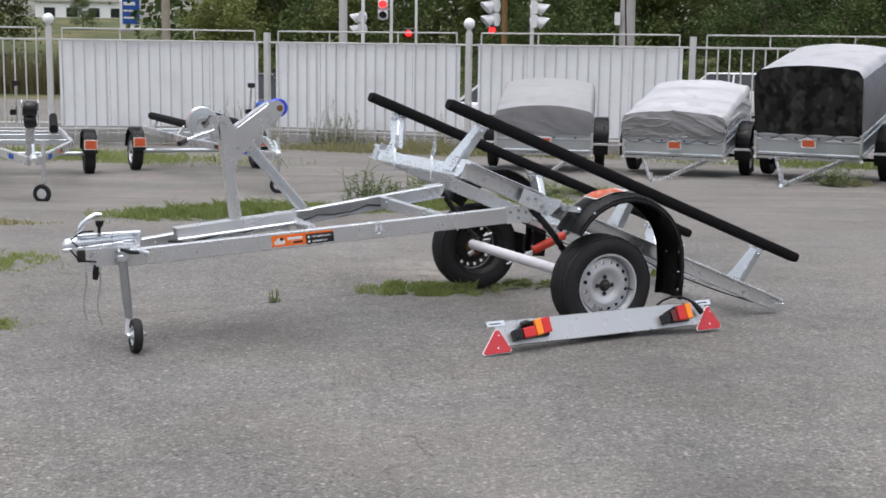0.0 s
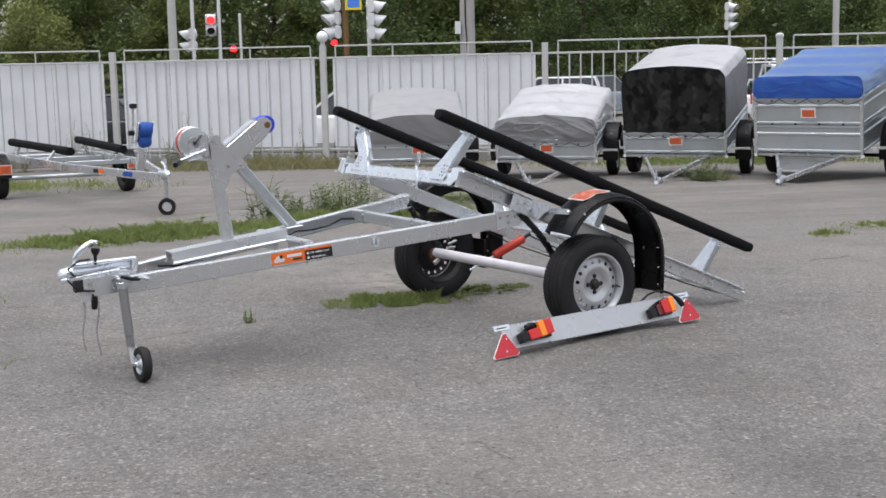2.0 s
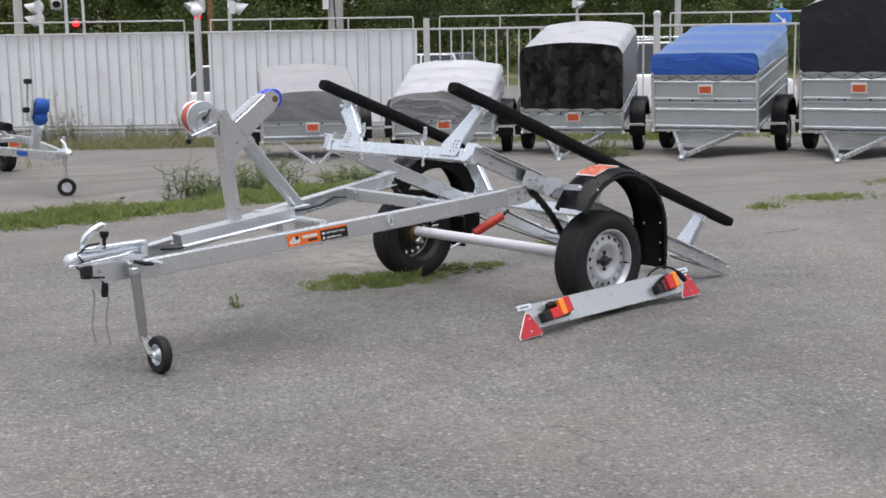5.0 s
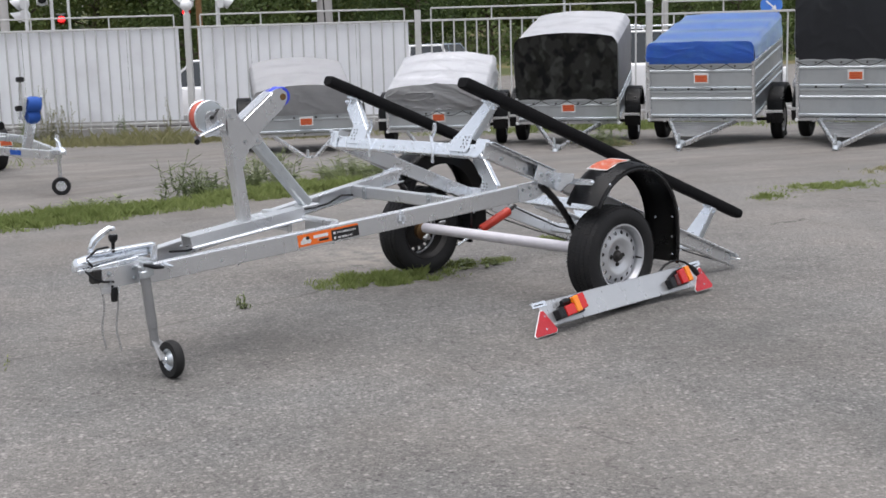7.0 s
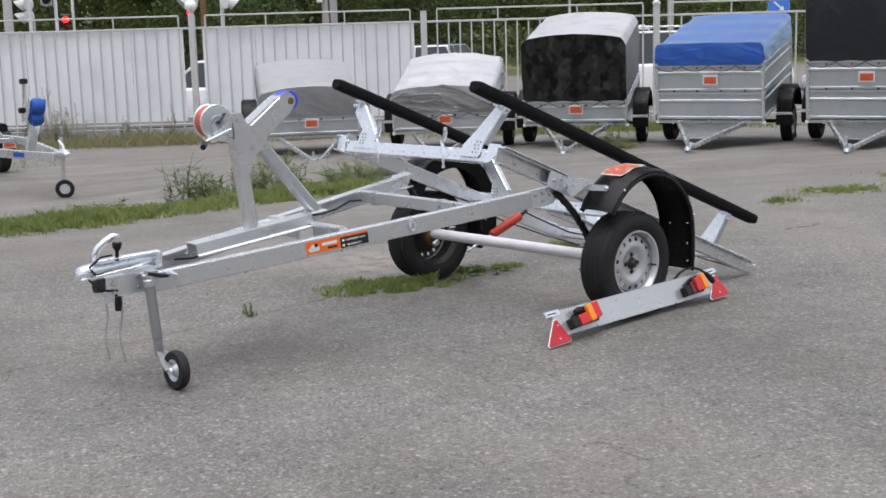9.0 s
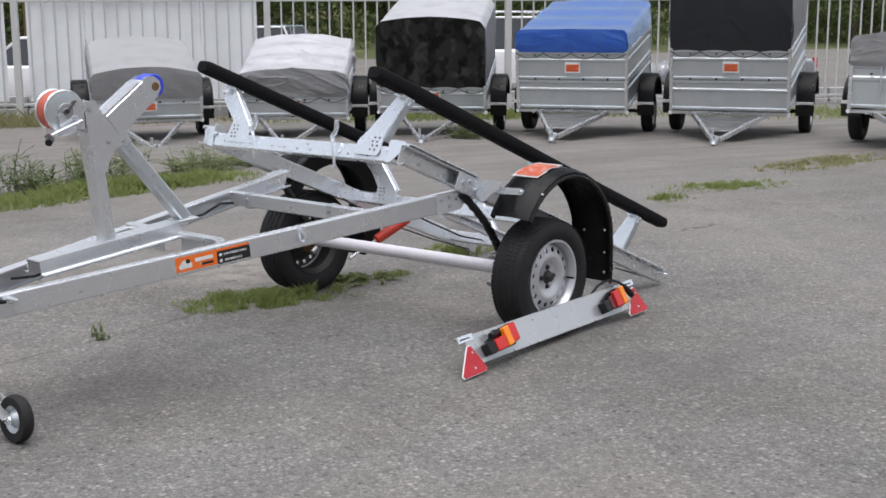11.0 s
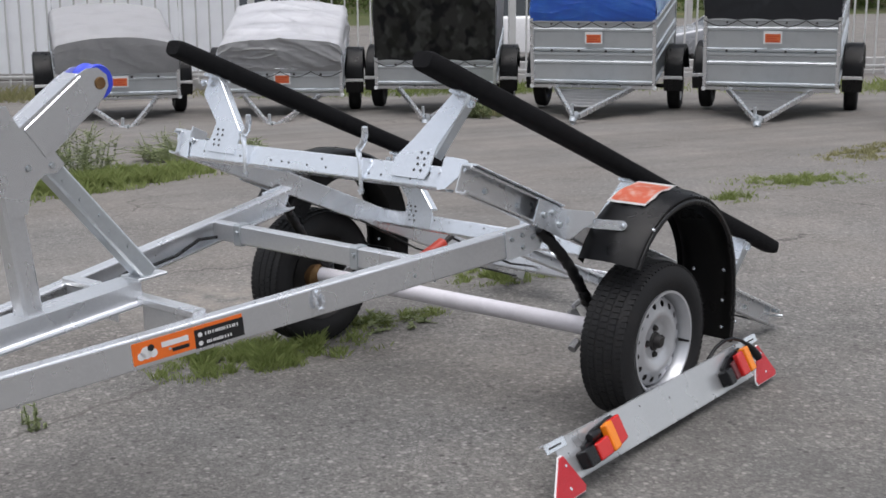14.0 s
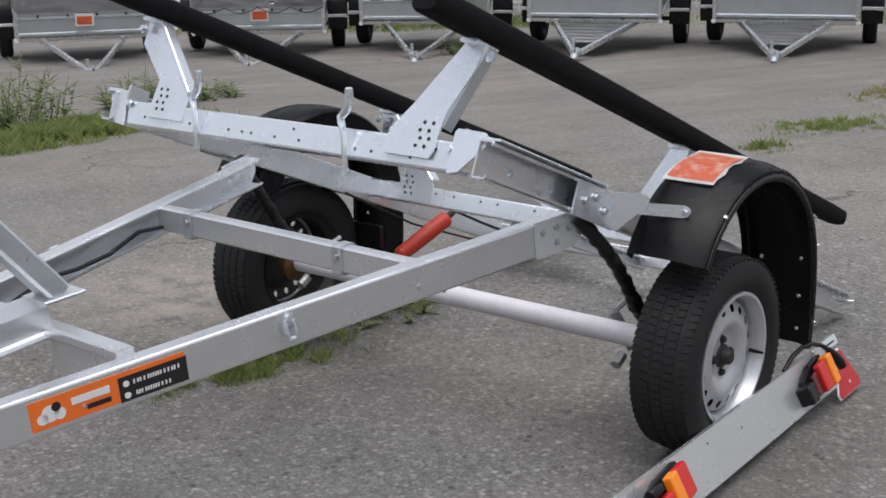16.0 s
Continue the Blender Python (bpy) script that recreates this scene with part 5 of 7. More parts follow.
def cargo_trailer(at, pitch, width, length, bed, wall, label, jockey=False, group="covered cargo trailers"):
    base = facing(*at)
    axle_y = length * 0.56
    tip = Matrix.Translation((0, axle_y, 0.29)) @ Matrix.Rotation(radians(pitch), 4, "X") @ Matrix.Translation((0, -axle_y, -0.29))
    m = base @ tip
    t = thing("cargo_trailer", label, "trailer", m, group)
    w = width / 2
    bands = 1 if wall < 0.6 else 2
    part("front_board", board(B(), (-w, 0, 0), (w, 0, 0), bed, bed + wall, (0, -1, 0), bands=bands), DULL, t, "ribbed galvanised front board")
    part("side_board", board(B(), (w, 0.01, 0), (w, length, 0), bed, bed + wall, (1, 0, 0), bands=bands), DULL, t)
    part("side_board", board(B(), (-w, 0.01, 0), (-w, length, 0), bed, bed + wall, (-1, 0, 0), bands=bands), DULL, t)
    part("tail_board", board(B(), (-w, length, 0), (w, length, 0), bed, bed + wall, (0, 1, 0), bands=bands), DULL, t)
    part("bed_floor", box(B(), (0, length / 2, bed + 0.01), (width, length, 0.02)), DULL, t)
    for x in (-w, w):
        for y in (-0.012, length + 0.012):
            part("corner_post", beam(B(), (x, y, bed - 0.01), (x, y, bed + wall + 0.012), 0.05, 0.05, (0, 1, 0)), STEEL, t)
        part("top_edge", beam(B(), (x, 0, bed + wall + 0.006), (x, length, bed + wall + 0.006), 0.045, 0.018), BRIGHT, t, "bright folded top edge")
    part("top_edge", beam(B(), (-w, -0.01, bed + wall + 0.006), (w, -0.01, bed + wall + 0.006), 0.04, 0.018), BRIGHT, t, "bright folded top edge")
    for k in range(4):
        x = -w + width * (k + 0.75) / 4.5
        part("cord_hook", box(B(), (x, -0.035, bed + (wall * 0.52 if bands == 2 else wall * 0.78)), (0.028, 0.03, 0.024)), DARKIRON, t)
    if bands == 2:
        for k in range(4):
            x = -w + width * (k + 0.75) / 4.5
            part("cord_hook", box(B(), (x, -0.035, bed + wall * 0.93), (0.022, 0.03, 0.02)), DARKIRON, t)
    z = bed + wall * (0.72 if bands == 2 else 0.60)
    pl = part("notice", prism(B(), [(-0.115, -0.080), (0.115, -0.080), (0.115, 0.080), (-0.115, 0.080)], (0.02, -0.034, z), (1, 0, 0), (0, 0, 1), (0, -0.004, 0)), WHITEFILM, t, "white notice with an orange field")
    part("orange_field", prism(B(), [(-0.095, -0.062), (0.095, -0.062), (0.095, 0.045), (-0.095, 0.045)], (0.02, -0.0385, z), (1, 0, 0), (0, 0, 1), (0, -0.001, 0)), NOTICE, pl)
    bm = B()
    for k in range(3):
        prism(bm, [(-0.080, 0.020 - 0.030 * k), (0.075 - 0.03 * (k % 2), 0.020 - 0.030 * k), (0.075 - 0.03 * (k % 2), 0.030 - 0.030 * k), (-0.080, 0.030 - 0.030 * k)], (0.02, -0.0396, z - 0.01), (1, 0, 0), (0, 0, 1), (0, -0.0006, 0))
    part("dark_print", bm, REDPAINT, pl)
    # drawbar
    hitch = -1.42 if not jockey else -1.0
    for s in (-1, 1):
        part("drawbar", beam(B(), (s * 0.04, hitch + 0.16, bed - 0.125), (s * w * 0.72, 0.25, bed - 0.06), 0.045, 0.065), STEEL, t, "slanting galvanised drawbar tube")
        part("chassis_rail", beam(B(), (s * w * 0.72, 0.0, bed - 0.045), (s * w * 0.72, length, bed - 0.045), 0.045, 0.06), STEEL, t)
    part("chassis_crossbar", beam(B(), (-w, 0.03, bed - 0.04), (w, 0.03, bed - 0.04), 0.04, 0.05), STEEL, t)
    bm = tube(B(), [(0, hitch + 0.2, bed - 0.118), (0, hitch + 0.05, bed - 0.122), (0, hitch - 0.02, bed - 0.13), (0, hitch - 0.05, bed - 0.15)], [0.05, 0.045, 0.05, 0.03], 10)
    tube(bm, [(0, hitch + 0.05, bed - 0.08), (0, hitch - 0.02, bed - 0.02), (0, hitch - 0.08, bed + 0.0)], 0.014, 6)
    tube(bm, [(-0.05, hitch + 0.22, bed - 0.16), (-0.05, hitch + 0.22, bed + 0.02)], 0.020, 8)
    part("coupling", bm, DULL, t, "grey coupling head", smooth=True)
    if bands == 2:
        # ribbed plate laid between the drawbar tubes
        bm = B()
        rows = []
        for k in range(24):
            y = -0.03 - 0.034 * k
            x = w * 0.72 * (1 - (0.25 - y) / (0.09 - hitch) * 0.97) - 0.005
            zz = bed - 0.062 - 0.0016 * k - (0.014 if k % 4 == 3 else 0.0)
            rows.append((bm.verts.new((-x, y, zz)), bm.verts.new((x, y, zz))))
        for p, q in zip(rows, rows[1:]):
            bm.faces.new((p[0], p[1], q[1], q[0]))
        bmesh.ops.solidify(bm, geom=bm.faces[:], thickness=0.004)
        part("drawbar_plate", bm, ZINC, t, "ribbed sheet between the drawbar tubes")
    if not jockey:
        d = (axle_y - hitch) * math.tan(radians(pitch))
        part("prop", tube(B(), [(0, hitch + 0.02, bed - 0.13), (0, hitch - 0.015, d + 0.004)], 0.024, 8), STEEL, t)
    else:
        jw = part("jockey_leg", tube(B(), [(0.10, hitch + 0.25, bed + 0.15), (0.10, hitch + 0.25, 0.16)], 0.024, 10), STEEL, t, smooth=True)
        part("jockey_wheel", lathe(B(), [(0.06, -0.02), (0.10, -0.022), (0.105, 0), (0.10, 0.022), (0.06, 0.02)], (0.02, hitch + 0.25, 0.106), (0.35, 1, 0), 20, closed=True), RUBBER, jw, smooth=True)
        part("jockey_rim", lathe(B(), [(0, -0.018), (0.061, -0.014), (0.061, 0.014), (0, 0.018)], (0.02, hitch + 0.25, 0.106), (0.35, 1, 0), 16), BRIGHT, jw, smooth=True)
        part("handle", beam(B(), (-0.38, -0.05, bed + wall * 0.25), (-0.38, -0.05, bed + wall * 0.95), 0.02, 0.02, (0, 1, 0)), STEEL, t)
    # wheels, guards, marker lamps
    part("axle", tube(B(), [(-w, axle_y, 0.30), (w, axle_y, 0.30)], 0.028, 10), DARKIRON, t, smooth=True)
    for s in (-1, 1):
        x = s * (w + 0.14)
        wheel(t, (x, axle_y, 0.29), (s, 0, 0), 0.315, 0.175, 0.185, simple=True)
        g = part("mudguard", simple_guard(B(), x + s * 0.015, 0.27, axle_y, 0.44, 0.455), PLASTIC, t, "black plastic mudguard", smooth=True)
        part("guard_stripe", box(B(), (x + s * 0.015, axle_y - 0.464, 0.520), (0.250, 0.012, 0.040)), WHITEFILM, g, "white reflective strip")
        part("guard_skirt", prism(B(), [(-0.125, 0.33), (0.125, 0.33), (0.132, 0.49), (-0.132, 0.49)], (x + s * 0.015, axle_y - 0.452, 0), (1, 0, 0), (0, 0, 1), (0, 0.008, 0)), PLASTIC, g)
        part("marker_lamp", lathe(B(), [(0, 0.02), (0.026, 0.016), (0.030, 0)], (s * (w + 0.01), -0.02, bed - 0.04), (0, -1, 0), 12), WHITE, t, smooth=True)
        part("wheel_chock", prism(B(), [(0, 0), (0.14, 0), (0.02, 0.11), (0, 0.11)], (x - 0.06, axle_y + 0.30, (0.30 + 0.0) * -math.sin(radians(pitch))), (0, 1, 0), (0, 0, 1), (0.12, 0, 0)), RUBBER, t) if s > 0 else None
    return t, m


def cover(m, width, length, z0, side, crown, rise, roof_mat, front_mat, label, side_mat=None, wrinkle=0.012, seed=1, rope=True, hem=0.0, round_r=0.05, droop=0.016, folds=0.5):
    """A cloth cover on hoops: upright front and sides, an arched roof; rise: how much higher it is at the tail."""
    t = thing("trailer_cover", label, "tarpaulin", m, "covers over the cargo trailers")
    w = width / 2 + 0.012
    nx, ny = 72, 64

    def crease(p):
        """A thin ridge wherever the noise passes through nought."""
        return max(0.0, 1.0 - 5.5 * abs(noise.noise(p))) ** 2

    def height(x, f):
        arch = max(0.0, 1 - abs(x / w) ** 2.2)
        edge = round_r * (1 - min(1.0, (w - abs(x)) / max(round_r, 1e-3))) ** 2 if abs(x) > w - round_r else 0.0
        sag = -droop * math.sin(f * math.pi * 3) ** 2 * (0.35 + 0.65 * arch)
        wob = wrinkle * 0.8 * noise.noise((x * 2.3 + seed * 5, f * 4.0, seed)) + wrinkle * folds * 0.85 * crease((x * 0.9 + seed, f * 5.5 + x * 0.5, seed + 3)) + wrinkle * folds * 0.45 * crease((x * 2.6 - f * 2, f * 9 + x, seed + 7))
        return z0 + side + (crown - side) * arch + rise * f - edge + sag + wob

    bm = B()
    rows = []
    for j in range(ny + 1):
        f = j / ny
        rows.append([bm.verts.new((-w + 2 * w * i / nx, -0.03 + (length + 0.05) * f, height(-w + 2 * w * i / nx, f))) for i in range(nx + 1)])
    for p, q in zip(rows, rows[1:]):
        for i in range(nx):
            bm.faces.new((p[i], p[i + 1], q[i + 1], q[i]))
    bmesh.ops.solidify(bm, geom=bm.faces[:], thickness=0.004)
    part("roof", bm, roof_mat, t, "arched cloth roof", smooth=True)
    nz = 40

    def panel(corner, name, mt, label=""):
        bm = B()
        rows = []
        k = nx if name != "side_flap" else ny
        for i in range(k + 1):
            f = i / k
            p, top, nrm = corner(f)
            col = []
            for j in range(nz + 1):
                g = j / nz
                scallop = hem * abs(math.sin(f * math.pi * 4)) if j == 0 else 0.0
                z = z0 - 0.03 + scallop + (top - z0 + 0.03) * g
                slope = f * 2.6 + (0.5 - abs(f - 0.5)) * g * 3.0
                bulge = wrinkle * 1.8 * noise.noise((f * 5 + seed * 3, g * 2.0 + f * 2, seed * 1.7)) + wrinkle * folds * 1.3 * crease((slope + seed, g * 2.4 + abs(f - 0.5) * 4, seed + 9)) + wrinkle * folds * 0.6 * crease((f * 7 - g * 2, g * 5 + f * 2, seed + 2))
                fade = min(1.0, g * 6, (1 - g) * 6 + 0.05)
                col.append(bm.verts.new(Vector((p[0], p[1], z)) + Vector(nrm) * (bulge * fade + 0.012 * math.sin(g * math.pi))))
            rows.append(col)
        for p, q in zip(rows, rows[1:]):
            for j in range(nz):
                bm.faces.new((p[j], p[j + 1], q[j + 1], q[j]))
        bmesh.ops.solidify(bm, geom=bm.faces[:], thickness=0.003)
        return part(name, bm, mt, t, label, smooth=True)

    fl = panel(lambda f: ((-w + 2 * w * f, -0.032), height(-w + 2 * w * f, 0), (0, -1, 0)), "front_flap", front_mat)
    for s in (-1, 1):
        panel(lambda f: ((s * w, -0.03 + (length + 0.04) * f), height(s * w, f), (s, 0, 0)), "side_flap", side_mat or roof_mat)
    panel(lambda f: ((-w + 2 * w * f, length + 0.02), height(-w + 2 * w * f, 1), (0, 1, 0)), "back_flap", side_mat or roof_mat)
    if rope:
        bm = B()
        pts = []
        for i in range(33):
            f = i / 32
            pts.append((-w + 2 * w * f, -0.055, z0 - 0.030 - 0.075 * abs(math.sin(f * math.pi * 4))))
        tube(bm, pts, 0.006, 5)
        part("cord", bm, DARKIRON, fl, "dark elastic cord in loops", smooth=True)
    return t


t, m = cargo_trailer((2.02, 21.4, 8.5), 9.5, 1.62, 2.05, 0.53, 0.34, "low galvanised cargo trailer under a grey canvas cover, nose down")
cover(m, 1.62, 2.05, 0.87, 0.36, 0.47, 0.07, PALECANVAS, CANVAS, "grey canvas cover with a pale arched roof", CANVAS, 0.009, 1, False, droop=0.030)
t, m = cargo_trailer((4.08, 20.55, 25), 9.5, 1.66, 2.05, 0.53, 0.33, "low galvanised cargo trailer under a wrinkled silver cover, nose down")
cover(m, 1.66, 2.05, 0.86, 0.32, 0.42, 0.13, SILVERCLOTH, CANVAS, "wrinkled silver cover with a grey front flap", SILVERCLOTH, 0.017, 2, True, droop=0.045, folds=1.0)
t, m = cargo_trailer((6.0, 19.6, 32), 9.5, 1.64, 2.1, 0.60, 0.37, "galvanised cargo trailer with a tall camouflage-fronted cover, nose down")
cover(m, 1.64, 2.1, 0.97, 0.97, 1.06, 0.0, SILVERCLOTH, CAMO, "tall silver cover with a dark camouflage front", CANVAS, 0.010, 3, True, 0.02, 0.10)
t, m = cargo_trailer((7.565, 18.04, 43), 8.0, 1.62, 2.3, 0.60, 0.86, "high-sided galvanised cargo trailer under a blue tarpaulin, nose down")
cover(m, 1.62, 2.3, 1.46, 0.30, 0.32, 0.10, BLUETARP, BLUETARP, "loose creased bright blue tarpaulin", BLUETARP, 0.013, 4, True, 0.03, 0.06, 0.045, 0.35)
t, m = cargo_trailer((9.18, 16.42, 46), 8.0, 1.64, 2.3, 0.57, 0.88, "high-sided galvanised cargo trailer with a tall dark grey cover, nose down")
cover(m, 1.64, 2.3, 1.45, 0.90, 1.09, 0.0, SILVERCLOTH, BLACKTARP, "tall dark grey cover with a silver roof", CANVAS, 0.014, 5, True, 0.02, 0.07)
t, m = cargo_trailer((9.62, 13.45, 56), 0.0, 1.5, 2.2, 0.50, 0.55, "galvanised cargo trailer with a grey cover, level on its jockey wheel", True)
cover(m, 1.5, 2.2, 1.05, 0.34, 0.40, 0.0, CANVAS, CANVAS, "plain grey canvas cover", CANVAS, 0.012, 6, False)


# ---- two boat trailers by the fence ----
def parked_boat_trailer(m, label, strap=None):
    t = thing("boat_trailer", label, "trailer", m, "parked boat trailers by the fence")
    for s in (-1, 1):
        dr = part("drawbar_beam", beam(B(), (-4.40, s * 0.05, 0.53), (-2.0, s * 0.62, 0.58), 0.055, 0.11), STEEL, t)
        part("side_rail", beam(B(), (-2.03, s * 0.62, 0.585), (1.2, s * 0.66, 0.61), 0.055, 0.11), STEEL, t)
        for k, (x0, x1, m2) in enumerate(((0, 0.13, ORANGE), (0.132, 0.26, BLACKFILM))):
            part("sticker", prism(B(), [(x0, -0.026), (x1, -0.026), (x1, 0.026), (x0, 0.026)], (-3.15, s * (0.05 + 0.2375 * 1.25 + 0.030), 0.556), (0.973, s * 0.231, 0.020), (0, 0, 1), (0, s * 0.003, 0)), m2, dr)
        part("sticker", prism(B(), [(0, -0.03), (0.22, -0.03), (0.22, 0.03), (0, 0.03)], (-3.85, s * (0.05 + 0.2375 * 0.55 + 0.030), 0.541), (0.973, s * 0.231, 0.020), (0, 0, 1), (0, s * 0.003, 0)), BLUESTRAP, dr, "blue sticker")
        part("bunk", beam(B(), (-1.75, s * 0.40, 0.78), (1.0, s * 0.55, 0.84), 0.12, 0.115, chamfer=0.03), CARPET, t, "black carpet bunk")
        for x in (-1.2, 0.6):
            part("bunk_bracket", beam(B(), (x, s * 0.60, 0.61), (x, s * (0.42 + 0.05 * (x + 1.55)), 0.81), 0.05, 0.05, (1, 0, 0)), STEEL, t)
        wheel(t, (0, s * 1.02, 0.295), (0, s, 0), 0.295, 0.17, 0.18, simple=True)
        bm = simple_guard(B(), s * 1.02, 0.22, 0.0, 0.31, 0.39)
        for v in bm.verts:
            v.co = Vector((-v.co.y, v.co.x, v.co.z))
        gd = part("mudguard", bm, PLASTIC, t, "black plastic mudguard", smooth=True)
        nt = part("notice", box(B(), (-0.387, s * 1.02, 0.47), (0.008, 0.20, 0.155), 0.002), WHITEFILM, gd, "orange paper notice with a white border")
        part("notice_field", box(B(), (-0.392, s * 1.02, 0.47), (0.006, 0.178, 0.133), 0.002), NOTICE, nt)
        for z, w in ((0.505, 0.13), (0.475, 0.10), (0.445, 0.12)):
            part("print_bar", box(B(), (-0.396, s * 1.02, z), (0.004, w, 0.011), 0.001), REDPAINT, nt)
    for x in (-1.4, 0.0, 1.0):
        part("crossbar", beam(B(), (x, -0.66, 0.58), (x, 0.66, 0.58), 0.06, 0.07), DULL, t)
    part("axle", tube(B(), [(0, -0.98, 0.31), (0, 0.98, 0.31)], 0.035, 10), DULL, t, smooth=True)
    bm = tube(B(), [(-4.36, 0, 0.565), (-4.48, 0, 0.58), (-4.60, 0, 0.585), (-4.66, 0, 0.56)], [0.05, 0.05, 0.05, 0.03], 10)
    tube(bm, [(-4.56, 0, 0.60), (-4.53, 0, 0.68), (-4.42, 0, 0.73)], 0.016, 6)
    part("coupling", bm, BRIGHT, t, "bright coupling head", smooth=True)
    jl = part("jockey_leg", tube(B(), [(-4.20, -0.13, 0.76), (-4.20, -0.13, 0.15)], 0.025, 10), STEEL, t, smooth=True)
    part("jockey_wheel", lathe(B(), [(0.066, -0.022), (0.108, -0.024), (0.118, 0), (0.108, 0.024), (0.066, 0.022)], (-4.28, -0.10, 0.118), (0.9, -0.45, 0), 20, closed=True), RUBBER, jl, smooth=True)
    part("jockey_rim", lathe(B(), [(0, -0.018), (0.061, -0.014), (0.061, 0.014), (0, 0.018)], (-4.28, -0.10, 0.118), (0.9, -0.45, 0), 16), BRIGHT, jl, smooth=True)
    ws = part("winch_post", beam(B(), (-3.55, 0, 0.58), (-3.80, 0, 1.02), 0.11, 0.09), BRIGHT, t, "slanting zinc winch post")
    bm = lathe(B(), [(0, -0.085), (0.085, -0.085), (0.105, -0.05), (0.10, 0.05), (0.08, 0.085), (0, 0.085)], (-3.84, 0, 1.14), (0, 1, 0.1), 18)
    lathe(bm, [(0, -0.075), (0.075, -0.075), (0.095, -0.04), (0.095, 0.04), (0.07, 0.075), (0, 0.075)], (-3.80, 0, 0.99), (0, 1, -0.12), 18)
    part("winch_strap", bm, strap or BLUESTRAP, ws, "winch wound with slack strap", smooth=True)
    part("winch_frame", beam(beam(B(), (-3.72, 0.10, 0.94), (-3.88, 0.10, 1.24), 0.07, 0.01, (0, 1, 0)), (-3.72, -0.10, 0.94), (-3.88, -0.10, 1.24), 0.07, 0.01, (0, 1, 0)), BRIGHT, ws)
    part("bow_stop", tube(B(), [(-3.78, 0.16, 0.96), (-3.86, 0.16, 1.44)], 0.016, 8), STEEL, ws)
    part("bow_pad", box(B(), (-3.87, 0.16, 1.46), (0.05, 0.09, 0.065), 0.014), RUBBER, ws, "black rubber bow pad")
    part("winch_grip", box(B(), (-3.86, 0.20, 1.10), (0.05, 0.08, 0.07), 0.014), PLASTIC, ws)
    return t


def on_ground(x, y, deg):
    return Matrix.Translation((x, y, ground_z(x, y))) @ Matrix.Rotation(math.atan(-0.0305), 4, "X") @ Matrix.Rotation(radians(deg), 4, "Z") @ Matrix.Rotation(radians(-1.1), 4, "Y")


parked_boat_trailer(on_ground(-3.80, 21.10, 113.0), "galvanised boat trailer with black bunks and blue winch strap")
parked_boat_trailer(on_ground(-6.25, 19.55, 109.0), "galvanised boat trailer with black bunks, nose towards the open lot", PLASTIC)


# ---- the fence ----
FD = V3(0.9465, -0.3227, 0)
FN = V3(0.3227, 0.9465, 0)
FO = V3(1.0, 27.95, 0)
SPAN = 4.85


def fence_point(k, off=0.0):
    """The fence runs straight from its bend at the post -1, and turns a little beyond it."""
    if k >= -1:
        return FO + FD * (SPAN * k + off)
    bend = FO - FD * SPAN
    return bend + V3(-0.9908, -0.1353, 0) * (SPAN * (-1 - k) - off)


def fence_turn(k):
    return math.atan2(FD.y, FD.x) if k >= -1 else math.atan2(0.1353, 0.9908)


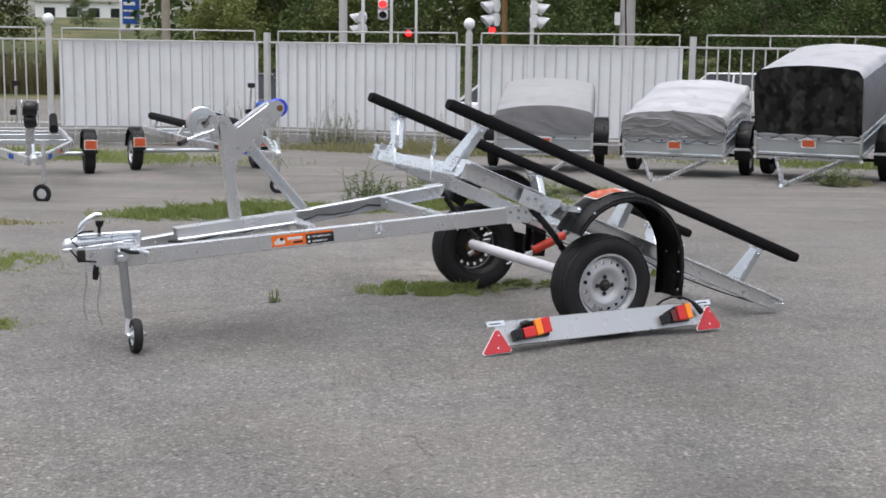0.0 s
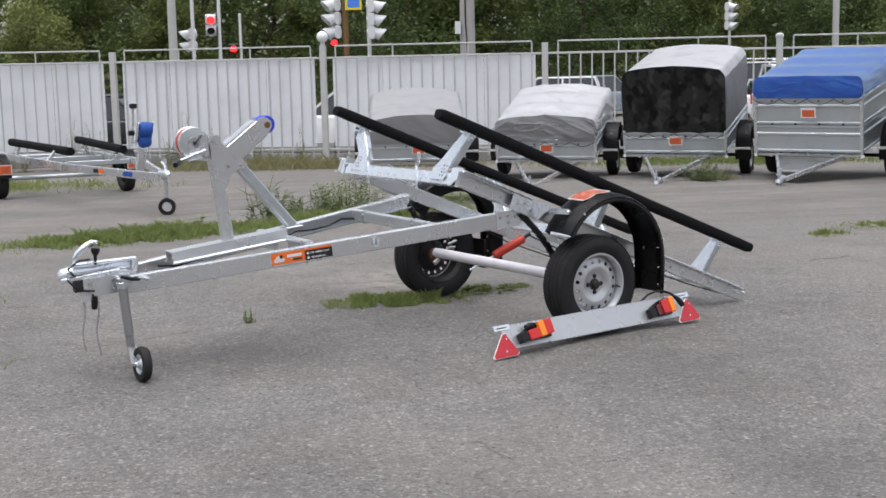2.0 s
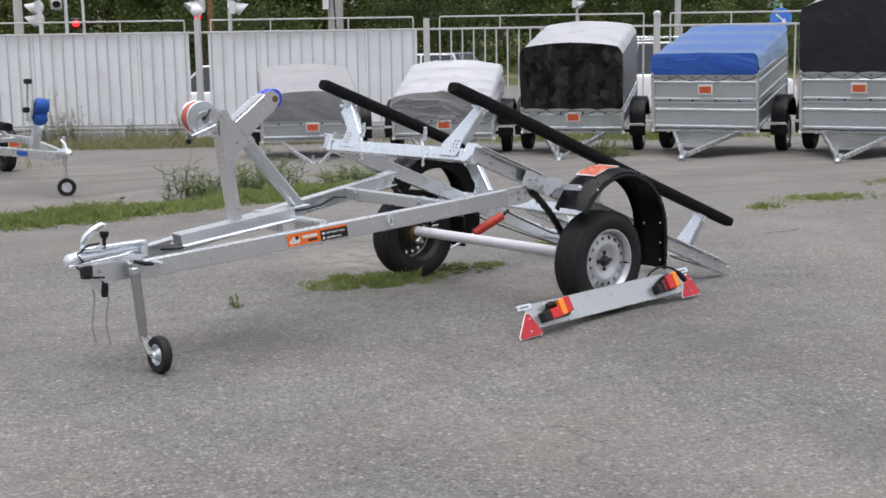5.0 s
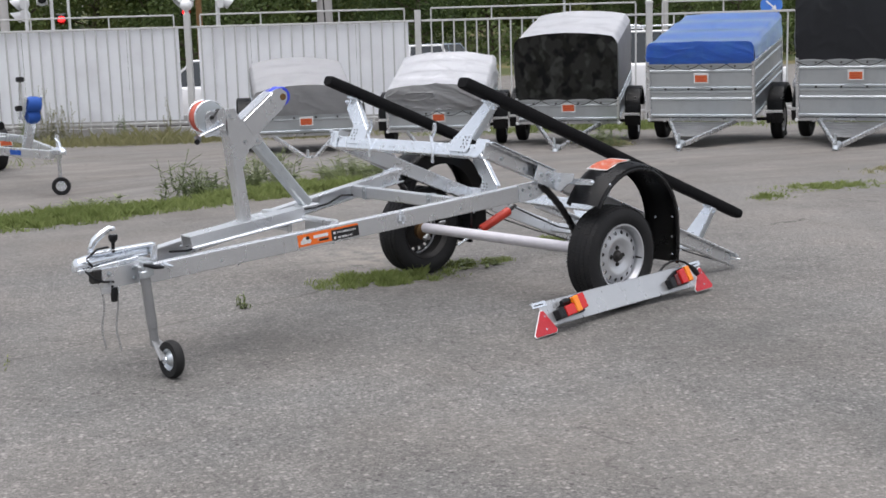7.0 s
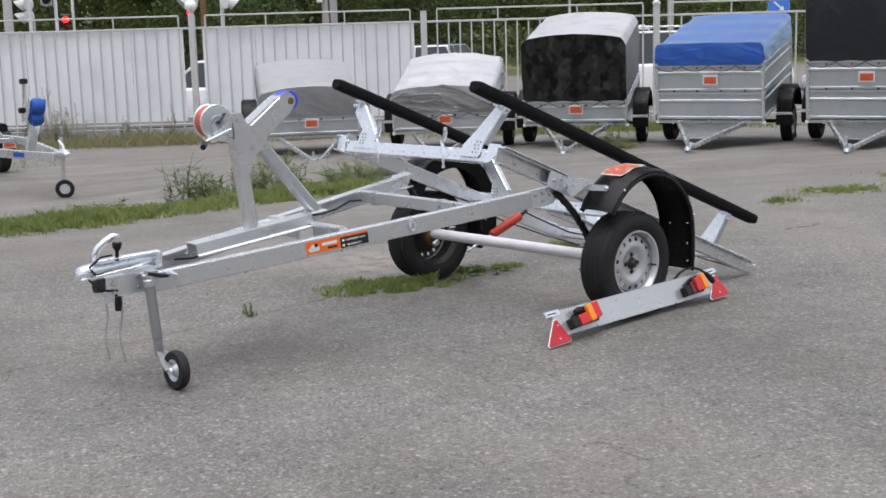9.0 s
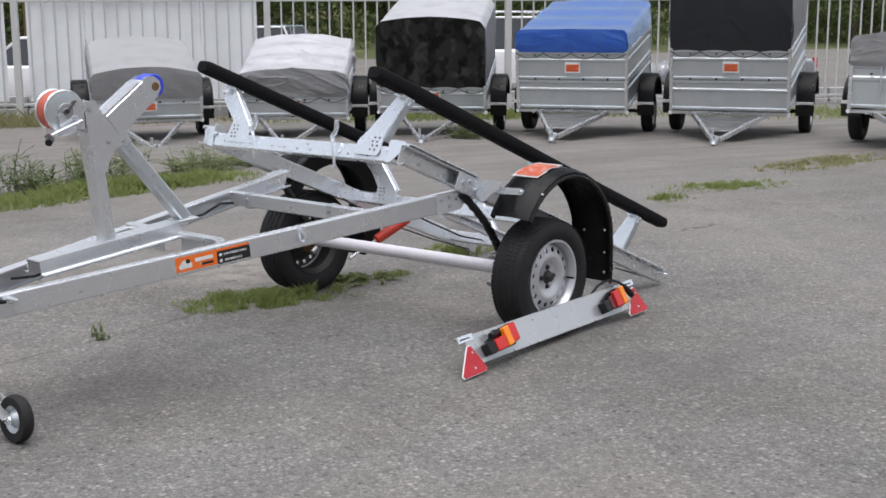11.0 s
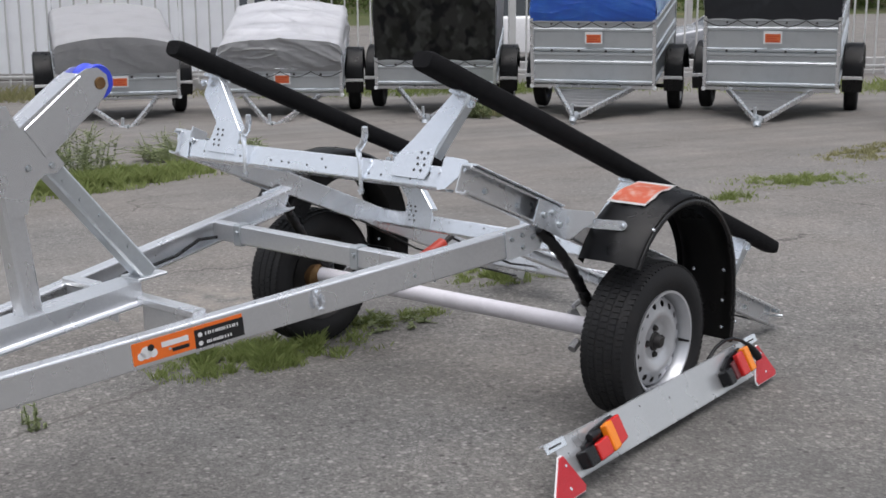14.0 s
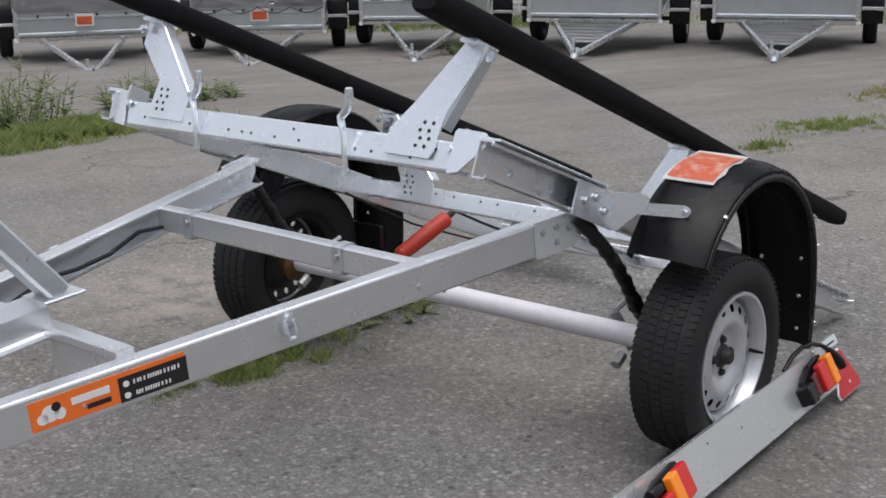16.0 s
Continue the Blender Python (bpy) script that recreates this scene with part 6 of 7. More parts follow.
def build_fence():
    base = -0.44
    picket_mesh = None
    for k in range(-5, 9):
        p = fence_point(k)
        ball = k in (-2, 0)
        ps = thing("fence_post", "grey-white square steel fence post" + (" topped by a white ball" if ball else ""), "fence post", Matrix.Translation((p.x, p.y, base)) @ Matrix.Rotation(fence_turn(k), 4, "Z"), "posts of the lot fence")
        h = 2.58 if not ball else 2.62
        part("shaft", beam(B(), (0, 0, -0.1), (0, 0, h), 0.13, 0.13, (0, 1, 0), 0.012), FENCE, ps)
        if ball:
            part("ball", lathe(B(), [(0, -0.125)] + [(0.125 * math.cos(radians(a)), 0.125 * math.sin(radians(a))) for a in range(-75, 80, 15)] + [(0, 0.125)], (0, 0, h + 0.19), (0, 0, 1), 20), WHITE, ps, "white ball finial", smooth=True)
            part("neck", lathe(B(), [(0.065, 0), (0.05, 0.03), (0.05, 0.09)], (0, 0, h), (0, 0, 1), 12), FENCE, ps, smooth=True)
        elif k == 2:
            part("cap", lathe(B(), [(0.09, 0), (0.085, 0.05), (0.05, 0.08), (0, 0.09)], (0, 0, h), (0, 0, 1), 10), FENCE, ps, smooth=True)
    for k in range(-5, 8):
        p = fence_point(k)
        panelled = k in (-2, -1, 0)
        sec = thing("fence_section", ("white sheet-clad steel picket fence section" if panelled else "open grey-white steel picket fence section"), "fence", Matrix.Translation((p.x, p.y, base)) @ Matrix.Rotation(fence_turn(k), 4, "Z"), "sections of the lot fence")
        part("main_rail", beam(B(), (0.07, 0, 2.355), (SPAN - 0.07, 0, 2.355), 0.045, 0.045), FENCE, sec)
        part("lower_rail", beam(B(), (0.07, 0, 0.36), (SPAN - 0.07, 0, 0.36), 0.045, 0.04), FENCE, sec)
        part("top_rail", beam(B(), (0.28, 0, 2.610), (SPAN - 0.28, 0, 2.610), 0.035, 0.035), FENCE, sec)
        for x in (0.28, SPAN * 0.32, SPAN * 0.66, SPAN - 0.28):
            part("top_upright", beam(B(), (x, 0, 2.37), (x, 0, 2.60), 0.03, 0.03, (0, 1, 0)), FENCE, sec)
        n = 19
        if picket_mesh is None:
            first = part("picket", beam(B(), (0, 0, 0.20), (0, 0, 2.34), 0.032, 0.032, (0, 1, 0), 0.004), FENCE, sec)
            picket_mesh = first.data
            first.location.x = 0.28
            start = 1
        else:
            start = 0
        for i in range(start, n):
            ob = new("picket", picket_mesh)
            ob.parent = sec
            ob.location = (0.28 + (SPAN - 0.56) * i / (n - 1), 0, 0)
        if panelled:
            for j in range(4):
                x0, x1 = 0.20 + 1.1125 * j, 0.20 + 1.1125 * (j + 1) - 0.006
                bm = B()
                rows = []
                for i in range(25):
                    x = x0 + (x1 - x0) * i / 24
                    rows.append([bm.verts.new((x, 0.045 + 0.0025 * math.sin(i * 1.57) + 0.010 * noise.noise((x * 1.3 + k * 7, z, j)), z)) for z in (0.42 + 0.02 * noise.noise((k, j, 2)), 1.0, 1.6, 2.335)])
                for a, b in zip(rows, rows[1:]):
                    for q in range(3):
                        bm.faces.new((a[q], a[q + 1], b[q + 1], b[q]))
                bmesh.ops.solidify(bm, geom=bm.faces[:], thickness=0.003)
                part("sheet_panel", bm, SHEET, sec, "white sheet panel behind the pickets", smooth=True)
    # low pale kerb wall beyond the fence
    for k in range(-3, 8):
        for off in (0.0, 2.43):
            p = fence_point(k, off) + FN * 0.9
            for row in range(2):
                slab = part("kerb_slab", box(B(), (1.2, 0.05 * row, 0.16 + 0.24 * row), (2.38, 0.16, 0.22), 0.012), PALEBOARD)
                slab.matrix_world = Matrix.Translation((p.x, p.y, base - 0.05)) @ Matrix.Rotation(fence_turn(k), 4, "Z")
                tagged(slab, "pale weathered concrete kerb slab behind the fence", "kerb", "kerb slabs behind the fence")


build_fence()


# ---- poles, signals, signs and the street beyond ----
def pole(name, x, y, h, r, m, label):
    z = ground_z(x, y)
    t = thing(name, label, "pole", Matrix.Translation((x, y, z)))
    part("shaft", tube(B(), [(0, 0, -0.2), (0, 0, h)], [r * 1.08, r * 0.85], 12), m, t, smooth=True)
    return t


pole("street_pole", -2.77, 46, 9.0, 0.155, PALEBOARD, "pale round metal street pole")
tp = pole("utility_pole", 5.66, 35.2, 9.0, 0.21, CONCRETE, "thick grey concrete utility pole with a small box")
part("box", box(B(), (-0.30, -0.12, 3.25), (0.14, 0.12, 0.34)), LAMPGREY, tp)
part("cable", tube(B(), [(-0.08, -0.21, 1.5), (-0.05, -0.21, 2.6), (-0.10, -0.2, 3.6), (-0.07, -0.19, 6)], 0.02, 6), DARKIRON, tp)
OLDWOOD = mat("weathered_pole_wood", (0.29, 0.255, 0.21), 0.85, 0, 0.15, 3, 40, 0.4, 0.2, (0.19, 0.165, 0.135), 0.6)
pole("wooden_pole", -11.8, 60, 9.0, 0.20, OLDWOOD, "weathered grey-brown wooden utility pole")
sp = pole("sign_pole", 2.30, 35.7, 6.0, 0.085, RUST, "dark rusty metal pole carrying a yellow and blue sign")
YELLOW = mat("yellow_sign_film", (0.72, 0.62, 0.02), 0.45, 0, 0.05, bump=0)
pl = part("sign_plate", box(B(), (0.22, -0.11, 4.05), (0.46, 0.02, 0.52), 0.006), YELLOW, sp, "yellow sign plate")
part("sign_field", box(B(), (0.22, -0.124, 4.05), (0.34, 0.006, 0.38), 0.002), BLUETARP, pl, "blue field")
pole("street_pole", 24.4, 38.0, 9.0, 0.11, PALEBOARD, "thin grey street pole")
pole("street_pole", 29.4, 60.0, 9.0, 0.17, PALEBOARD, "grey street pole before the trees")


def traffic_light(x, y, z, turn, lit, label, heads=3, size=1.0, mast=True):
    g = ground_z(x, y)
    t = thing("traffic_light", label, "traffic light", Matrix.Translation((x, y, g)) @ Matrix.Rotation(radians(turn), 4, "Z"), "signals at the crossing")
    if mast:
        part("mast", tube(B(), [(0.28 * size, 0.12, -0.2), (0.28 * size, 0.12, z - g + 1.6)], 0.065, 10), LAMPGREY, t, smooth=True)
        part("bracket", beam(B(), (0.0, 0.08, z - g), (0.28 * size, 0.12, z - g), 0.05, 0.05), LAMPGREY, t)
    for k in range(heads):
        zc = z - g + (heads / 2 - 0.5 - k) * 0.36 * size
        hd = part("signal_head", eased(box(B(), (0, 0, zc), (0.34 * size, 0.17 * size, 0.345 * size), 0.05), 0.012), LAMPGREY if heads > 1 else PLASTIC, t)
        part("rear_cover", lathe(B(), [(0, 0.06 * size), (0.09 * size, 0.05 * size), (0.135 * size, 0)], (0, 0.083 * size, zc), (0, 1, 0), 16), LAMPGREY if heads > 1 else PLASTIC, hd, smooth=True)
        # a hood that reaches far forward above the lens and is cut back below it
        bm = lathe(B(), [(0.140 * size, 0.0), (0.150 * size, 1.0), (0.142 * size, 1.0), (0.132 * size, 0.0)], (0, 0, 0), (0, -1, 0), 20, closed=True)
        for v in bm.verts:
            up = 0.5 + 0.5 * v.co.z / (0.15 * size)
            v.co = Vector((v.co.x, v.co.y * size * (0.07 + 0.27 * up) - 0.08 * size, v.co.z + v.co.y * 0.06 * size + zc))
        part("visor", bm, LAMPGREY if heads > 1 else PLASTIC, hd, smooth=True)
        on = {"red": 0, "green": heads - 1}.get(lit, -1) == k
        part("lens", lathe(B(), [(0, 0.02), (0.12 * size, 0.012), (0.13 * size, 0)], (0, -0.086 * size, zc), (0, -1, 0), 16), (REDGLOW if lit == "red" else GREENGLOW) if on else PLASTIC, hd, smooth=True)


traffic_light(-1.45, 50, 3.38, 0, "red", "grey traffic light showing red", 2, 1.15)
traffic_light(-2.1, 46.5, 2.75, -105, "", "unlit grey traffic light turned sideways", 2, 1.15)
traffic_light(2.05, 36, 3.05, -72, "", "grey traffic light turned sideways", 3, 1.05, False)
traffic_light(3.55, 40, 3.15, 78, "", "grey traffic light turned sideways on a mast", 3, 1.15)
traffic_light(-0.50, 60, 2.62, 0, "red", "pedestrian signal showing red", 1, 1.25)
traffic_light(1.98, 36.1, 2.40, 0, "red", "pedestrian signal showing red", 1, 0.75, False)
traffic_light(23.7, 60, 3.75, 40, "", "grey traffic light turned sideways", 3, 1.25)
traffic_light(34.9, 60, 3.75, 20, "green", "grey traffic light showing green", 3, 1.35)


def road_sign(x, y, z):
    g = ground_z(x, y)
    t = thing("road_sign", "round blue road sign with a white arrow on a thin post", "road sign", Matrix.Translation((x, y, g)) @ Matrix.Rotation(radians(-25), 4, "Z"))
    part("post", tube(B(), [(0, 0.05, -0.1), (0, 0.05, z - g + 0.4)], 0.035, 10), PALEBOARD, t, smooth=True)
    ds = part("disc", lathe(B(), [(0, 0.012), (0.28, 0.012), (0.285, 0)], (0, 0, z - g), (0, -1, 0), 28), BLUETARP, t, "blue disc")
    bm = prism(B(), [(-0.15, 0.10), (-0.12, 0.135), (0.06, -0.03), (0.10, 0.02), (0.14, -0.12), (0.0, -0.10), (0.04, -0.06)], (0, -0.0125, z - g), (1, 0, 0), (0, 0, 1), (0, -0.002, 0))
    part("arrow", bm, WHITEFILM, ds)
    st = part("striped_board", box(B(), (0, 0, z - g - 0.85), (0.24, 0.01, 0.9)), WHITEFILM, t, "red and white striped board")
    for k in range(4):
        part("stripe", prism(B(), [(-0.12, 0), (0.12, 0.09), (0.12, 0.19), (-0.12, 0.10)], (0, -0.0055, z - g - 1.27 + 0.21 * k), (1, 0, 0), (0, 0, 1), (0, -0.002, 0)), REDPAINT, st)


road_sign(16.45, 30.0, 2.10)


def car(x, y, turn, paint, label, kind="suv"):
    """A parked or waiting car: body, glass house, lamps and wheels."""
    g = ground_z(x, y)
    t = thing("car", label, "car", Matrix.Translation((x, y, g)) @ Matrix.Rotation(radians(turn), 4, "Z"), "cars waiting on the street")
    van = kind == "van"
    L, W, H = (4.9, 1.9, 2.05) if van else ((4.4, 1.8, 1.65) if kind == "suv" else (4.3, 1.7, 1.45))
    belt = H * (0.62 if not van else 0.58)
    bm = B()
    low = [(-L / 2, 0.35), (-L / 2 + 0.05, belt * 0.85), (-L / 2 + 0.15, belt), (L / 2 - 1.0, belt), (L / 2 - 0.15, belt * 0.82), (L / 2, belt * 0.6), (L / 2, 0.35), (L / 2 - 0.15, 0.22), (-L / 2 + 0.15, 0.22)]
    rings = []
    for f, k in ((-1, 0.94), (-0.9, 1.0), (0.9, 1.0), (1, 0.94)):
        rings.append([bm.verts.new((px * (0.985 if abs(f) == 1 else 1), f * W / 2, 0.22 + (pz - 0.22) * (k if abs(f) == 1 else 1))) for px, pz in low])
    for a, b in zip(rings, rings[1:]):
        for i in range(len(low)):
            j = (i + 1) % len(low)
            bm.faces.new((a[i], a[j], b[j], b[i]))
    bm.faces.new(rings[0][::-1])
    bm.faces.new(rings[-1])
    part("body", eased(bm, 0.05, 3), paint, t, smooth=True)
    back = -L / 2 + (0.12 if kind != "sedan" else 0.75)
    front = L / 2 - (1.15 if not van else 0.75)
    top0, top1 = back + 0.22, front - (0.75 if not van else 0.6)
    bm = B()
    q = [(back, belt - 0.01, W / 2 - 0.06), (front, belt - 0.01, W / 2 - 0.06), (top1, H - 0.05, W / 2 - 0.20), (top0, H - 0.05, W / 2 - 0.20)]
    vs = [[bm.verts.new((x_, s * w_, z_)) for x_, z_, w_ in q] for s in (-1, 1)]
    for i in range(4):
        j = (i + 1) % 4
        bm.faces.new((vs[0][i], vs[0][j], vs[1][j], vs[1][i]))
    bm.faces.new(vs[0])
    bm.faces.new(vs[1][::-1])
    part("glass_house", bm, GLASS, t, "dark glazing")
    part("roof", box(B(), ((top0 + top1) / 2, 0, H - 0.025), (top1 - top0 + 0.1, W - 0.38, 0.06), 0.02), paint, t)
    for s in (-1, 1):
        for x0, x1 in ((front, top1), (back, top0)):
            part("pillar", beam(B(), (x0, s * (W / 2 - 0.065), belt - 0.02), (x1, s * (W / 2 - 0.205), H - 0.03), 0.06, 0.06), paint, t)
        xm = (back + front) / 2 - 0.1
        part("pillar", beam(B(), (xm, s * (W / 2 - 0.062), belt - 0.02), (xm - 0.03, s * (W / 2 - 0.2), H - 0.03), 0.07, 0.03), paint, t)
        for xw in (-L / 2 + 0.8, L / 2 - 0.85):
            wheel(t, (xw, s * (W / 2 - 0.10), 0.31), (0, s, 0), 0.31, 0.20, 0.20, simple=True)
        part("tail_lamp", box(B(), (-L / 2 + 0.05, s * (W / 2 - 0.12), belt - 0.12), (0.08, 0.16, 0.28), 0.02), REDLENS, t, "red tail lamp")
        part("head_lamp", box(B(), (L / 2 - 0.12, s * (W / 2 - 0.25), belt * 0.72), (0.12, 0.30, 0.14), 0.02), WHITE, t)
    part("bumper", box(B(), (-L / 2 + 0.02, 0, 0.45), (0.12, W - 0.1, 0.22), 0.03), PLASTIC, t)
    if van:
        for x_ in (-1.6, -0.5, 0.6):
            part("roof_rack_bar", beam(B(), (x_, -0.7, H + 0.10), (x_, 0.7, H + 0.10), 0.04, 0.04), BRIGHT, t)
        for s in (-0.6, 0.6):
            part("roof_rack_rail", beam(B(), (-1.9, s, H + 0.13), (1.0, s, H + 0.13), 0.04, 0.04), BRIGHT, t)
    return t


DIRDEG = math.degrees(math.atan2(FD.y, FD.x))
car(13.9, 50.0, 40, CARBLUE, "silver-blue hatchback seen from behind on the street")
car(11.3, 48.0, DIRDEG + 180, CARWHITE, "white estate car on the street behind the fence")
car(19.3, 44.0, DIRDEG + 8, CARWHITE, "white saloon on the street behind the fence", "sedan")
car(22.6, 52.0, DIRDEG + 5, CARWHITE, "white van on the far side of the street", "van")
car(16.0, 33.2, DIRDEG + 5, CARWHITE, "white van with a roof rack behind the fence", "van")
car(2.2, 33.5, DIRDEG + 180, CARWHITE, "white car seen through the fence gap", "suv")
car(19.6, 29.6, DIRDEG + 180, CARGREY, "grey saloon on the street", "sedan")
car(-4.0, 34.2, DIRDEG, CARBLACK, "black car standing close behind the fence", "suv")


# ---- plants ----
def blade(bm, p, h, w, lean, az):
    side = V3(math.cos(az), math.sin(az), 0) * w
    out = V3(-math.sin(az), math.cos(az), 0)
    a = bm.verts.new(p - side)
    b = bm.verts.new(p + side)
    c = bm.verts.new(p + out * lean * 0.4 + V3(0, 0, h * 0.6) + side * 0.6)
    d = bm.verts.new(p + out * lean + V3(0, 0, h))
    bm.faces.new((a, b, c))
    bm.faces.new((a, c, d))


def grass_patch(cx, cy, rx, ry, turn, count, h, m, label, seed):
    """A ragged patch of grass growing through the asphalt."""
    rnd = random.Random(seed)
    bm = B()
    ct, st = math.cos(radians(turn)), math.sin(radians(turn))
    made = 0
    while made < count:
        u, v = rnd.gauss(0, 0.42), rnd.gauss(0, 0.42)
        clump = noise.noise((u * rx * 9, v * ry * 9, seed + 5))
        dens = 0.36 + noise.noise((u * 4 + seed * 11, v * 3, seed)) * 1.3 + clump * 1.3
        if abs(u) > 1.05 or abs(v) > 1.0 or rnd.random() > dens:
            made += 0.25
            continue
        made += 1
        x, y = cx + u * rx * ct - v * ry * st, cy + u * rx * st + v * ry * ct
        k = h * rnd.uniform(0.35, 1.3) * (1.1 - 0.5 * min(1, math.hypot(u, v))) * max(0.35, 0.85 + 1.1 * clump)
        blade(bm, V3(x, y, ground_z(x, y) - 0.003), k, rnd.uniform(0.0016, 0.0042) * (1.0 if cy < 12 else 1.6), rnd.uniform(-1, 1) * k * 1.1, rnd.uniform(0, 6.28))
    me = bpy.data.meshes.new("grass_patch")
    bm.to_mesh(me)
    bm.free()
    me.materials.append(m)
    tagged(new("grass_patch", me), label, "grass", kind="stuff")


grass_patch(-0.04, 9.21, 0.55, 0.26, 8, 8500, 0.058, GRASS, "short green grass patch in the asphalt by a tyre", 1)
grass_patch(0.72, 9.50, 0.36, 0.12, 5, 2200, 0.04, GRASS, "thin green grass patch in the asphalt", 2)
grass_patch(1.70, 10.05, 0.35, 0.22, 0, 2600, 0.05, GRASS, "small green grass patch in the asphalt", 3)
grass_patch(-2.05, 13.75, 1.60, 0.66, 20, 21000, 0.09, GRASS, "long strip of rough green grass across the lot", 4)
grass_patch(0.2, 14.6, 1.75, 0.52, 27, 17000, 0.10, GRASS, "long strip of rough green grass across the lot", 5)
grass_patch(4.55, 11.45, 0.26, 0.18, 0, 700, 0.055, GRASS, "small dry tuft in the asphalt", 6)
grass_patch(5.6, 11.9, 0.72, 0.36, -5, 4200, 0.042, GRASS, "flat green grass patch in the asphalt", 7)
grass_patch(7.8, 12.95, 1.30, 0.42, 14, 6000, 0.042, DRYGRASS, "flat yellow-green grass patch in the asphalt", 8)
grass_patch(-3.6, 10.2, 0.55, 0.55, 20, 4000, 0.05, GRASS, "flat green grass patch in the asphalt", 9)
grass_patch(-2.95, 7.8, 0.34, 0.18, 0, 1800, 0.05, GRASS, "flat green grass patch in the asphalt", 10)
grass_patch(-4.3, 12.6, 0.6, 0.2, 0, 700, 0.05, DRYGRASS, "flat dry grass patch in the asphalt", 11)
grass_patch(-6.5, 23.6, 4.5, 1.5, -19, 6500, 0.16, GRASS, "rough grass along the fence", 13)
grass_patch(0.2, 27.0, 5.0, 0.9, -19, 6500, 0.20, DRYGRASS, "rough dry grass along the fence", 14)
grass_patch(8.6, 23.2, 4.5, 1.0, -22, 5000, 0.14, GRASS, "rough grass along the fence", 15)
grass_patch(14.0, 19.5, 3.5, 1.6, -40, 4000, 0.13, GRASS, "rough grass along the fence", 16)
grass_patch(6.4, 18.9, 0.5, 0.4, 0, 700, 0.10, DRYGRASS, "weedy tuft between two trailers", 17)


def leafy_stem(bm, root, tip, rnd, leaf, gap, spread):
    """A thin stem with small leaves all the way up."""
    root, tip = Vector(root), Vector(tip)
    bend = V3(rnd.uniform(-1, 1), rnd.uniform(-1, 1), 0) * (tip - root).length * 0.12
    pts = [root, root.lerp(tip, 0.5) + bend, tip]
    tube(bm, pts, [0.0035, 0.003, 0.0015], 4, caps=False)
    n = max(3, int((tip - root).length / gap))
    for i in range(n):
        f = 0.12 + 0.88 * i / n
        p = (pts[0].lerp(pts[1], f * 2) if f < 0.5 else pts[1].lerp(pts[2], f * 2 - 1))
        for _ in range(3):
            az = rnd.uniform(0, 6.28)
            out = V3(math.cos(az), math.sin(az), rnd.uniform(-0.3, 0.6)).normalized()
            side = out.cross(V3(0, 0, 1)).normalized() * leaf * 0.42
            k = leaf * rnd.uniform(0.6, 1.3) * (1.15 - 0.6 * f) + spread * rnd.random() * (1 - f)
            a = bm.verts.new(p)
            b = bm.verts.new(p + out * k * 0.5 + side)
            c = bm.verts.new(p + out * k)
            d = bm.verts.new(p + out * k * 0.5 - side)
            bm.faces.new((a, b, c, d))


def weed_bush(x, y, r, h, stems, label, seed, m=None, leaf=0.05):
    rnd = random.Random(seed)
    bm = B()
    for _ in range(stems):
        a, q = rnd.uniform(0, 6.28), r * math.sqrt(rnd.random()) * 0.85
        px, py = q * math.cos(a), q * math.sin(a)
        hh = h * rnd.uniform(0.25, 1.0) * (1.15 - 0.6 * q / r)
        o = r * rnd.uniform(-0.1, 0.45)
        root = V3(px, py, 0)
        tip = V3(px + o * math.cos(a), py + o * math.sin(a), hh)
        leafy_stem(bm, root, tip, rnd, leaf, min(0.030, leaf * 0.8), leaf * 0.4)
        for _ in range(5 if r > 0.34 else 2):
            f = rnd.uniform(0.2, 0.85)
            s = root.lerp(tip, f)
            leafy_stem(bm, s, s + V3(rnd.uniform(-1, 1) * min(0.16, r * 0.45), rnd.uniform(-1, 1) * min(0.16, r * 0.45), hh * rnd.uniform(0.05, 0.2)), rnd, leaf * 0.8, 0.03, 0.0)
    me = bpy.data.meshes.new("weed_bush")
    bm.to_mesh(me)
    bm.free()
    me.materials.append(m or WEED)
    ob = new("weed_bush", me)
    ob.location = (x, y, ground_z(x, y) - 0.01)
    tagged(ob, label, "weed", "weeds on the lot")


weed_bush(-0.72, 15.05, 0.36, 0.62, 26, "bushy green weeds in the grass strip", 21, None, 0.030)
weed_bush(-0.35, 15.05, 0.40, 0.34, 50, "bushy green weeds in the grass strip", 22, None, 0.030)
weed_bush(1.45, 16.2, 0.42, 0.34, 90, "low bushy weeds at the end of the grass strip", 23, None, 0.022)
weed_bush(0.22, 15.3, 0.46, 0.60, 70, "bushy green weeds in the grass strip", 24, None, 0.030)
weed_bush(-1.75, 14.2, 0.35, 0.24, 36, "low green weeds in the grass strip", 25, None, 0.03)
weed_bush(2.1, 16.5, 0.35, 0.24, 36, "low green weeds in the asphalt", 26, None, 0.03)
weed_bush(6.25, 18.7, 0.35, 0.40, 30, "weeds between two trailers", 27, None, 0.035)
weed_bush(-1.15, 8.70, 0.07, 0.12, 14, "small green weed in a crack", 28, None, 0.012)
weed_bush(0.75, 9.52, 0.25, 0.10, 12, "small weeds by the tyre", 29, None, 0.03)
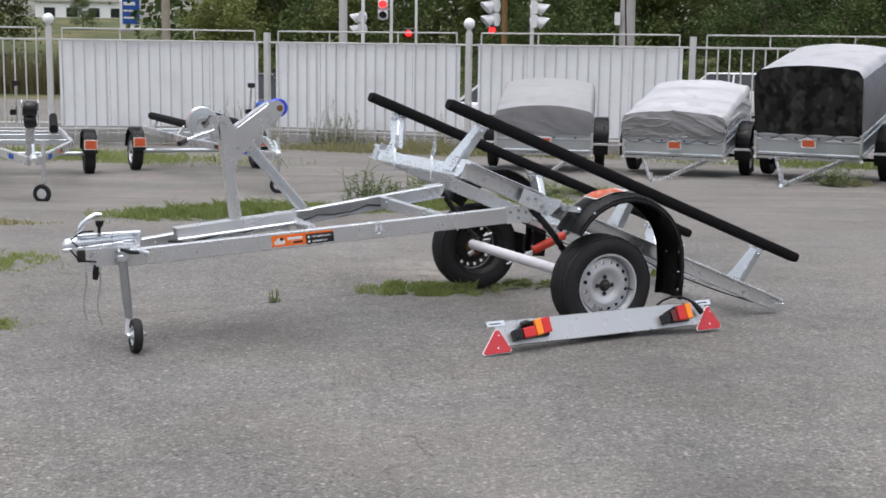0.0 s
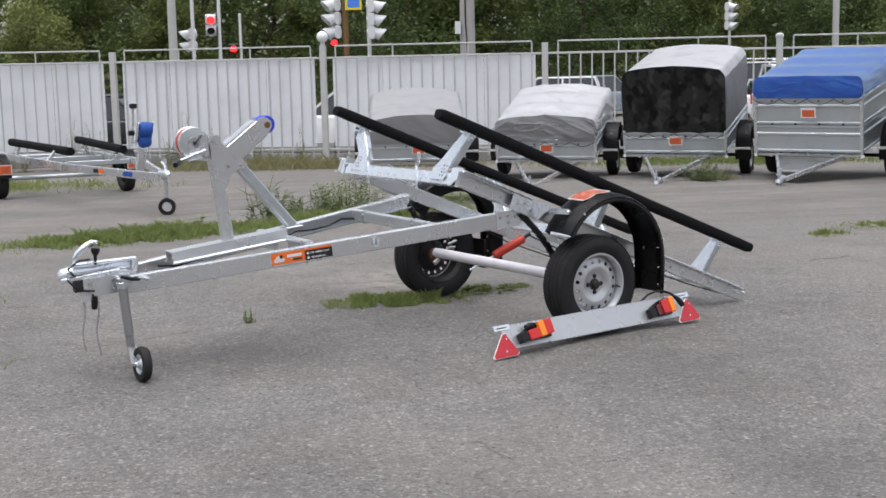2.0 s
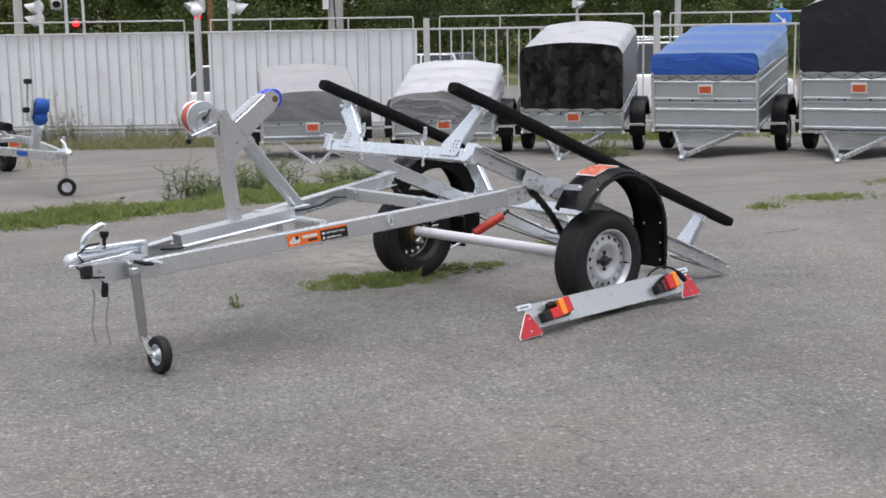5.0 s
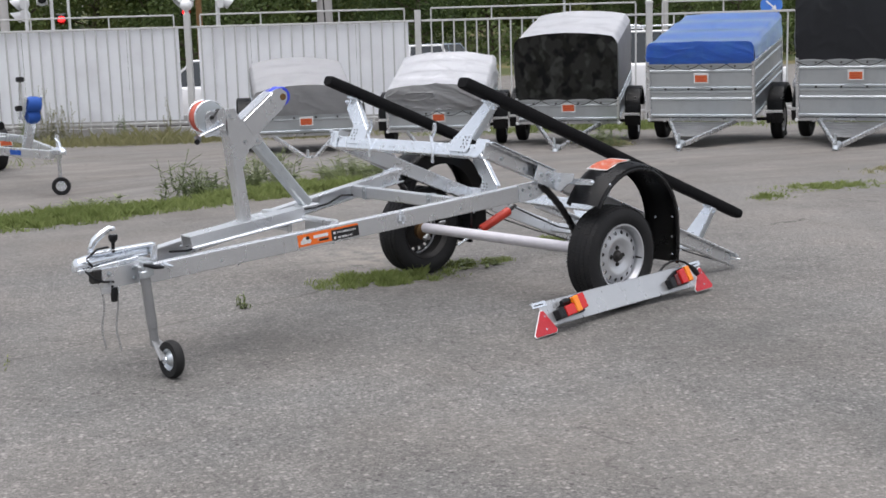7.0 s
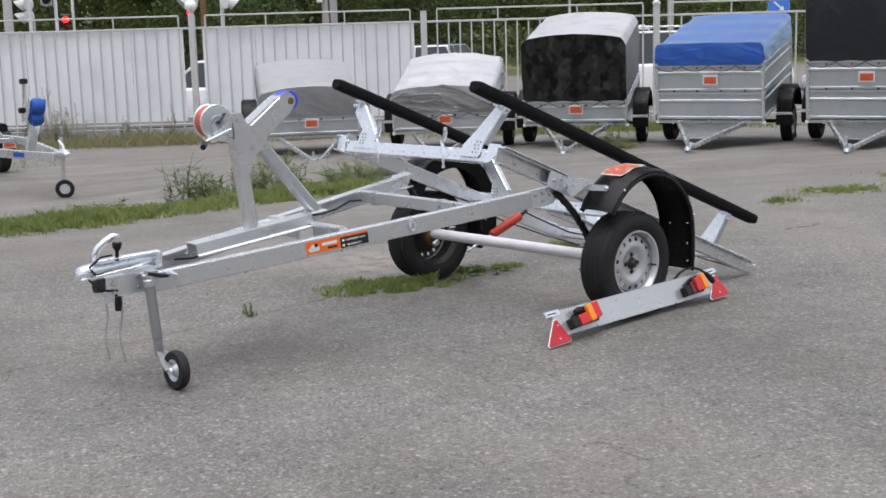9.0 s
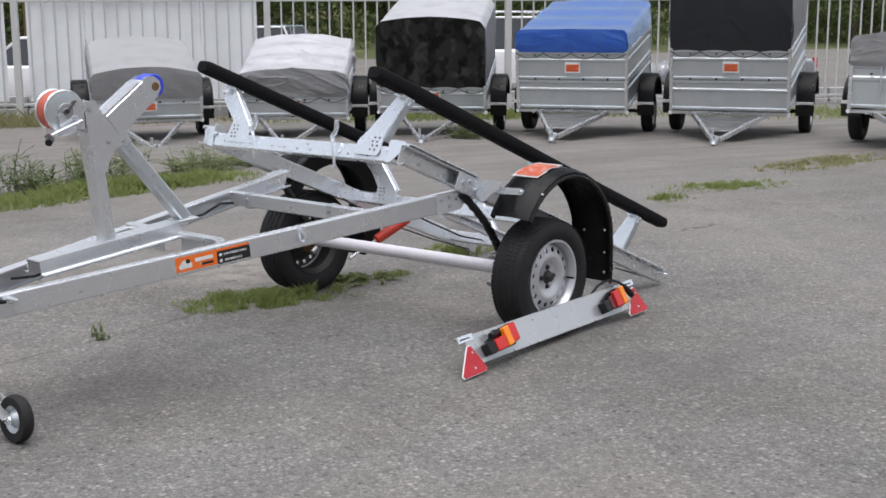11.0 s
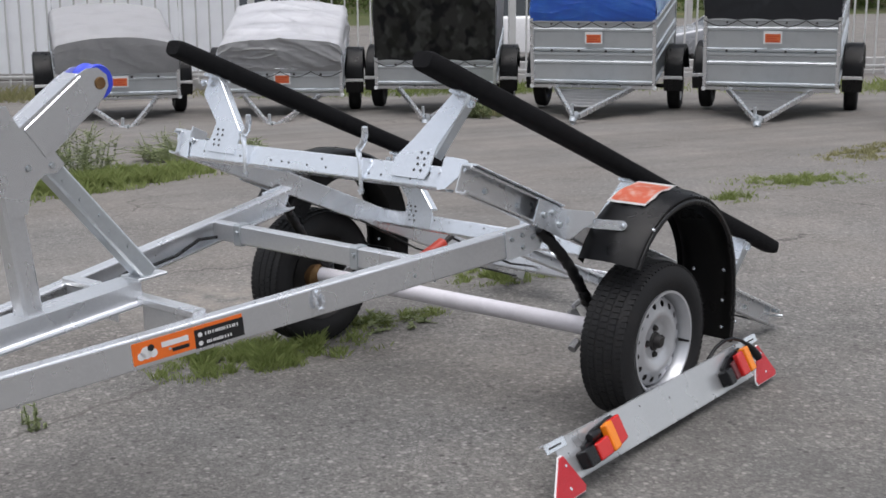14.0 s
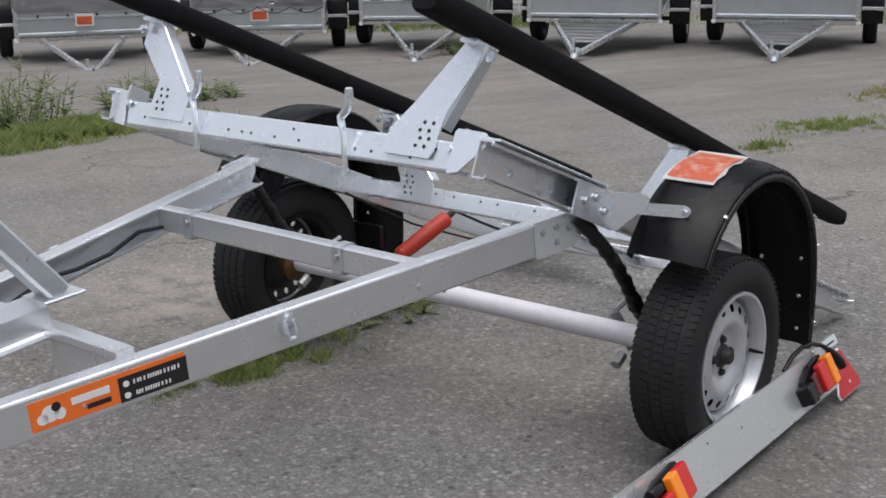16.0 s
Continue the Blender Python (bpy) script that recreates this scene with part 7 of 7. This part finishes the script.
for i, (run, tall, stems, thick) in enumerate(((-7.81, 0.9, 9, 0.28), (-6.95, 0.6, 8, 0.30), (-6.03, 0.85, 8, 0.22), (-5.62, 1.15, 9, 0.22), (-5.18, 1.45, 12, 0.30), (-4.5, 0.6, 8, 0.26),
                                               (-3.30, 1.10, 10, 0.24), (-2.95, 1.50, 14, 0.30), (-2.50, 1.20, 10, 0.26), (-1.40, 0.85, 7, 0.12), (-0.41, 1.05, 6, 0.10), (0.8, 0.5, 7, 0.22), (2.6, 0.45, 7, 0.22),
                                               (-9.0, 1.1, 9, 0.3), (-10.1, 0.8, 9, 0.3), (-11.6, 1.3, 10, 0.3))):
    p = FO + FD * run - FN * (0.55 + 0.12 * math.sin(i * 2.1))
    weed_bush(p.x, p.y, thick, tall, stems + 3, "tall dry weeds along the fence", 400 + i, DRYGRASS if i % 3 else WEED, 0.045)


def tree(x, y, h, spread, seed, m, label):
    """Tapered trunk, forking limbs, and a ragged crown of many small leaves with gaps."""
    rnd = random.Random(seed)
    t = thing("tree", label, "tree", Matrix.Translation((x, y, ground_z(x, y) - 0.05)), "trees beyond the street")
    bm = B()
    top = V3(rnd.uniform(-0.5, 0.5), rnd.uniform(-0.5, 0.5), h * 0.8)
    tube(bm, [(0, 0, 0), top * 0.4 + V3(0.15, 0, 0), top], [h * 0.022, h * 0.015, h * 0.004], 8)
    tips = []
    for k in range(16):
        f = 0.12 + 0.80 * k / 16
        a = k * 2.4 + rnd.uniform(-0.4, 0.4)
        o = spread * (1.05 - 0.55 * f) * rnd.uniform(0.7, 1.1)
        p = top * f
        e = p + V3(o * math.cos(a), o * math.sin(a), h * rnd.uniform(0.05, 0.18))
        tube(bm, [p, p.lerp(e, 0.5) + V3(0, 0, 0.25), e], [h * 0.008, h * 0.005, h * 0.002], 5)
        tips += [p.lerp(e, 0.55), e, p.lerp(e, 0.8)]
    tips += [top, top * 0.9]
    part("trunk", bm, BARK, t, smooth=True)
    bm = B()
    for c in tips:
        r = spread * rnd.uniform(0.22, 0.42)
        for _ in range(200):
            d = V3(rnd.gauss(0, 1), rnd.gauss(0, 1), rnd.gauss(0, 0.75)).normalized() * r * rnd.random() ** 0.4
            p = c + d
            s = rnd.uniform(0.05, 0.13)
            nrm = V3(rnd.gauss(0, 1), rnd.gauss(0, 1), rnd.gauss(0, 1) + 0.8).normalized()
            u = nrm.orthogonal().normalized() * s
            v = nrm.cross(u)
            bm.faces.new([bm.verts.new(p + q) for q in (u, v * 0.7, -u, -v * 0.7)])
    part("crown", bm, m, t, "crown of small green leaves")
    return t


def build_trees():
    kinds = [tree(-8, 72, 9.0, 3.4, 51, LEAF, "broad green tree beyond the street"), tree(4, 70, 8.0, 3.0, 52, LEAF2, "yellow-green tree beyond the street"),
             tree(14, 74, 10.0, 3.8, 53, LEAF, "tall dark green tree beyond the street")]
    rnd = random.Random(77)
    x = -62.0
    while x < 120:
        for row, y in ((0, 64), (1, 71), (2, 79)):
            yy = y - 0.16 * (x - 0) * 0.3 + rnd.uniform(-2.0, 2.0)
            xx = x + rnd.uniform(-1.8, 1.8) + row * 1.6
            if row == 0 and (rnd.random() < 0.35 or -4 < xx < 3):
                continue
            if -23.5 < xx + (yy - 72) * 0.25 < -13.6:
                continue
            k = rnd.choice((0, 0, 2, 2, 1)) if xx > 6 else rnd.choice((0, 1, 1))
            s = rnd.uniform(0.75, 1.2) * (0.75 if row == 0 else 1.0)
            ob = copy_thing(kinds[k], Matrix.Translation((xx, yy, ground_z(xx, yy) - 0.05)) @ Matrix.Rotation(rnd.uniform(0, 6.28), 4, "Z") @ Matrix.Diagonal((s, s, s, 1)))
            ob.scale = (s, s, s)
        x += 4.6
    ob = copy_thing(kinds[0], Matrix.Translation((-28.0, 108.0, ground_z(-28, 108) - 0.05)) @ Matrix.Diagonal((0.36, 0.36, 0.36, 1)))
    ob.scale = (0.36, 0.36, 0.36)
    # brown reeds along the far side of the street
    bm = B()
    for _ in range(9000):
        x = rnd.uniform(-40, -15.5)
        y = 59.0 + rnd.expovariate(0.6)
        k = (1.0 + 1.1 * rnd.random()) * (0.8 + 0.5 * noise.noise((x * 0.3, y * 0.3, 9)))
        blade(bm, V3(x, y, ground_z(x, y) - 0.02), k, rnd.uniform(0.015, 0.04), rnd.uniform(-0.3, 0.3), rnd.uniform(0, 6.28))
    me = bpy.data.meshes.new("reeds")
    bm.to_mesh(me)
    bm.free()
    me.materials.append(REED)
    tagged(new("reeds", me), "brown dry reeds along the far side of the street", "reeds", kind="stuff")
    # dense undergrowth at the foot of the wood
    bm = B()
    for _ in range(52000):
        x = rnd.uniform(-70, 125)
        y = 62.5 - 0.048 * x + rnd.expovariate(0.16)
        if -25 < x + (y - 72) * 0.25 < -13.5 and rnd.random() < 0.93:
            continue
        h = ground_z(x, y) + 3.4 * rnd.random() ** 1.6 * (0.55 + 0.8 * noise.noise((x * 0.13, y * 0.1, 4)))
        s = rnd.uniform(0.06, 0.16)
        nrm = V3(rnd.gauss(0, 1), rnd.gauss(0, 1), rnd.gauss(0, 1) + 0.7).normalized()
        u = nrm.orthogonal().normalized() * s
        v = nrm.cross(u)
        p = V3(x, y, h)
        bm.faces.new([bm.verts.new(p + q) for q in (u, v * 0.7, -u, -v * 0.7)])
    me = bpy.data.meshes.new("undergrowth")
    bm.to_mesh(me)
    bm.free()
    me.materials.append(LEAF)
    tagged(new("undergrowth", me), "dense green undergrowth below the trees", "bushes", kind="stuff")
    # the deep wood behind
    bm = B()
    for _ in range(80000):
        x = rnd.uniform(-120, 170)
        y = rnd.uniform(86, 100)
        if -31 < x < -19.5:
            continue
        z = ground_z(x, y) + rnd.uniform(0, 13) * (0.8 + 0.25 * noise.noise((x * 0.08, 0, 2)))
        s = rnd.uniform(0.16, 0.42)
        nrm = V3(rnd.gauss(0, 1), rnd.gauss(0, 1), rnd.gauss(0, 1) + 0.7).normalized()
        u = nrm.orthogonal().normalized() * s
        v = nrm.cross(u)
        p = V3(x, y, z)
        bm.faces.new([bm.verts.new(p + q) for q in (u, v * 0.7, -u, -v * 0.7)])
    me = bpy.data.meshes.new("far_wood")
    bm.to_mesh(me)
    bm.free()
    me.materials.append(LEAF)
    tagged(new("far_wood", me), "deep green wood filling the distance", "wood", kind="stuff")


build_trees()


# ---- a pale building glimpsed through the gap in the trees ----
def far_building():
    x, y = -44.0, 172.0
    t = thing("far_building", "pale low building glimpsed between the trees", "building", Matrix.Translation((x, y, ground_z(x, y) - 0.2)) @ Matrix.Rotation(radians(8), 4, "Z"))
    part("wall", box(B(), (0, 0, 1.5), (12, 7, 3.0), 0.02), WHITE, t)
    part("roof", box(B(), (0, 0, 3.10), (12.6, 7.6, 0.22), 0.02), CONCRETE, t)
    for k in range(4):
        w = part("window", box(B(), (-4.2 + 2.8 * k, -3.51, 1.7), (1.5, 0.08, 1.3), 0.01), FENCE, t)
        part("pane", box(B(), (-4.2 + 2.8 * k, -3.555, 1.7), (1.34, 0.02, 1.14), 0.005), GLASS, w)


far_building()


def sign_pylon():
    """A tall narrow roadside sign with rows of print too far off to read."""
    x, y = -23.4, 105.0
    rnd = random.Random(88)
    t = thing("sign_pylon", "tall narrow blue and white sign pylon beyond the street", "sign", Matrix.Translation((x, y, ground_z(x, y) - 0.1)) @ Matrix.Rotation(radians(10), 4, "Z"))
    part("core", box(B(), (0, 0, 4.6), (1.62, 0.34, 9.2), 0.02), WHITE, t)
    part("foot", box(B(), (0, 0, 0.18), (1.9, 0.6, 0.36), 0.03), CONCRETE, t)
    pn = part("panel", box(B(), (0.10, -0.185, 4.9), (1.36, 0.04, 8.3), 0.008), BLUESTRAP, t, "blue panel")
    for k in range(14):
        w = rnd.uniform(0.6, 1.15)
        part("print_bar", box(B(), (0.10 - 0.6 + w / 2, -0.209, 1.25 + 0.56 * k), (w, 0.012, rnd.choice((0.14, 0.2, 0.26))), 0.003), WHITEFILM, pn)


sign_pylon()
